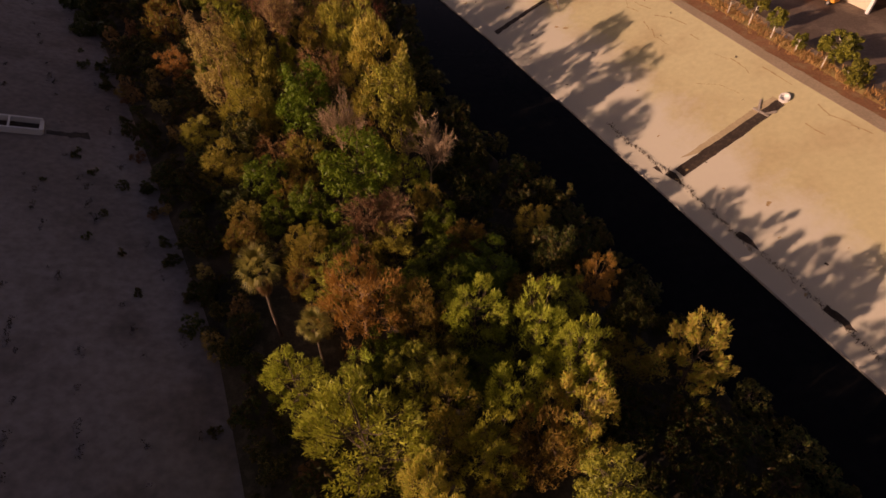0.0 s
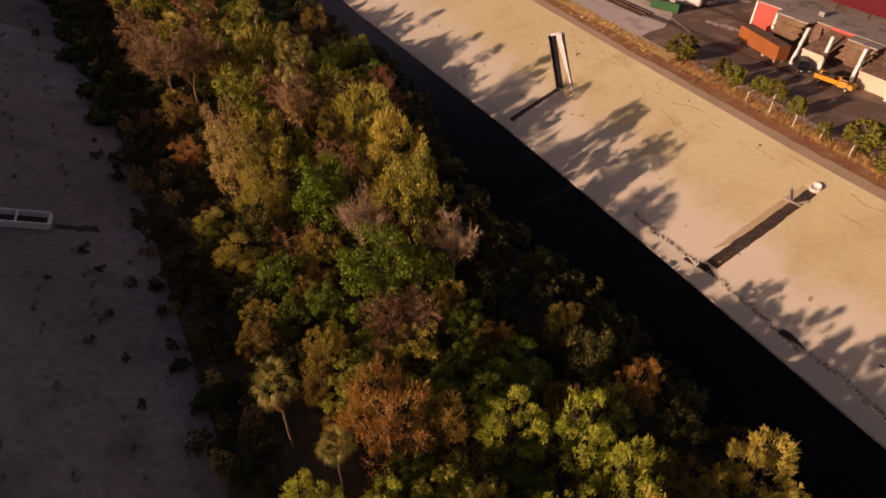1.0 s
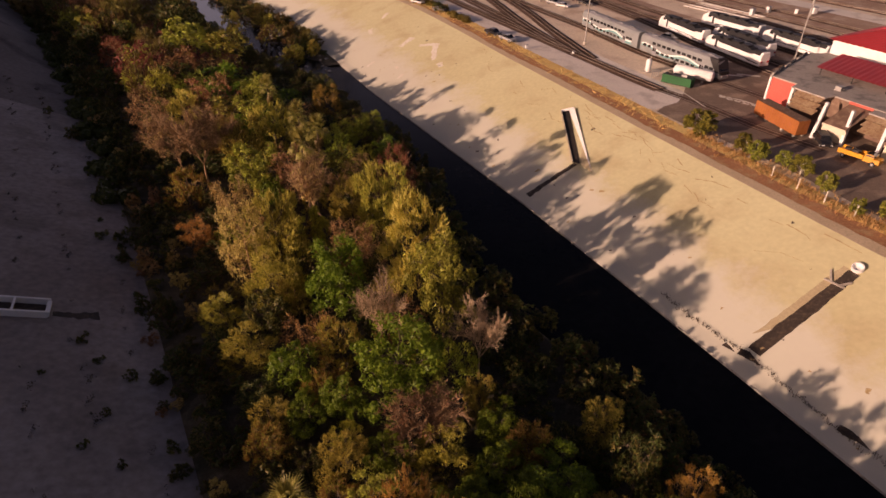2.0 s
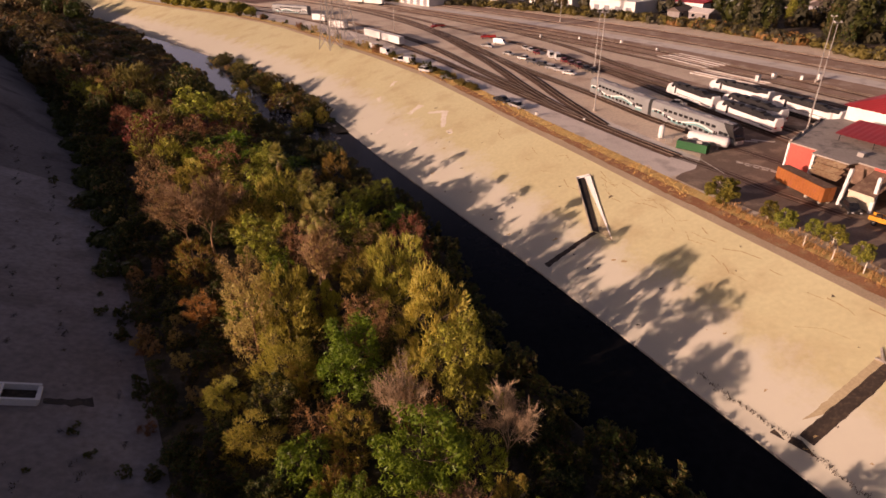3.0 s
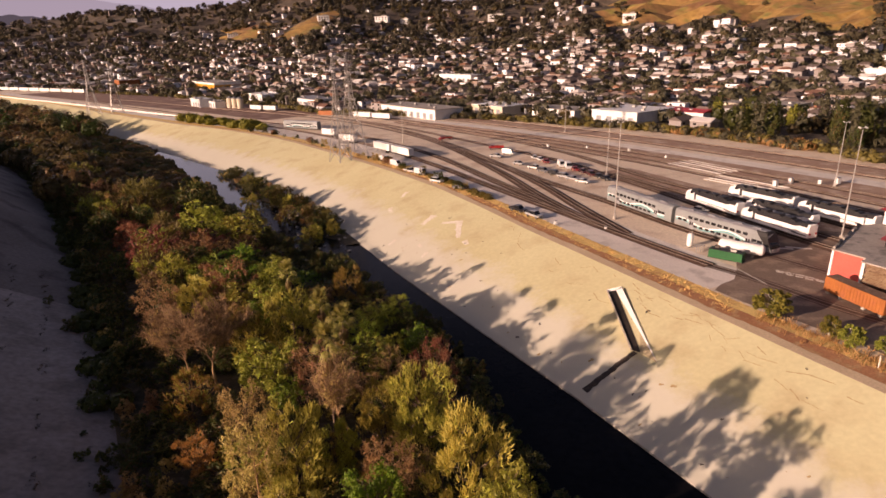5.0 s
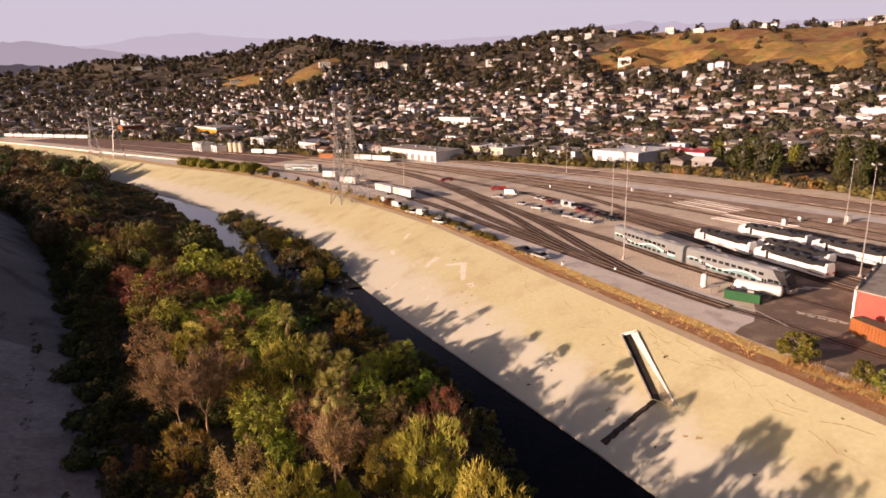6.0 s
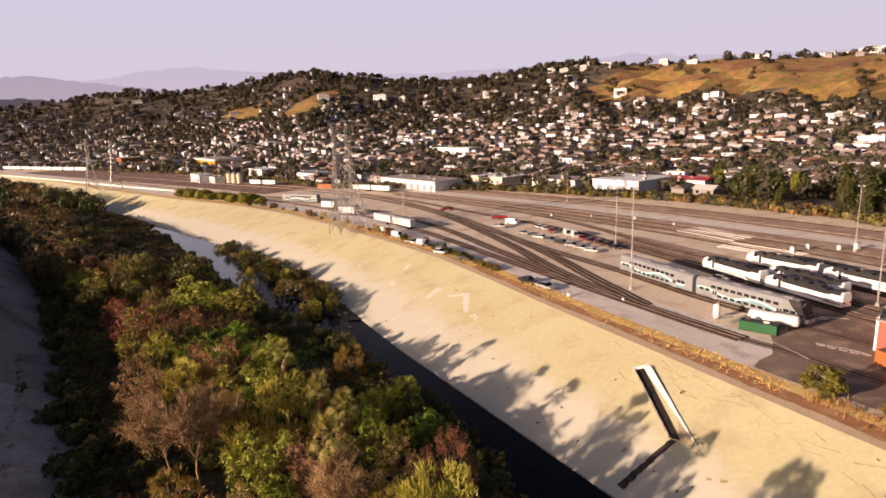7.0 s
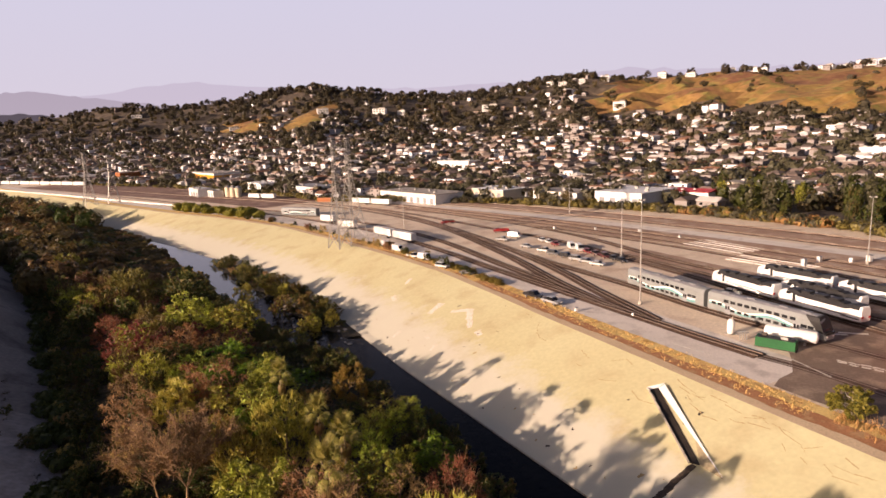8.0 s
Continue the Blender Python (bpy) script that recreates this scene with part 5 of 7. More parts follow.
def vehicle(kind, paint, label):
    """A parked car, pickup, van or suv; y ahead, on the ground at the origin."""
    dims = {"car": (4.6, 1.8, 0.95, 1.45), "suv": (4.8, 1.9, 1.05, 1.75), "pickup": (5.5, 1.95, 1.05, 1.8), "van": (5.4, 2.0, 1.2, 2.3)}[kind]
    L, W, belt, top = dims
    t = thing(kind if kind != "suv" else "suv", label, "car" if kind in ("car", "suv") else kind, group="vehicles in the yard")
    x = W / 2
    prof = {"car": [(-L / 2, 0.45), (-L / 2, 0.85), (-L / 2 + 0.9, belt), (L / 2 - 1.3, belt), (L / 2 - 0.1, 0.78), (L / 2, 0.45)],
            "suv": [(-L / 2, 0.5), (-L / 2, belt), (L / 2 - 1.3, belt), (L / 2 - 0.1, 0.95), (L / 2, 0.5)],
            "pickup": [(-L / 2, 0.55), (-L / 2, belt), (L / 2 - 1.5, belt), (L / 2 - 0.1, 1.0), (L / 2, 0.55)],
            "van": [(-L / 2, 0.45), (-L / 2, belt), (L / 2 - 0.9, belt), (L / 2 - 0.05, 0.95), (L / 2, 0.45)]}[kind]
    bb = Build()
    k = len(prof)
    low = [(-x, y, z) for y, z in prof] + [(x, y, z) for y, z in prof]
    bb.add(low, [(i, i + 1, k + i + 1, k + i) for i in range(k - 1)] + [(k - 1, 0, k, 2 * k - 1)] + [tuple(reversed(range(k))), tuple(range(k, 2 * k))])
    part("body", bb, M[paint], t)
    cab = {"car": (-1.75, -0.95, 0.45, 1.25), "suv": (-2.3, -2.0, 0.5, 1.25), "pickup": (-0.65, -0.5, 0.75, 1.45), "van": (-2.68, -2.6, 1.3, 2.0)}[kind]
    rear0, rear1, front1, front0 = cab
    xi = x * 0.8
    lower = [(-x * 0.96, rear0, belt), (x * 0.96, rear0, belt), (x * 0.96, front0, belt), (-x * 0.96, front0, belt)]
    upper = [(-xi, rear1, top), (xi, rear1, top), (xi, front1, top), (-xi, front1, top)]
    bb = Build()
    bb.add(lower + upper, [(i, (i + 1) % 4, 4 + (i + 1) % 4, 4 + i) for i in range(4)])
    part("glazing", bb, M["glass" if kind != "van" else paint], t)
    bb = Build()
    bb.box((0, (rear1 + front1) / 2, top + 0.02), (2 * xi + 0.04, front1 - rear1 + 0.06, 0.06), bevel=0.03)
    part("roof", bb, M[paint], t)
    if kind == "van":
        bb = Build()
        bb.add([(-xi, 1.42, 2.2), (xi, 1.42, 2.2), (x * 0.93, 1.98, 1.26), (-x * 0.93, 1.98, 1.26)], [(3, 2, 1, 0)])
        part("windscreen", bb, M["glass"], t)
    if kind == "pickup":
        bb = Build()
        bb.box((0, -1.65, belt + 0.012), (W - 0.3, 1.9, 0.02))
        part("bed", bb, M["underframe"], t)
    wheels(t, x - 0.1, (-L * 0.29, L * 0.31), 0.34 if kind == "car" else 0.38)
    for s in (-1, 1):
        bb = Build()
        bb.box((s * (x - 0.3), L / 2 - 0.04, 0.72), (0.4, 0.1, 0.16), bevel=0.02)
        part("headlight", bb, M["lamp_white"], t)
        bb = Build()
        bb.box((s * (x - 0.2), -L / 2, 0.8), (0.25, 0.06, 0.2), bevel=0.02)
        part("tail_light", bb, M["tail_red"], t)
    return t


NAMES = {"car_white": "white", "car_silver": "silver", "car_black": "black", "car_red": "red", "car_grey": "dark grey", "car_maroon": "dark red"}
FLEET = [
    ("pickup", "car_silver", 69.4, 246, 70), ("van", "car_white", 76.2, 250.9, 75), ("car", "car_silver", 72.8, 229, 60), ("car", "car_white", 82.6, 238, 30), ("car", "car_white", 83.3, 233.7, 30),
    ("car", "car_red", 83.7, 228.5, 25), ("pickup", "car_white", 75.5, 218.7, 62), ("suv", "car_grey", 76.3, 212.9, 62), ("suv", "car_black", 78.3, 207, 60), ("suv", "car_silver", 79.4, 201.7, 62),
    ("car", "car_silver", 80.6, 197.8, 62), ("car", "car_white", 81.9, 192.8, 66), ("van", "car_white", 86.2, 220.2, 20), ("van", "car_white", 87.2, 216.3, 20), ("car", "car_red", 87.8, 211.7, 22),
    ("car", "car_maroon", 88.6, 207.2, 22), ("suv", "car_maroon", 89.3, 201.9, 24), ("car", "car_black", 90.2, 198.3, 24), ("car", "car_black", 90.8, 194.4, 28),
    ("suv", "car_white", 38.7, 211.5, 75), ("car", "car_grey", 42, 197.4, 70), ("pickup", "car_black", 50.8, 166.6, 55), ("pickup", "car_silver", 52.9, 159.9, 50), ("car", "car_silver", 95.7, 151.4, 60),
    ("van", "car_white", 25.5, 253.5, 60), ("van", "car_white", 28.3, 243, 58), ("pickup", "car_white", 31.5, 229, 60), ("van", "car_white", 34.5, 223.8, 62), ("suv", "car_white", 37.2, 209.2, 66),
]
for kind, paint, x, y, turn in FLEET:
    vehicle(kind, paint, "parked %s %s on dusty yard ground" % (NAMES[paint], kind)).matrix_basis = pose(x, y, 0.03, 0, 0, turn + 150)
vehicle("suv", "car_black", "parked black car beside the workshop wall").matrix_basis = pose(87.6, 84.4, 0.03, 0, 0, 158)


def flatbed(paint, label, load=True):
    t = thing("truck", label, "truck")
    bb = Build()
    bb.box((0, 1.9, 1.25), (2.0, 1.7, 1.3), taper=0.86, bevel=0.12).box((0, 3.1, 0.95), (1.9, 1.1, 0.75), taper=0.9, bevel=0.12)
    part("cab", bb, M[paint], t)
    bb = Build()
    bb.box((0, 2.0, 1.75), (1.86, 1.5, 0.36), taper=0.9, bevel=0.1)
    part("glazing", bb, M["glass"], t)
    bb = Build()
    bb.box((0, -0.9, 0.95), (2.1, 4.0, 0.3), bevel=0.03).box((-1.0, -0.9, 1.3), (0.08, 4.0, 0.5)).box((1.0, -0.9, 1.3), (0.08, 4.0, 0.5))
    part("bed", bb, M[paint], t)
    if load:
        bb = Build()
        bb.box((0.1, -0.4, 1.45), (1.2, 1.2, 0.7), bevel=0.1).box((-0.2, -1.8, 1.35), (1.0, 0.9, 0.5), 15, bevel=0.08).tube((-0.8, -2.6, 1.9), (0.8, 0.6, 2.0), 0.06)
        part("rack", bb, M["underframe"], t)
    wheels(t, 0.95, (-1.9, 2.7), 0.42)
    return t


flatbed("amber", "yellow utility truck with equipment on its bed").matrix_basis = pose(88.6, 77.6, 0.03, 0, 0, 205)
flatbed("car_red", "red yard truck on dusty ground").matrix_basis = pose(61, 300, 0.03, 0, 0, 100)
flatbed("car_red", "small red truck beside a trailer", False).matrix_basis = pose(75.7, 265, 0.03, 0, 0, 70)


# ---- tanks, generator, stacks ----
def tank(label, m, length, r, upright=False):
    t = thing("storage_tank", label, "tank", m)
    bb = Build()
    n = 18
    a = np.arange(n) * 2 * math.pi / n
    prof = [(0, 0.35), (0.18, 0.8), (0.45, 1.0), (length - 0.45, 1.0), (length - 0.18, 0.8), (length, 0.35)]
    rows = [[((r * k * math.cos(v)), s, r + 0.5 + r * k * math.sin(v)) if not upright else (r * k * math.cos(v), r * k * math.sin(v), s) for v in np.append(a, a[0])] for s, k in prof]
    bb.grid(np.array(rows))
    bb.add(rows[0][:-1], [tuple(range(n))]).add(rows[-1][:-1], [tuple(reversed(range(n)))])
    part("shell", bb, M["white"], t, smooth=True)
    for s in ((0.2, 0.75) if not upright else ()):
        bb = Build()
        bb.box((0, length * s + 0.3, 0.4), (r * 1.6, 0.35, 0.8), taper=0.8)
        part("saddle", bb, M["toe"], t)
    bb = Build()
    if upright:
        bb.tube((r * 0.5, 0, length - 0.1), (r * 0.5, 0, length + 0.5), 0.1)
        bb.box((0, 0, 0.05), (r * 2.2, r * 2.2, 0.1))
    else:
        bb.tube((0, length / 2, 2 * r + 0.4), (0, length / 2, 2 * r + 0.8), 0.25, sides=10)
    part("hatch", bb, M["toe"], t)


tank("white horizontal fuel tank on saddles", along(86.6, 116.6, 80.5, 124.2, 0.03), 9.0, 1.15)
tank("white upright tank on the yard apron", pose(76.8, 127.6, 0.03), 3.1, 0.65, True)
t = thing("generator", "green generator housing with a dark open top", "generator", along(81.2, 115.8, 77.2, 121.2, 0.03))
for name, c, s, mat in (("housing", (0, 3.4, 1.05), (2.2, 6.6, 1.7), "green"), ("skid", (0, 3.4, 0.1), (2.0, 6.8, 0.2), "underframe"), ("grille", (0, 3.4, 1.93), (1.8, 6.0, 0.08), "black"), ("exhaust", (0.3, 5.4, 2.2), (0.5, 0.9, 0.6), "underframe"), ("exhaust", (-0.3, 2.0, 2.2), (0.6, 1.2, 0.5), "steel")):
    bb = Build()
    bb.box(c, s, bevel=0.06)
    part(name, bb, M[mat], t)
bb = Build()
for k in range(7):
    bb.box((1.12, 0.8 + k * 0.85, 1.1), (0.04, 0.6, 1.2))
part("panel", bb, M["green"], t)
t = thing("pipe_manifold", "grey pipes and valves between two tanks", "pipework", pose(77.0, 124.6, 0.03))
bb = Build()
for k in range(4):
    bb.tube((k * 0.5 - 1, -0.6, 0), (k * 0.5 - 1, -0.6, 1.6), 0.09).tube((k * 0.5 - 1, -0.6, 1.5), (k * 0.5 - 0.6, 0.9, 1.2), 0.08)
bb.tube((-1.4, 0.2, 1.0), (1.6, 0.2, 1.0), 0.14)
part("pipe", bb, M["steel"], t)

for (x0, y0, x1, y1, n) in ((124.7, 212, 130.7, 187.6, 5), (120.6, 185, 128, 165, 4)):
    d = Vector((x1 - x0, y1 - y0, 0)).normalized()
    nrm = Vector((-d.y, d.x, 0)) * -1.0
    for i in range(n):
        t = thing("rail_stack", "stack of pale new rails beside the tracks", "rail stack", along(x0 + nrm.x * -2.7 * i, y0 + nrm.y * -2.7 * i, x1 + nrm.x * -2.7 * i, y1 + nrm.y * -2.7 * i, 0.03), "stacked rails")
        for j in range(3):
            bb = Build()
            bb.box((j * 0.3 - 0.3, 11.5, 0.16), (0.15, 23, 0.14), bevel=0.02)
            part("rail", bb, M["new_rail"], t)
        for y in (2, 9, 16, 21):
            bb = Build()
            bb.box((0, y, 0.05), (1.5, 0.25, 0.1))
            part("bearer", bb, M["tie"], t)


def cabinet(x, y, s=1.6):
    t = thing("signal_cabinet", "small pale trackside equipment cabinet", "cabinet", pose(x, y, 0.02, 0, 0, random.uniform(0, 40)), "trackside cabinets")
    for name, c, sz, mat in (("body", (0, 0, s * 0.55), (s * 0.8, s * 0.6, s), "white"), ("base", (0, 0, 0.05), (s, s * 0.8, 0.1), "toe"), ("roof", (0, 0, s * 1.08), (s * 0.9, s * 0.7, 0.08), "roof_grey"), ("door", (0, -s * 0.31, s * 0.55), (s * 0.6, 0.03, s * 0.85), "white")):
        bb = Build()
        bb.box(c, sz, bevel=0.02)
        part(name, bb, M[mat], t)


random.seed(9)
for x, y, s in ((134.2, 169.8, 1.8), (141.3, 171.6, 1.6), (153.5, 166.6, 1.8), (148, 167.5, 1.4), (124.4, 240, 1.2), (112, 253, 1.0), (65.5, 144.6, 0.7), (55.6, 152.0, 0.9), (98, 262, 1.2), (130, 222, 1.0)):
    cabinet(x, y, s)


def silo(x, y):
    t = thing("silo", "tan steel storage silo with a conical cap", "silo", pose(x, y, 0.02), "row of silos")
    bb = Build()
    bb.tube((0, 0, 0), (0, 0, 7.5), 2.4, sides=18)
    part("shell", bb, M["cream"], t)
    bb = Build()
    bb.tube((0, 0, 7.5), (0, 0, 9.0), 2.5, 0.5, 18)
    part("roof", bb, M["roof_grey"], t)


for x, y in ((-64.5, 535), (-60, 529.5), (-55.5, 524)):
    silo(x, y)
# long pale wall at the far bend
b = Build()
bar(b, smooth_line([(-66, 441), (-95, 480), (-126.6, 523), (-170, 581), (-212, 638), (-303, 758), (-420, 910)], 10), 0, 0.5, 0, 1.3)
tagged(part("boundary_wall", b, M["new_rail"]), "long low pale concrete wall beside the tracks", "wall", kind="structure")


# ---- the workshop ----
def workshop():
    t = thing("workshop", "coral and cream railway workshop with red metal roofs", "building", pose(90.8, 104.9, 0, 0, 0, 16.5))

    # local: y falls along the facade, x goes in from it
    def add_box(name, c, sz, mat, label="", parent=None, **kw):
        bb = Build()
        bb.box(c, sz, **kw)
        return part(name, bb, M[mat], parent or t, label)

    def add_prism(name, outline, z0, z1, mat, label=""):
        k = len(outline)
        bb = Build()
        bb.add([(x, y, z0) for x, y in outline] + [(x, y, z1) for x, y in outline], [tuple(reversed(range(k))), tuple(range(k, 2 * k))] + [(i, (i + 1) % k, k + (i + 1) % k, k + i) for i in range(k)])
        return part(name, bb, M[mat], t, label)

    def sheet(name, a, c, d, e, mat, label, n=60, rib=0.05, thick=0.12):
        """A ribbed sheet between the line a to c and the line d to e."""
        a, c, d, e = (np.array(v, float) for v in (a, c, d, e))
        s = np.linspace(0, 1, n)[:, None]
        up = np.zeros((n, 3))
        up[:, 2] = rib * (np.arange(n) % 2)
        rows = [a + (c - a) * s + up, d + (e - d) * s + up]
        bb = Build()
        bb.grid(np.array(rows))
        bb.grid(np.array([r - np.array((0, 0, thick)) for r in rows[::-1]]))
        return part(name, bb, M[mat], t, label)

    add_prism("wall", [(0.0, 0.0), (0.0, -5.6), (0.3, -5.6), (0.3, 0.0)], 0, 5.3, "coral", "coral red plaster end bay")
    add_prism("wall", [(0.35, 0.1), (18.9, 5.6), (18.9, 5.3), (0.35, -0.2)], 0, 5.3, "coral")
    add_prism("roof", [(-0.15, 0.15), (-0.15, -5.9), (-2.5, -6.2), (-2.5, -13.2), (-0.15, -13.5), (-0.15, -56), (24.0, -56), (24.0, 3.6), (18.9, 5.8)], 5.32, 5.55, "roof_felt", "pale grey felt flat roof")
    add_box("pilaster", (-2.3, -6.7, 2.65), (0.5, 0.5, 5.3), "white", "white painted pilaster")
    for y in (-0.25, -5.75):
        add_box("pilaster", (-0.16, y, 2.65), (0.3, 0.42, 5.3), "white", "white painted pilaster")
    # parapet blocks on the end of the roof
    for k in range(6):
        add_box("parapet_block", (1.6 + k * 3.3, 0.35 + k * 0.97, 5.75), (2.4, 0.35, 0.4), "black" if k % 2 else "roof_felt", rz=16.5)
    add_prism("wall", [(0.2, -5.9), (0.2, -56), (0.5, -56), (0.5, -5.9)], 0, 5.3, "rusty_roof", "dull brown shutter wall")
    bays = ((-7.4, -13.2, True), (-16.4, -20.7, False), (-21.2, -26.9, True), (-27.4, -33.4, False), (-33.9, -40.0, True), (-40.5, -46.6, False))
    for y0, y1, stepped in bays:
        if stepped:
            for j in range(3):
                z = 5.2 - j * 1.05
                sheet("awning", (-2.3 - j * 0.35, y0 - 0.2, z), (-2.3 - j * 0.35, y1 + 0.2, z), (-3.7 - j * 0.45, y0 - 0.2, z - 0.55), (-3.7 - j * 0.45, y1 + 0.2, z - 0.55), "tan_metal", "sloping corrugated awning sheet", 26, 0.05, 0.06)
            if y0 < -10:
                add_box("canopy_slab", (-1.4, (y0 + y1) / 2, 5.35), (2.6, y0 - y1 - 0.2, 0.22), "roof_felt")
        else:
            sheet("lean_to_roof", (0.1, y0, 5.0), (0.1, y1, 5.0), (-6.6, y0, 2.7), (-6.6, y1, 2.7), "rusty_roof", "dull brown sheet lean-to roof", 24, 0.05, 0.1)
            add_box("wall", (-6.2, (y0 + y1) / 2, 1.25), (0.25, y0 - y1, 2.5), "cream", "cream plaster front wall")
            add_box("fascia", (-6.66, (y0 + y1) / 2, 2.62), (0.12, y0 - y1, 0.3), "cream")
            add_box("fascia", (-0.1, (y0 + y1) / 2, 5.25), (0.14, y0 - y1, 0.45), "coral", "coral red painted fascia")
    for x, y in ((-8.0, -16.1), (-6.9, -20.9), (-7.3, -27.1), (-7.2, -33.6), (-7.2, -40.2), (-7.2, -46.8)):
        bb = Build()
        w = 0.27
        bb.add([(x - w, y - w, 0), (x + w, y - w, 0), (x + w, y + w, 0), (x - w, y + w, 0), (-4.2 - w, y + 1.3 - w, 5.5), (-4.2 + w, y + 1.3 - w, 5.5), (-4.2 + w, y + 1.3 + w, 5.5), (-4.2 - w, y + 1.3 + w, 5.5)],
               [(3, 2, 1, 0), (4, 5, 6, 7), (0, 1, 5, 4), (1, 2, 6, 5), (2, 3, 7, 6), (3, 0, 4, 7)])
        part("strut", bb, M["white"], t, "white leaning concrete strut")
    # red canopy on the roof, and the white upper storey behind it
    sheet("canopy", (8.4, -3.6, 7.0), (8.4, -54, 7.0), (18.3, -2.4, 7.7), (18.3, -54, 7.7), "red_metal", "bright red ribbed metal canopy", 90, 0.07, 0.2)
    for y in np.arange(-4.5, -54, -6.5):
        for x, h in ((8.8, 7.0), (17.9, 7.6)):
            bb = Build()
            bb.tube((x, y, 5.5), (x, y, h - 0.15), 0.08)
            part("canopy_post", bb, M["black"], t)
    add_prism("wall", [(24.2, 3.5), (24.2, -54), (24.5, -54), (24.5, 3.5)], 0, 8.7, "white", "white upper wall")
    add_prism("wall", [(24.6, 3.5), (42.0, 3.5), (42.0, 3.2), (24.6, 3.2)], 0, 8.7, "white")
    add_prism("wall", [(41.7, 3.1), (42.0, 3.1), (42.0, -54), (41.7, -54)], 0, 8.7, "white")
    sheet("roof", (23.5, 4.2, 8.7), (23.5, -56, 8.7), (33.0, -4.5, 11.6), (33.0, -56, 11.6), "red_metal", "dark red ribbed metal roof", 90, 0.06, 0.2)
    sheet("roof", (33.0, -4.5, 11.6), (33.0, -56, 11.6), (42.7, 4.2, 8.7), (42.7, -56, 8.7), "red_metal", "dark red ribbed metal roof", 90, 0.06, 0.2)
    sheet("roof", (33.0, -4.5, 11.62), (33.0, -4.4, 11.62), (23.5, 4.2, 8.72), (42.7, 4.2, 8.72), "red_metal", "dark red ribbed metal roof", 30, 0.06, 0.2)
    for x, y in ((3.4, -12), (4.4, -25), (3.4, -38)):
        add_box("roof_vent", (x, y, 5.95), (1.2, 1.2, 0.8), "steel", bevel=0.05)


workshop()

# faded parking marks on the apron
for i in range(5):
    for k in range(2):
        bb = Build()
        slab(bb, [(u - 0.55, v - 0.6) for u, v in wobbly(1.3 + 0.3 * k, 0.55, 0.5, 300 + i * 2 + k, 6, 0.3)], 0.0)
        ob = part("road_marking", bb, M["faded_paint"])
        ob.matrix_basis = pose(83.9 + i * 0.85 + k * 0.5, 110.6 - i * 1.5 + k * 0.7, 0.045, 0, 0, 35)
        tagged(ob, "worn white paint marking on asphalt", "road marking", kind="structure")
for x, y, L in ((95.2, 120.6, 3.0), (96.9, 121.0, 2.0), (99.0, 119.6, 3.0)):
    bb = Build()
    bb.box((0, 0, 0), (0.8, L, 0.012))
    ob = part("road_marking", bb, M["faded_paint"])
    ob.matrix_basis = pose(x, y, 0.05, 0, 0, 60)
    tagged(ob, "pale paint patch on the apron", "road marking", kind="structure")
for x, y, L, turn in ((77.6, 109.2, 8.6, -1), (64.6, 124.0, 6.0, 20), (66.0, 121.0, 3.0, 20)):
    bb = Build()
    bb.box((0, 0, 0), (0.25, L, 0.012))
    ob = part("road_marking", bb, M["faded_paint"])
    ob.matrix_basis = pose(x, y, 0.04, 0, 0, turn)
    tagged(ob, "thin white painted line on asphalt", "road marking", kind="structure")


# fence posts by the verge
def fence_post(x, y):
    t = thing("fence_post", "pale weathered fence post in dry grass", "post", pose(x, y, 0, 0, 0, random.uniform(0, 90)), "verge fence posts")
    bb = Build()
    bb.tube((0, 0, 0), (random.uniform(-0.1, 0.1), 0, 1.9), 0.09, 0.08, 6)
    part("post", bb, M["faded_paint"], t)
    bb = Build()
    bb.box((0, 0, 1.92), (0.22, 0.22, 0.06))
    part("cap", bb, M["toe"], t)


for x, y in ((70.8, 75.5), (71.9, 71), (74.2, 62), (73.0, 66.5), (75.2, 57)):
    fence_post(x, y)


# a string of pale coaches at the far bend
for k in range(8):
    x, y = -262 - k * 19.6, 826 + k * 19.7
    t = ribbed_box("rail_coach", "white passenger coach parked at the far bend", "train car", 25.0, 3.0, 3.6, "white", 0.9, "far coaches")
    bb = Build()
    bb.box((0, 12.5, 0.7), (2.4, 20, 0.7))
    part("underframe", bb, M["underframe"], t)
    bb = Build()
    bb.box((0, 12.5, 4.6), (2.5, 24.6, 0.3), bevel=0.1)
    part("roof", bb, M["roof_grey"], t)
    t.matrix_basis = along(x, y, x - 19.6, y + 19.7, 0.05)


# ---- the streets and houses beyond the yard ----
WALLS = [(0.66, 0.65, 0.68), (0.20, 0.16, 0.145), (0.80, 0.80, 0.83), (0.78, 0.77, 0.78), (0.15, 0.11, 0.095), (0.28, 0.25, 0.235), (0.14, 0.13, 0.135), (0.22, 0.145, 0.125), (0.46, 0.45, 0.47), (0.11, 0.09, 0.08)]
ROOFS = [(0.24, 0.18, 0.15), (0.55, 0.51, 0.48), (0.62, 0.57, 0.53), (0.46, 0.34, 0.26), (0.10, 0.07, 0.06), (0.26, 0.13, 0.075), (0.13, 0.10, 0.085), (0.30, 0.145, 0.09), (0.34, 0.29, 0.26), (0.70, 0.68, 0.66), (0.18, 0.095, 0.065), (0.22, 0.185, 0.16)]
M["house_wall"] = ramp_surf("house_wall", WALLS, 0.85)
M["house_roof"] = ramp_surf("house_roof", ROOFS, 0.85)
M["many_walls"] = ramp_surf("many_house_walls", WALLS, 0.85, False, fine=0.8)
M["many_roofs"] = ramp_surf("many_house_roofs", ROOFS, 0.85, False, fine=0.8)
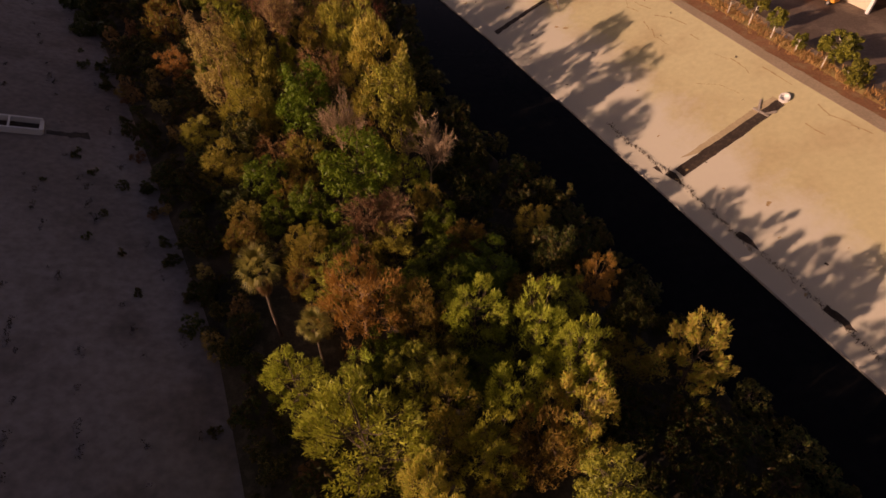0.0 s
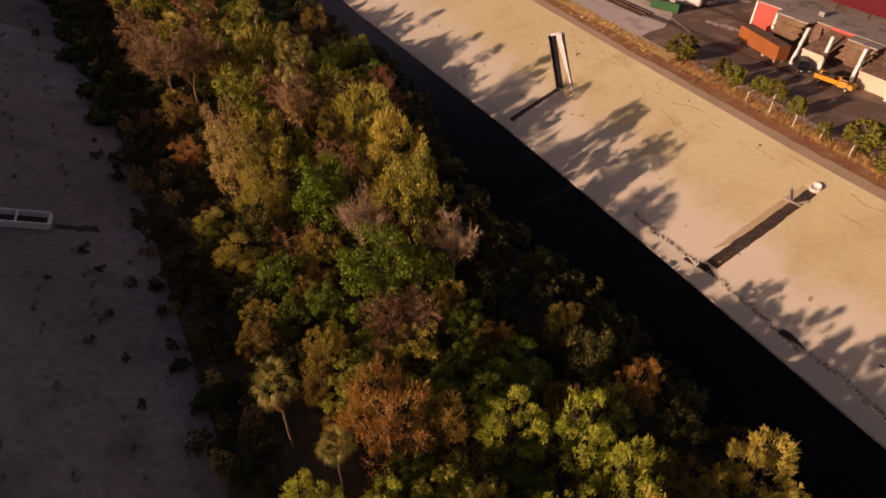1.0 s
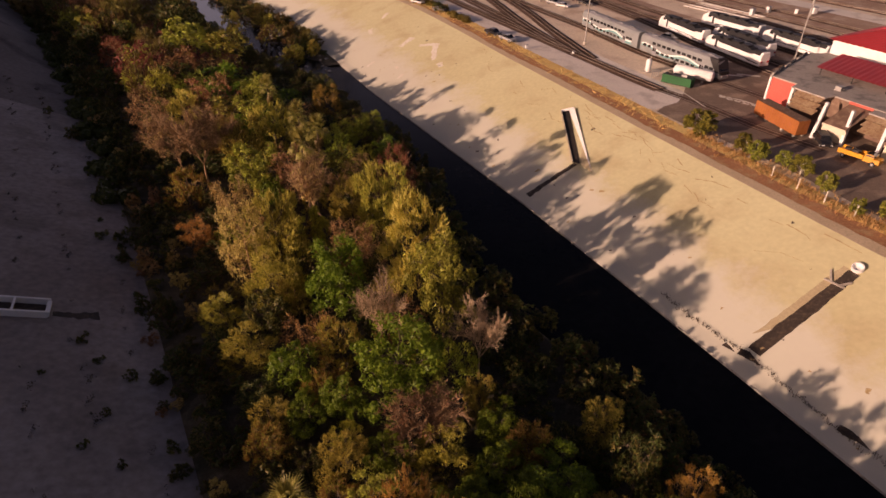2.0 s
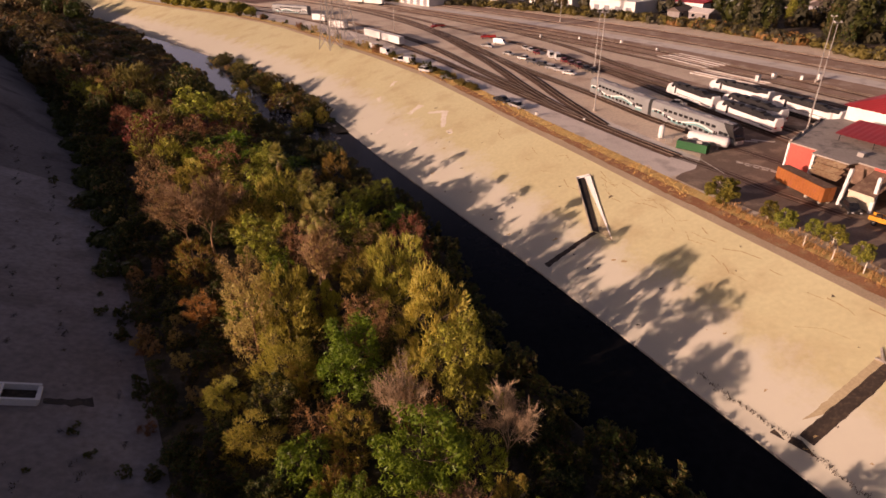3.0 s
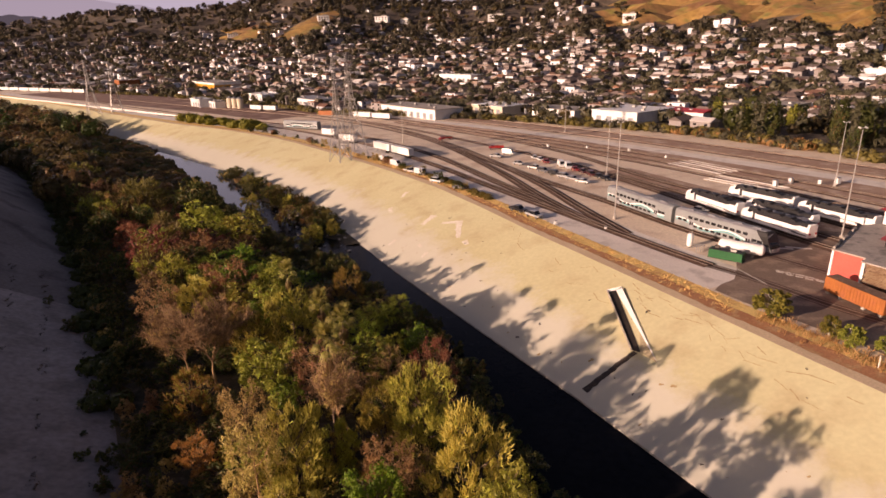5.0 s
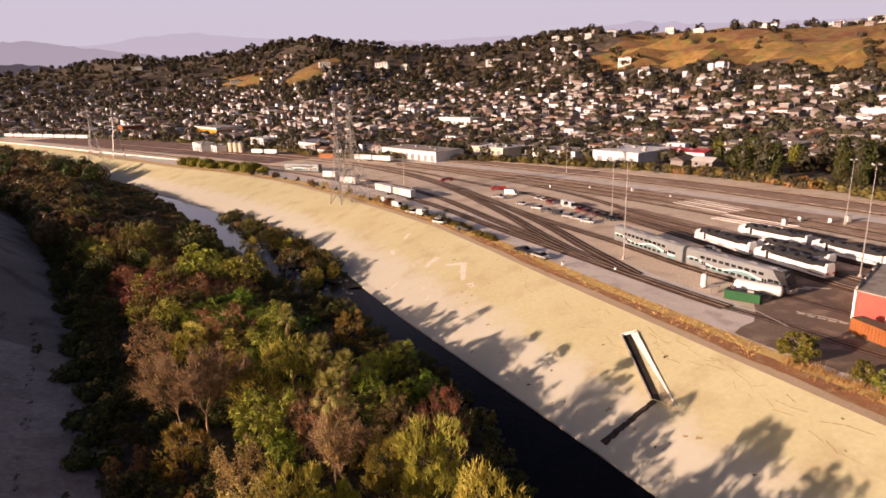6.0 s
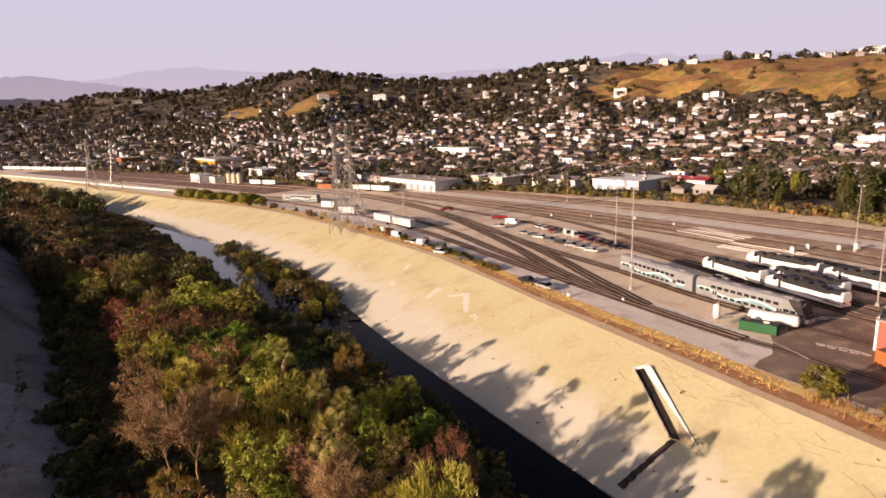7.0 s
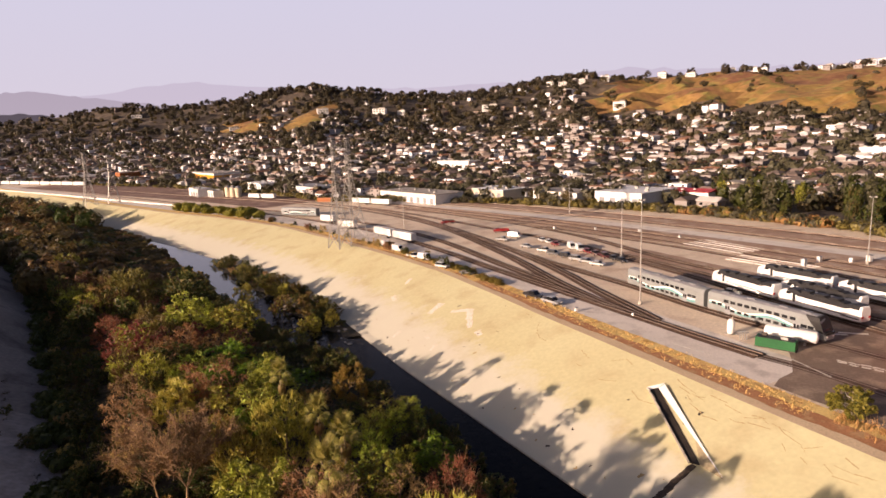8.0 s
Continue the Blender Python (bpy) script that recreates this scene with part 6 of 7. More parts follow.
M["street"] = surf("street_asphalt", (0.12, 0.105, 0.095), (0.09, 0.08, 0.072), 0.05, 1.0, 0.9, amount=0.2)
M["leaf_dusk"] = leafy("dusky_foliage", (0.085, 0.068, 0.028), (0.14, 0.10, 0.042), 0.2)
GU, GV = np.array((-0.42, 0.907)), np.array((0.907, 0.42))


def gable(b, w, d, h, rise, over=0.5, mat=0):
    x, y = w / 2 + over, d / 2 + over
    b.add([(-x, -y, h - 0.1), (x, -y, h - 0.1), (x, y, h - 0.1), (-x, y, h - 0.1), (0, -y, h + rise), (0, y, h + rise), (-x, -y, h + 0.1), (x, -y, h + 0.1), (x, y, h + 0.1), (-x, y, h + 0.1)],
          [(3, 2, 1, 0), (6, 4, 5, 9), (7, 8, 5, 4), (0, 1, 7, 4, 6), (2, 3, 9, 5, 8), (0, 6, 9, 3), (1, 2, 8, 7)], mat)


def hip(b, w, d, h, rise, over=0.5, mat=0):
    x, y, k = w / 2 + over, d / 2 + over, max(0.2, (d - w) / 2)
    b.add([(-x, -y, h), (x, -y, h), (x, y, h), (-x, y, h), (0, -k, h + rise), (0, k, h + rise)], [(3, 2, 1, 0), (0, 1, 4), (1, 2, 5, 4), (2, 3, 5), (3, 0, 4, 5)], mat)


def house(i, w, d, h, roof, label):
    t = thing("house", label, "house", group="houses beyond the yard")
    b = Build()
    b.box((0, 0, h / 2 - 1.0), (w, d, h + 2.0))
    if roof == "gable":
        b.add([(-w / 2, -d / 2, h), (w / 2, -d / 2, h), (0, -d / 2, h + 1.7), (-w / 2, d / 2, h), (w / 2, d / 2, h), (0, d / 2, h + 1.7)], [(0, 1, 2), (5, 4, 3)])
    part("wall", b, M["house_wall"], t)
    b = Build()
    if roof == "gable":
        gable(b, w, d, h, 1.9)
    elif roof == "hip":
        hip(b, w, d, h, 2.0)
    else:
        b.box((0, 0, h + 0.12), (w + 0.3, d + 0.3, 0.25)).box((w * 0.2, d * 0.1, h + 0.6), (1.4, 1.4, 0.8))
    part("roof", b, M["house_roof"], t)
    for s in (-1, 1):
        for y in (-d * 0.28, d * 0.28):
            for fl in range(1 if h < 5 else 2):
                b = Build()
                b.box((s * w / 2, y, 1.7 + fl * 2.8), (0.12, 1.6, 1.2))
                part("window", b, M["glass"], t)
    b = Build()
    b.box((-w * 0.1, -d / 2, 1.1), (1.1, 0.14, 2.1))
    part("door", b, M["tan_metal"], t)
    return t


HOUSES = [house(0, 7.5, 11, 3.2, "gable", "single-storey stucco house with a gabled roof"), house(1, 8, 10, 3.2, "hip", "single-storey stucco house with a hipped roof"), house(2, 9, 12, 5.6, "flat", "two-storey flat-roofed apartment block"),
          house(3, 7, 12, 3.2, "gable", "narrow bungalow with a gabled roof"), house(4, 10, 13, 3.8, "flat", "pale flat-roofed commercial building"), house(5, 8, 10, 5.4, "hip", "two-storey stucco house with a hipped roof")]


def warehouse(label, m, w, d, h, wall, roof):
    t = thing("warehouse", label, "warehouse", m)
    b = Build()
    b.box((0, 0, h / 2), (w, d, h))
    part("wall", b, M[wall], t)
    b = Build()
    gable(b, w, d, h, 1.4, 0.4) if roof == "red_metal" else b.box((0, 0, h + 0.15), (w + 0.6, d + 0.6, 0.3))
    part("roof", b, M[roof], t)
    for k in range(int(d // 7)):
        b = Build()
        b.box((-w / 2, -d / 2 + 4 + k * 7, 1.9), (0.14, 3.4, 3.6))
        part("door", b, M["roof_grey"], t)
    for k in range(4):
        b = Build()
        b.box((random.uniform(-w, w) * 0.3, -d * 0.36 + k * d * 0.24, h + 0.8), (1.6, 2.0, 1.0), bevel=0.1)
        part("roof_vent", b, M["steel"], t)
    return t


random.seed(21)
ANG = math.degrees(math.atan2(-GU[0], GU[1]))
SITES = []


def site(x, y, r):
    SITES.append((x, y, r))
    return x, y


for lab, x, y, w, d, h, wall, roof in (
        ("long white warehouse behind the tracks", 69, 412, 22, 62, 6.0, "white", "roof_felt"), ("white warehouse with a grey flat roof", 176, 330, 34, 30, 6.5, "white", "white"),
        ("white workshop with a red metal roof", 203, 318, 14, 26, 5.5, "white", "red_metal"), ("white warehouse beside the hedge", 150, 366, 20, 34, 5.0, "white", "roof_felt"),
        ("pale warehouse behind the hedge", 120, 402, 22, 30, 5.5, "cream", "white"), ("white depot with a grey roof", 2, 520, 20, 44, 6.0, "white", "roof_grey"),
        ("white depot beside the far tracks", -42, 596, 16, 34, 6.0, "white", "white"), ("yellow and white market hall", -105, 770, 30, 84, 9.0, "white", "roof_felt"),
        ("cream institute building among trees", 262, 330, 26, 40, 6.0, "cream", "roof_felt"), ("pale stucco apartment block", 420, 402, 16, 18, 7.0, "house_wall", "white"), ("white terrace on the slope", 150, 640, 14, 60, 7.0, "white", "white"),
        ("orange brick depot at the far bend", -235, 905, 24, 34, 10, "orange", "roof_felt"), ("white shed beside the far tracks", -90, 560, 10, 26, 6.5, "white", "white"), ("white shed near the silos", -76, 545, 8, 18, 5.0, "white", "roof_grey")):
    hall = warehouse(lab, pose(x, y, float(hill_height(x, y)), 0, 0, ANG), w, d, h, wall, roof)
    if "market" in lab:
        b = Build()
        b.box((0, 0, 4.6), (w + 0.5, d + 0.5, 4.6))
        part("base_band", b, M["amber"], hall, "bright yellow painted band")
    site(x, y, max(w, d) * 0.55)


def house_sites():
    rows = []
    for iv in range(-52, 86):
        for iu in range(-92, 182):
            v = iv * 13.6 + (5.0 if iv % 2 else 0.0)
            p = np.array((130.0, 300.0)) + GU * (iu * 11.6 + random.uniform(-2, 2)) + GV * (v + random.uniform(-1.5, 1.5))
            if iu % 11 == 0:
                continue
            x, y = p
            r, az = math.hypot(x, y - 20), math.degrees(math.atan2(x, y - 20))
            fe = float(far_edge(az))
            u = (r - fe - 120) / 880
            if not (-27 < az < 54) or r < fe + 34 or u > 0.98:
                continue
            if az > 36 and r < fe + 75:
                continue
            if land_kind(x, y, r, az) == 6:
                continue
            keep = 0.95 if u < 0.35 else max(0.06, 0.95 - (u - 0.35) * 2.1)
            if az < -8:
                keep *= 0.8
            if random.random() > keep or any((x - a) ** 2 + (y - b) ** 2 < q * q for a, b, q in SITES):
                continue
            rows.append((r, x, y))
    for az in (33, 35, 38.8, 39.8, 44.6, 45.6, 46.6, 47.9, 25, 26.2, 27.6, 29.2, 18, 8, 9.5, 4, 13.6, -13.5, 20.5):
        r = float(far_edge(az)) + 120 + 880 * random.uniform(0.9, 0.985)
        rows.append((r, r * math.sin(radians(az)), 20 + r * math.cos(radians(az))))
    rows.sort()
    return rows


def ridge_house(az, u, w, h):
    """A large white house that stands out on the ridge."""
    r = float(far_edge(az)) + 120 + 880 * u
    x, y = r * math.sin(radians(az)), 20 + r * math.cos(radians(az))
    t = thing("ridge_house", "large white flat-roofed house on the ridge", "house", pose(x, y, float(hill_height(x, y)), 0, 0, -az + random.uniform(-25, 25)), "houses on the ridge")
    b = Build()
    b.box((0, 0, h / 2 - 2), (w, w * 0.6, h + 4))
    part("wall", b, M["white"], t)
    b = Build()
    b.box((0, 0, h + 0.2), (w + 0.8, w * 0.6 + 0.8, 0.4)).box((w * 0.2, 0, h + 1.2), (w * 0.4, w * 0.4, 1.8))
    part("roof", b, M["roof_felt"], t)
    for k in range(4):
        for z in (1.8, 4.8):
            if z < h:
                b = Build()
                b.box((-w * 0.36 + k * w * 0.24, -w * 0.3, z), (w * 0.12, 0.2, 1.4))
                part("window", b, M["glass"], t)
    SITES.append((x, y, w * 0.7))


for az, u, w, h in ((32.4, 0.94, 15, 9), (34.7, 0.95, 17, 8), (37.8, 0.97, 14, 8), (39.5, 0.96, 11, 10), (40.3, 0.96, 11, 10), (44.6, 0.97, 22, 6), (45.8, 0.97, 18, 8), (47.1, 0.98, 24, 8), (48.3, 0.97, 20, 10), (23.9, 0.90, 16, 7), (25.6, 0.88, 12, 9), (27.6, 0.88, 14, 10),
                   (22.8, 0.92, 14, 8), (17.2, 0.70, 26, 8), (-6.0, 0.62, 18, 6), (1.8, 0.70, 20, 8), (7.0, 0.74, 24, 7), (9.0, 0.76, 14, 9), (-13.6, 0.86, 22, 5), (19.0, 0.86, 12, 8), (28.8, 0.60, 18, 9)):
    ridge_house(az, u, w, h)
ALL_SITES = house_sites()
for r, x, y in ALL_SITES[:290]:
    copy_thing(random.choice(HOUSES), pose(x, y, float(hill_height(x, y)), 0, 0, ANG + random.choice((0, 90, 180, 270)) + random.uniform(-3, 3)))
for proto in HOUSES:
    for o in (*proto.children_recursive, proto):
        bpy.data.objects.remove(o)
b = Build()
for r, x, y in ALL_SITES[290:]:
    z = float(hill_height(x, y))
    a = radians(ANG + random.choice((0, 90)) + random.uniform(-8, 8))
    w, d, h = random.uniform(5.5, 8.5), random.uniform(7.5, 13), random.choice((3.2, 3.2, 3.5, 5.8, 6.2))
    one = Build()
    one.box((0, 0, h / 2 - 1.5), (w, d, h + 3.0))
    rr = Build()
    k = random.random()
    (gable(rr, w, d, h, 1.8) if k < 0.45 else hip(rr, w, d, h, 1.9) if k < 0.75 else rr.box((0, 0, h + 0.15), (w + 0.3, d + 0.3, 0.3)))
    win = Build()
    for s in (-1, 1):
        for yy in (-d * 0.25, d * 0.25):
            win.box((s * w / 2, yy, h * 0.55), (0.15, 1.6, 1.2))
    ca, sa = math.cos(a), math.sin(a)
    for src, mat in ((one, 0), (rr, 1), (win, 2)):
        v = np.vstack(src.v)
        v = np.column_stack([v[:, 0] * ca - v[:, 1] * sa + x, v[:, 0] * sa + v[:, 1] * ca + y, v[:, 2] + z])
        b.add(v, src.f, mat)
tagged(part("hillside_houses", b, [M["many_walls"], M["many_roofs"], M["glass"]]), "dense pale houses climbing the far hillside", "houses", kind="stuff")

# streets between the rows
b = Build()
for iu in range(-66, 150, 11):
    base = np.array((130.0, 300.0)) + GU * (iu * 11.6)
    pts = []
    for v in np.arange(-700, 620, 20.0):
        p = base + GV * v
        r, az = math.hypot(p[0], p[1] - 20), math.degrees(math.atan2(p[0], p[1] - 20))
        if -27 < az < 54 and float(far_edge(az)) + 30 < r < float(far_edge(az)) + 640:
            pts.append((p[0], p[1], float(hill_height(p[0], p[1])) + 0.25))
    if len(pts) > 2:
        q = np.array(pts)
        off = np.array((*GU, 0)) * 4.5
        b.grid(np.stack([q - off, q + off], axis=1))
tagged(part("road", b, M["street"]), "dark asphalt streets between houses", "road", kind="structure")


def far_trees(name, label, spots, mat, size, seed, n=60, category="trees"):
    """Many rounded far trees: trunks and leafy clumps, one object."""
    rng = np.random.default_rng(seed)
    quads = []
    for x, y, z, r, h in spots:
        off = rng.normal(0, 1, (n, 3))
        off /= np.linalg.norm(off, axis=1)[:, None]
        lump = 1 + 0.3 * np.sin(off[:, 0] * 5 + x) * np.cos(off[:, 1] * 4 + y)
        c = np.column_stack([x + off[:, 0] * r * lump, y + off[:, 1] * r * lump, z + h * 0.6 + off[:, 2] * h * 0.42 * lump])
        nrm = off + rng.normal(0, 0.3, (n, 3))
        nrm /= np.linalg.norm(nrm, axis=1)[:, None]
        u = np.cross(nrm, rng.normal(0, 1, (n, 3)))
        u /= np.linalg.norm(u, axis=1)[:, None]
        w = np.cross(nrm, u)
        s = size * r * rng.uniform(0.6, 1.3, (n, 1))
        quads.append(np.stack([c - u * s * 0.6 - w * s * 0.5, c - u * s * 0.6 + w * s * 0.5, c + u * s * 0.8], axis=1))
    b = Build()
    b.quads(np.concatenate(quads))
    return tagged(part(name, b, M[mat]), label, category, kind="stuff")


def tree_spots(n, lo, hi, keep, size):
    out = []
    for _ in range(n):
        az = random.uniform(-27, 54)
        u = random.uniform(lo, hi)
        r = float(far_edge(az)) + 120 + 880 * u
        x, y = r * math.sin(radians(az)), 20 + r * math.cos(radians(az))
        grass = land_kind(x, y, r, az) == 6
        if random.random() < keep(az, u, grass, noise.noise(Vector((x * 0.012, y * 0.012, 7.0)))):
            k = random.uniform(*size)
            out.append((x, y, float(hill_height(x, y)) - 0.5, k, k * random.uniform(1.3, 2.3)))
    return out


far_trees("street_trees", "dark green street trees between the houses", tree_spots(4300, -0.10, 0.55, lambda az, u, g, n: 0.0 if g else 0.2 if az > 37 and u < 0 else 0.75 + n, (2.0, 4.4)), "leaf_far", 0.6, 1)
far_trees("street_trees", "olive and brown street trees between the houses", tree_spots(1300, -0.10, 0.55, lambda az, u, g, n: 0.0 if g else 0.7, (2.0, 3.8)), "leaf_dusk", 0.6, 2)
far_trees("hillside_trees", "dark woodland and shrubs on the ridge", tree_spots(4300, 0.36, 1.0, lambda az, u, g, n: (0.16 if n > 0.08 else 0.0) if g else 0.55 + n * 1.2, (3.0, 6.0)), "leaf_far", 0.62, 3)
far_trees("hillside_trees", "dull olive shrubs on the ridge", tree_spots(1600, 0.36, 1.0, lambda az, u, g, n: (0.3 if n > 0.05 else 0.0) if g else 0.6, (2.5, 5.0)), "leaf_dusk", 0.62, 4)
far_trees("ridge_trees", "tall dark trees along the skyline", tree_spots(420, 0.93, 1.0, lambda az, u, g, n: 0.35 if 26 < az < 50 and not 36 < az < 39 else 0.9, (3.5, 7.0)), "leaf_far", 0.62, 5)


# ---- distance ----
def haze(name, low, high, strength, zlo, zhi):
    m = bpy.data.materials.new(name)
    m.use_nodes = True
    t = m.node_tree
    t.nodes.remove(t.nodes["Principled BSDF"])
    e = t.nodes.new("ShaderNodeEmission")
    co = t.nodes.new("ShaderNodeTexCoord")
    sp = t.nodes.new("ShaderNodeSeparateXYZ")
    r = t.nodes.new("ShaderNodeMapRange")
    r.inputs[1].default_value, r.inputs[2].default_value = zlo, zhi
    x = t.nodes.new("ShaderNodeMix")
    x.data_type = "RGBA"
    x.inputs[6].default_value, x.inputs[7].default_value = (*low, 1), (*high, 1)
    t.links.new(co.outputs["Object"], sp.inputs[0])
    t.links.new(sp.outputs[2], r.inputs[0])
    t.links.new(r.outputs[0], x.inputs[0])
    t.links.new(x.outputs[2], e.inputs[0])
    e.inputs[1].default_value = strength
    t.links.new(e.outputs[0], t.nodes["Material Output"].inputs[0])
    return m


# Backdrop ridges glow by themselves; distance haze is painted as their colour.
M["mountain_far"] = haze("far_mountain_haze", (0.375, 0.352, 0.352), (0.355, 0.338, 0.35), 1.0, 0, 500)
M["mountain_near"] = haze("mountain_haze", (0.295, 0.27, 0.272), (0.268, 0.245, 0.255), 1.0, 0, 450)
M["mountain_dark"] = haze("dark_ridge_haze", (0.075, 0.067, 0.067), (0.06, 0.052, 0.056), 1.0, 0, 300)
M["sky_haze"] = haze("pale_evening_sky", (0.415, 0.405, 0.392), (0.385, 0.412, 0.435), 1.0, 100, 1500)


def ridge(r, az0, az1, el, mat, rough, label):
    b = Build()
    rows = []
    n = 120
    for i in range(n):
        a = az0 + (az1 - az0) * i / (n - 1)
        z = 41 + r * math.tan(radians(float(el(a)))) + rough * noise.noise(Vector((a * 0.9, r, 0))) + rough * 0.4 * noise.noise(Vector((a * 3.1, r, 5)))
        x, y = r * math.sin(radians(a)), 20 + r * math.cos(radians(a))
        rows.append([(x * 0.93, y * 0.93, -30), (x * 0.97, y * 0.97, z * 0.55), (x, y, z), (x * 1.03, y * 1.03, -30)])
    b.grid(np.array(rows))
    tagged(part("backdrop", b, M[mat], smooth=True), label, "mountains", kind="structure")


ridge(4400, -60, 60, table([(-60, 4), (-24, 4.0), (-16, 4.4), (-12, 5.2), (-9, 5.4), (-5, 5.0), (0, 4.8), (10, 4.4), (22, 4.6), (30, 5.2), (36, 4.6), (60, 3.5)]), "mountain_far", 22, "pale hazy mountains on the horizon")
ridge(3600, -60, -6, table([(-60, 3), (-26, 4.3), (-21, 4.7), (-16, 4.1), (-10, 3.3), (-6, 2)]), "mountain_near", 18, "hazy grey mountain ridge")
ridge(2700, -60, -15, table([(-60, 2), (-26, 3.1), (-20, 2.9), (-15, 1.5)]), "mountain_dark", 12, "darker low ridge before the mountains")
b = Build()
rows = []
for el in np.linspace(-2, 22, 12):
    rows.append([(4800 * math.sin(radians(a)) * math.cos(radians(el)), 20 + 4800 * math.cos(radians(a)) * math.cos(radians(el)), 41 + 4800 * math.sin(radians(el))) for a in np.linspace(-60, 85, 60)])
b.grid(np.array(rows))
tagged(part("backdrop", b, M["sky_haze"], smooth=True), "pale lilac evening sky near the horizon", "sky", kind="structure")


# ---- the planted bar ----
# kind, place, reach of the crown and height
HERO = [
    ("yellow", 35.2, 17.2, 3.4, 11.8), ("amber", 30.4, 29.6, 2.3, 8.2), ("dusk", 26.6, 33.4, 3.0, 9.6), ("dusk", 31.5, 24.0, 2.6, 8.0), ("pale", 15.8, 52.0, 3.2, 12.0), ("dark", 5.8, 50.2, 5.2, 13.5), ("dark", 0.9, 67.6, 4.2, 13.6), ("pale", 4.7, 57.8, 2.7, 13.6),
    ("bare", 7.3, 45.2, 4.6, 7.8), ("amber", 4.3, 30.4, 4.4, 12.2), ("palm", -5.1, 32.2, 2.2, 12.4), ("olive", -11.0, 60.2, 3.8, 6.2), ("lgreen", 2.8, 15.6, 6.0, 12.4), ("yellow", 7.2, 9.9, 2.9, 12.5),
    ("lgreen", 15.5, 26.6, 3.6, 11.0), ("olive", 26.2, 40.6, 2.8, 6.0), ("lgreen", 21.2, 23.7, 3.6, 12.6), ("olive", 9.3, 28.4, 3.3, 9.8), ("lgreen", 23.2, 18.6, 3.6, 13.5), ("yellow", 21.2, 13.0, 3.6, 13.0),
    ("lgreen", -3.0, 23.0, 3.5, 9.4), ("yellow", 11.2, 19.6, 2.9, 10.0), ("yellow", 11.6, 68.6, 4.8, 18.6), ("green", 13.2, 59.8, 4.4, 17.4), ("olive", -7.5, 79.6, 4.6, 14.8), ("lgreen", -0.6, 45.0, 2.0, 4.6),
    ("olive", 8.8, 82.4, 4.8, 15.6), ("palm", -2.6, 92.2, 2.3, 16.2), ("rust", 12.2, 93.2, 3.6, 13.6), ("brown", -11.8, 78.0, 4.0, 15.6), ("amber", -20.2, 88.0, 3.4, 6.6), ("olive", -7.6, 71.2, 4.0, 10.0),
    ("olive", -5.4, 69.6, 3.0, 6.4), ("olive", -15.2, 68.4, 3.2, 5.0), ("bare", -20.8, 109.0, 5.6, 15.2), ("bare", -25.2, 111.4, 4.2, 14.4), ("rust", -22.4, 142.0, 5.6, 12.6), ("green", -12.6, 143.0, 4.8, 11.6),
    ("bare", -0.4, 90.6, 4.4, 13.4), ("brown", 6.5, 101.6, 3.8, 8.0), ("olive", 2.6, 139.4, 3.2, 8.6), ("lgreen", 13.4, 12.4, 3.0, 10.6), ("olive", 17.6, 11.6, 3.2, 10.6),
    ("palm", -0.6, 27.2, 1.8, 8.6), ("lgreen", 2.7, 21.8, 2.6, 9.4), ("lgreen", 17.2, 17.2, 3.0, 10.4), ("olive", -8.6, 45.0, 2.6, 5.6), ("green", 7.9, 21.5, 2.8, 10.0), ("dark", 14.1, 36.3, 3.0, 6.4),
    ("brown", -14.4, 91.8, 4.4, 11.5), ("olive", -8.4, 120.0, 5.4, 13.0), ("palm", -9.2, 130.6, 2.0, 12.6), ("palm", -3.2, 113.9, 2.0, 12.6), ("palm", 0.1, 106.2, 2.4, 12.6),
    ("rust", -44.5, 171.6, 6.0, 12.6), ("dusk", -42.3, 225.1, 6.5, 13.6), ("green", -34.9, 193.9, 6.2, 12.8), ("olive", -92.2, 278.7, 7.0, 13.0), ("olive", -61.6, 239.0, 6.5, 13.0),
    ("shrub", -61.4, 191.0, 3.6, 4.2), ("shrub", -45.8, 144.0, 3.0, 4.2), ("shrub", -39.0, 118.0, 2.6, 4.0), ("green", 3.9, 104.9, 4.2, 9.0), ("yellow", -25.0, 228, 3.6, 8.0), ("olive", -12.1, 209.1, 4.0, 7.5),
    ("green", -5.5, 184.9, 3.6, 7.0), ("green", -12.1, 103.0, 4.6, 12.4), ("olive", -23.3, 101.5, 4.0, 9.0), ("brown", -34.8, 136.2, 5.0, 10.5), ("green", -22.5, 187.7, 5.4, 11.5), ("lgreen", -3.4, 82.2, 3.6, 10.6),
    ("yellow", -28.7, 139.9, 4.4, 10.0), ("green", -12.8, 131.4, 4.0, 11.0), ("dusk", -29.5, 122.0, 3.6, 5.0), ("olive", -19.0, 124.0, 4.0, 9.0),
    ("brown", 3.4, 74.6, 3.8, 12.0), ("olive", 4.2, 87.0, 3.6, 11.5), ("brown", -4.6, 100.8, 3.8, 12.0), ("olive", -14.0, 114.4, 4.2, 12.4),
]
random.seed(4)
taken = []
for kind, x, y, r, tall in HERO:
    put(KINDS if y < 96 or kind not in FAR else MID if y < 160 else FAR, kind, x, y, r, random.uniform(0, 360), tall)
    taken.append((x, y, 4.0 if kind == "palm" else r * 0.8 if kind in ("bare", "brown", "pale") else r))
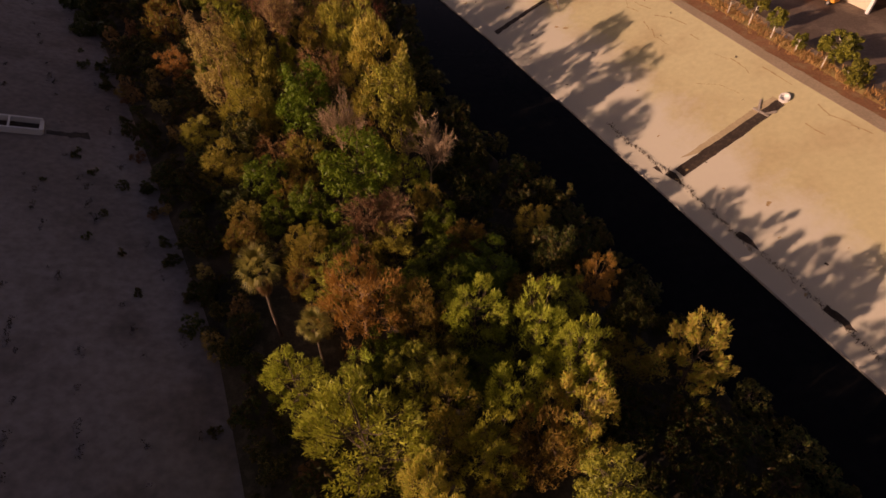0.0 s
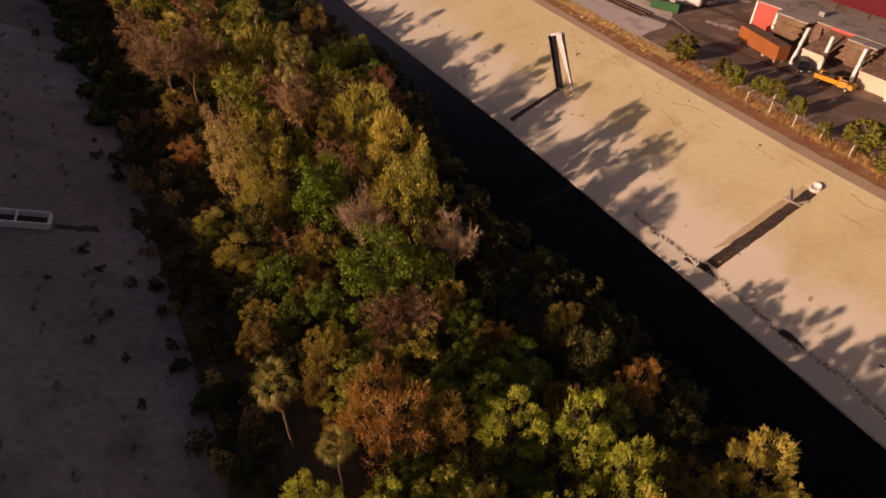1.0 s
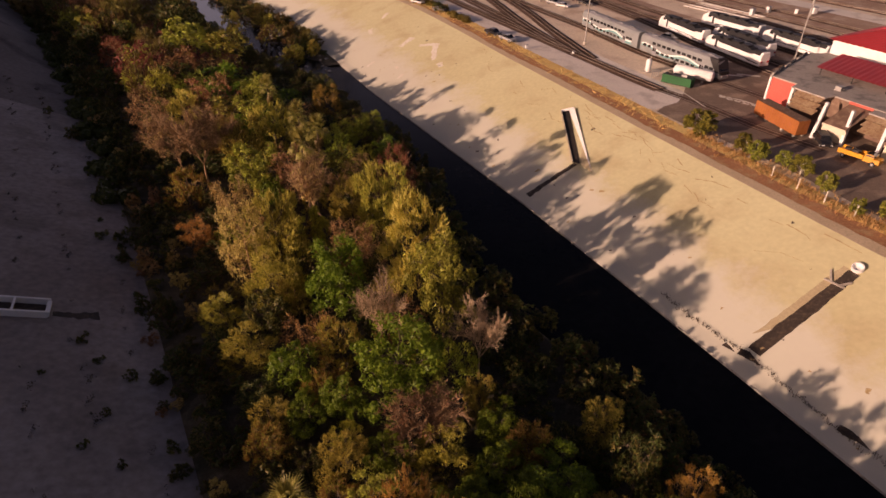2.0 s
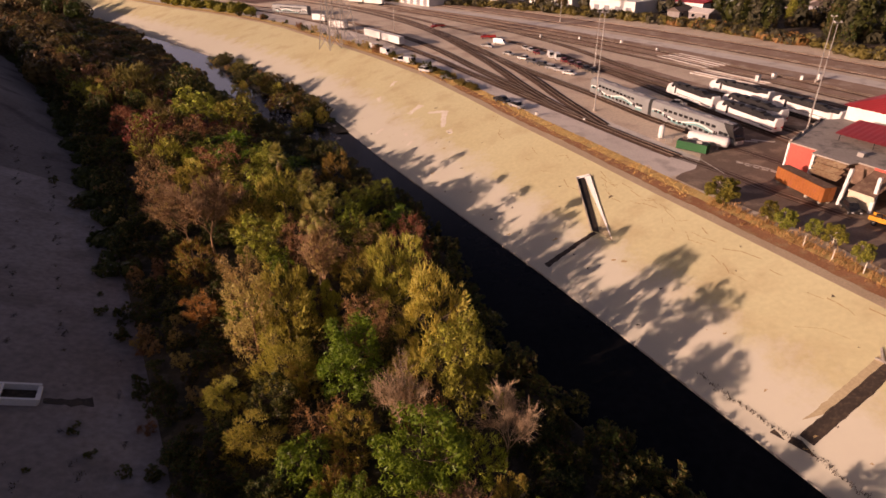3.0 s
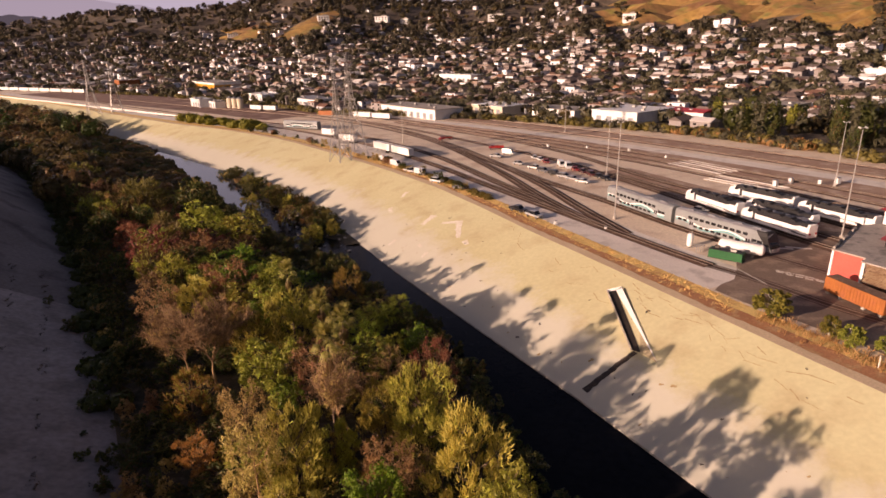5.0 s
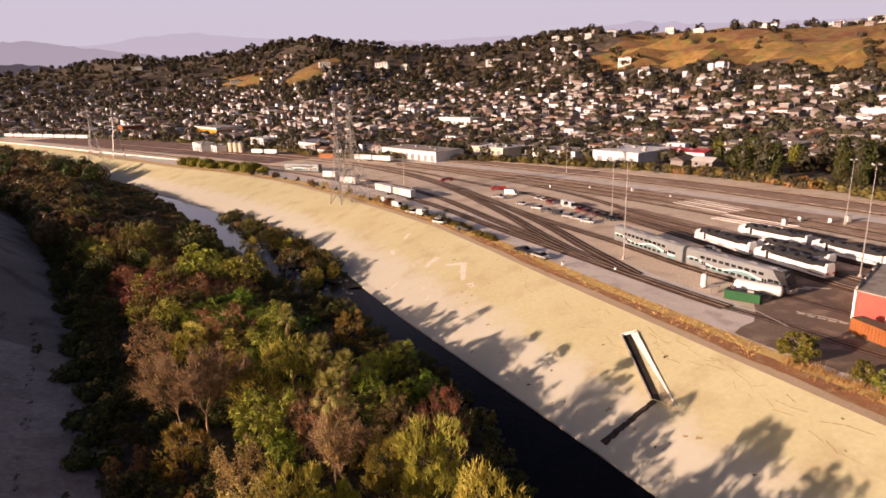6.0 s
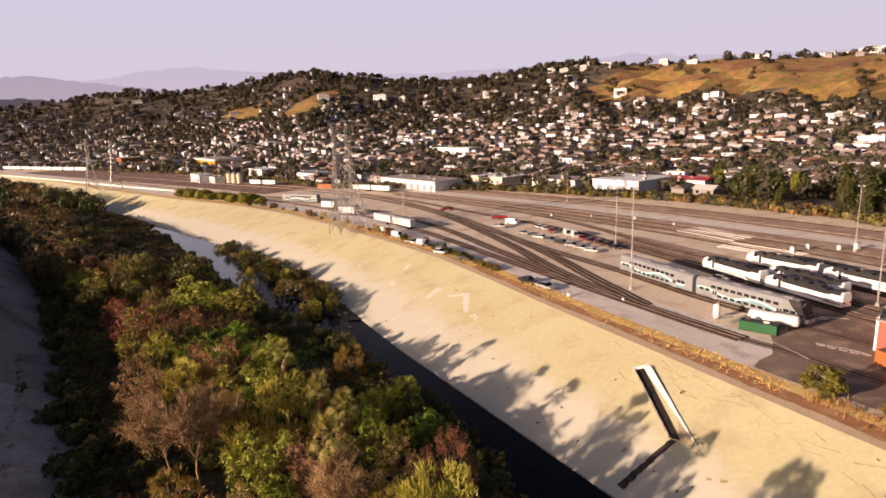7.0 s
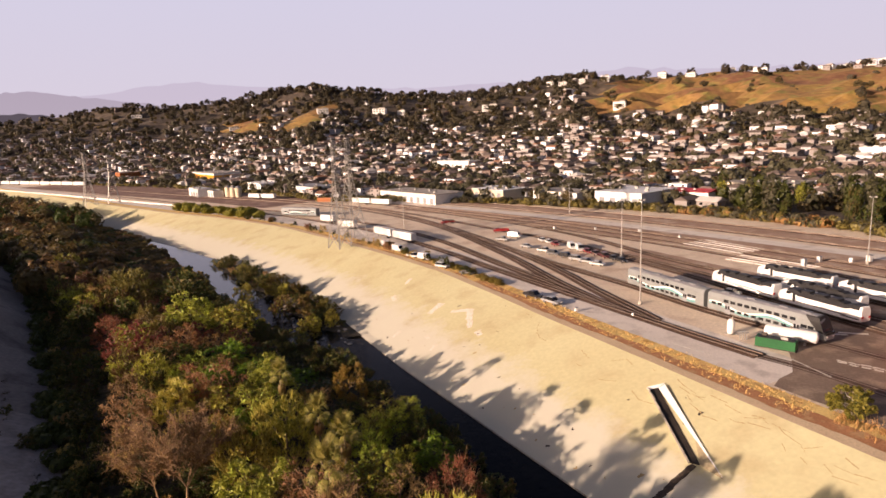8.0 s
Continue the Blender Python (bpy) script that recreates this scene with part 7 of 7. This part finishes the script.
for _ in range(9000):
    y = -25 + 290 * random.random() ** 1.3
    lf, ir = float(left_foot(y)), float(island_right(y))
    x = random.uniform(lf + 1.0, ir + 0.5)
    near_left, near_right = x - lf, ir - x
    if near_left < 7:
        r = random.uniform(1.2, 2.4) if y < 140 else random.uniform(2.0, 3.2)
        kind = random.choice(["shrub", "shrub", "shrub", "dryshrub", "low"])
    elif near_right < 4 or (near_right < 15 and 34 < y < 110) or (near_right < 18 and y < 16) or (near_right < 10 and 150 < y < 245):
        r = random.uniform(1.2, 2.6)
        kind = random.choice(["low", "shrub", "low"])
    else:
        r = random.uniform(2.2, 4.2) if y < 130 else random.uniform(3.2, 5.6)
        n = noise.noise(Vector((x * 0.03, y * 0.03, 3.0)))
        kind = random.choice(["green", "olive", "olive", "lgreen", "dark"] if y < 60 else ["olive", "brown", "dusk", "olive", "green", "rust"] if n > 0.0 else ["green", "olive", "dusk", "dark", "olive", "lgreen"])
        if y > 175:
            kind = random.choice(["dusk", "olive", "olive", "brown", "rust", "olive", "green"])
    # Shade on this stretch is put into the colour: dark scrub leaves only.
    if near_left < 24 and 95 < y < 138 and kind not in ("shrub", "dryshrub", "low"):
        kind, r = "dusk", min(r, 3.0)
    if any((x - a) ** 2 + (y - b) ** 2 < (0.665 * (r + q)) ** 2 for a, b, q in taken):
        continue
    if 7 <= near_left < 13 and y < 200:
        put(FAR if y > 60 else KINDS, random.choice(["dusk", "dusk", "olive"]), x, y, min(r, 2.8), random.uniform(0, 360), random.uniform(3.2, 5.2))
    elif kind in ("shrub", "dryshrub"):
        put(KINDS, kind, x, y, min(r, 1.7) if kind == "dryshrub" else r, random.uniform(0, 360))
    elif kind == "low":
        put(FAR, "dusk", x, y, r, random.uniform(0, 360), random.uniform(1.8, 3.6) if y < 110 else random.uniform(2.2, 4.5))
    else:
        put(KINDS if y < 50 else MID if y < 130 else FAR, kind, x, y, r, random.uniform(0, 360), random.uniform(3.0, 4.5) if y < 14 and x < 18 else random.uniform(9, 12) if y < 12 else random.uniform(2.8, 4.2) if near_left < 24 and 95 < y < 138 else random.uniform(5.0, 7.5) if y < 130 else random.uniform(7, 10.5) * min(1.0, max(0.35, near_right / 30)))
    taken.append((x, y, r))

# ragged fringe of bushes over the foot of the shaded bank
for k in range(34):
    y = random.uniform(18, 110)
    put(KINDS, random.choice(["shrub", "shrub", "shrub", "dryshrub"]), float(left_foot(y)) + random.uniform(-2.2, 1.6), y, random.uniform(0.7, 1.7), random.uniform(0, 360))
# small trees and shrubs on the yard side
for x, y, r, h in ((68.8, 93.2, 2.8, 4.8), (71.9, 85.0, 1.5, 3.6), (72.2, 81.3, 1.6, 3.6), (75.2, 78.6, 1.3, 2.8), (75.6, 75.0, 1.7, 3.6), (75.5, 69.4, 1.4, 3.4), (78.5, 58.5, 2.6, 4.6), (76.5, 52, 2.0, 4.0), (75.0, 62.6, 1.2, 2.8)):
    put(KINDS, "yardtree", x, y, r, random.uniform(0, 360), h)
for k in range(46):
    y = random.uniform(195, 375)
    i = int(np.argmin(abs(crest_y - y)))
    p = crest_line[i] + normals(crest_line)[i] * random.uniform(4.5, 8.0)
    put(KINDS, random.choice(["shrub", "shrub", "dryshrub"]), p[0], p[1], random.uniform(0.9, 2.2), random.uniform(0, 360))
# the wooded spit against the far bank, and the marsh below it
for k in range(80):
    y = random.uniform(189, 300)
    x = float(right_foot(y)) + random.uniform(-10, 0.5)
    if random.random() < 0.5:
        put(FAR, random.choice(["olive", "dusk", "olive", "yellow"]) if y < 275 else "dusk", x, y, random.uniform(1.8, 3.2), random.uniform(0, 360), random.uniform(3, 5.5))
    else:
        put(KINDS, random.choice(["shrub", "shrub", "dryshrub"]), x, y, random.uniform(1.2, 2.2), random.uniform(0, 360))


def boulder(seed):
    rng = np.random.default_rng(seed)
    bm = bmesh.new()
    bmesh.ops.create_icosphere(bm, subdivisions=2, radius=0.5)
    k = rng.uniform(0.7, 1.3, 3)
    for v in bm.verts:
        n = 1 + 0.35 * noise.noise(v.co * 2.2 + Vector((seed, 0, 0)))
        v.co = Vector((v.co.x * k[0], v.co.y * k[1], v.co.z * 0.6 * k[2])) * n
    me = bpy.data.meshes.new("boulder")
    bm.to_mesh(me)
    bm.free()
    me.materials.append(M["toe"])
    return me


STONES = [boulder(i) for i in range(4)]
for k in range(70):
    y = random.uniform(174, 236)
    x = random.uniform(float(island_right(y)) + 1, float(right_foot(y)) - 2)
    ob = part("boulder", random.choice(STONES), None)
    ob.matrix_basis = pose(x, y, WATER + 0.05 + (0.3 if in_marsh(x, y) else 0.0), 0, 0, random.uniform(0, 360)) @ Matrix.Scale(random.uniform(0.5, 1.3), 4)
    tagged(ob, "pale rounded stone in the shallow rapids", "stone", "stones of the rapids")


def clump_spots(n, place, size, tall):
    out = []
    for _ in range(n):
        x, y = place()
        k = random.uniform(*size)
        h = random.uniform(*tall)
        if place is on_bar:
            h *= min(1.0, max(0.3, (float(island_right(y)) - x) / 40))
        out.append((x, y, ground_height(x, y) - 0.3, k, h))
    return out


def on_bar():
    y = random.uniform(258, 470)
    return random.uniform(float(left_foot(y)) + 2, float(island_right(y)) - 3), y


def past_bend():
    y = random.uniform(440, 720)
    return random.uniform(float(left_foot(y)) + 2, float(island_right(y)) - 3), y


def on_crest():
    y = random.uniform(372, 446)
    i = int(np.argmin(abs(crest_y - y)))
    return crest_line[i] + normals(crest_line)[i] * random.uniform(7, 16)


# Woodland at the bend wears leaf colours darkened to look shaded.
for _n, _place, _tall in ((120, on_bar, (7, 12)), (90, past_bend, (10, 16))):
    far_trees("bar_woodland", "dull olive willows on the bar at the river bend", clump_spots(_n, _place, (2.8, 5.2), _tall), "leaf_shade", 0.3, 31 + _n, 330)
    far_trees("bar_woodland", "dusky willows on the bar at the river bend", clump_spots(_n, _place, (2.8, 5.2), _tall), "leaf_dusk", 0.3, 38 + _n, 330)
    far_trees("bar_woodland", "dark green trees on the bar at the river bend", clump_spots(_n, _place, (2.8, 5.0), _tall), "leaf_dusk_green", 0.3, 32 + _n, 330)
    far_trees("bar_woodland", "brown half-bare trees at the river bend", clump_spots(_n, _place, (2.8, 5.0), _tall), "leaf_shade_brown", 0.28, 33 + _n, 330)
far_trees("hedge", "dense green shrubs on the crest of the bank", clump_spots(60, on_crest, (2.0, 3.4), (3.0, 5.5)), "leaf_green", 0.3, 34, 300, "hedge")
def by_road():
    y = random.choice((random.uniform(180, 191), random.uniform(195, 212), random.uniform(203, 216), random.uniform(219, 238)))
    i = int(np.argmin(abs(crest_y - y)))
    return crest_line[i] + normals(crest_line)[i] * random.uniform(5.6, 7.6) + np.array((0, y - crest_y[i]))


def at_foot():
    y = random.uniform(108, 330)
    return float(left_foot(y)) + random.uniform(-2.4, 2.0), y


far_trees("fringe_bushes", "dark low bushes along the foot of the shaded bank", clump_spots(120, at_foot, (1.0, 2.2), (1.2, 2.8)), "leaf_dusk_green", 0.3, 44, 220, "bushes")
far_trees("hedge", "low olive green hedge between verge and road", clump_spots(110, by_road, (0.6, 1.1), (0.9, 1.7)), "leaf_green", 0.3, 43, 160, "hedge")
# low bushes on the shaded bank
for x, y, r in ((-31.6, 66.5, 0.9), (-29, 62.8, 0.7), (-36.2, 94.2, 1.1), (-51.9, 137.1, 1.8), (-25.1, 60.3, 0.9), (-26.2, 54, 0.6), (-23.2, 46.7, 0.6), (-33.7, 59.7, 0.5), (-27, 49.1, 0.6), (-41, 112, 0.8), (-20.5, 40, 0.6), (-60, 150, 1.2), (-38, 100, 0.6)):
    put(KINDS, "shrub", x, y, r, random.uniform(0, 360))

# tall trees and the hedge along the far side of the yard
def beyond(az, extra):
    r = float(far_edge(az)) + extra
    return CAM[0] + r * math.sin(radians(az)), CAM[1] + r * math.cos(radians(az))


def along_fence():
    return beyond(random.uniform(-20, 54), random.uniform(3, 13))


def in_grove():
    return beyond(random.uniform(36.5, 54), random.uniform(8, 95))


far_trees("hedge", "olive shrubs along the far fence of the yard", clump_spots(420, along_fence, (1.4, 2.8), (2.0, 4.2)), "leaf_shade", 0.45, 35, 70, "hedge")
far_trees("hedge", "dark shrubs along the far fence of the yard", clump_spots(300, along_fence, (1.4, 2.8), (2.0, 4.5)), "leaf_far", 0.45, 36, 70, "hedge")
far_trees("hedge", "rust-brown shrubs beside the far fence", clump_spots(60, lambda: beyond(random.uniform(33, 44), random.uniform(4, 16)), (1.6, 3.0), (1.8, 3.6)), "leaf_rust", 0.45, 37, 70, "hedge")
far_trees("grove", "dark trees behind the yard fence", clump_spots(24, in_grove, (3.0, 6.0), (7, 16)), "leaf_dusk_green", 0.34, 39, 200)
far_trees("grove", "slim dark cypresses behind the yard fence", clump_spots(14, in_grove, (1.3, 1.9), (13, 20)), "leaf_far", 0.6, 40, 160)
for k in range(20):
    x, y = in_grove()
    put(FAR, random.choice(["green", "dusk", "dusk"]), x, y, random.uniform(2.6, 4.2), random.uniform(0, 360), random.uniform(7, 15))
for group in (*KINDS.values(), *MID.values(), *FAR.values()):
    for proto in group:
        for o in (*proto.children_recursive, proto):
            bpy.data.objects.remove(o)
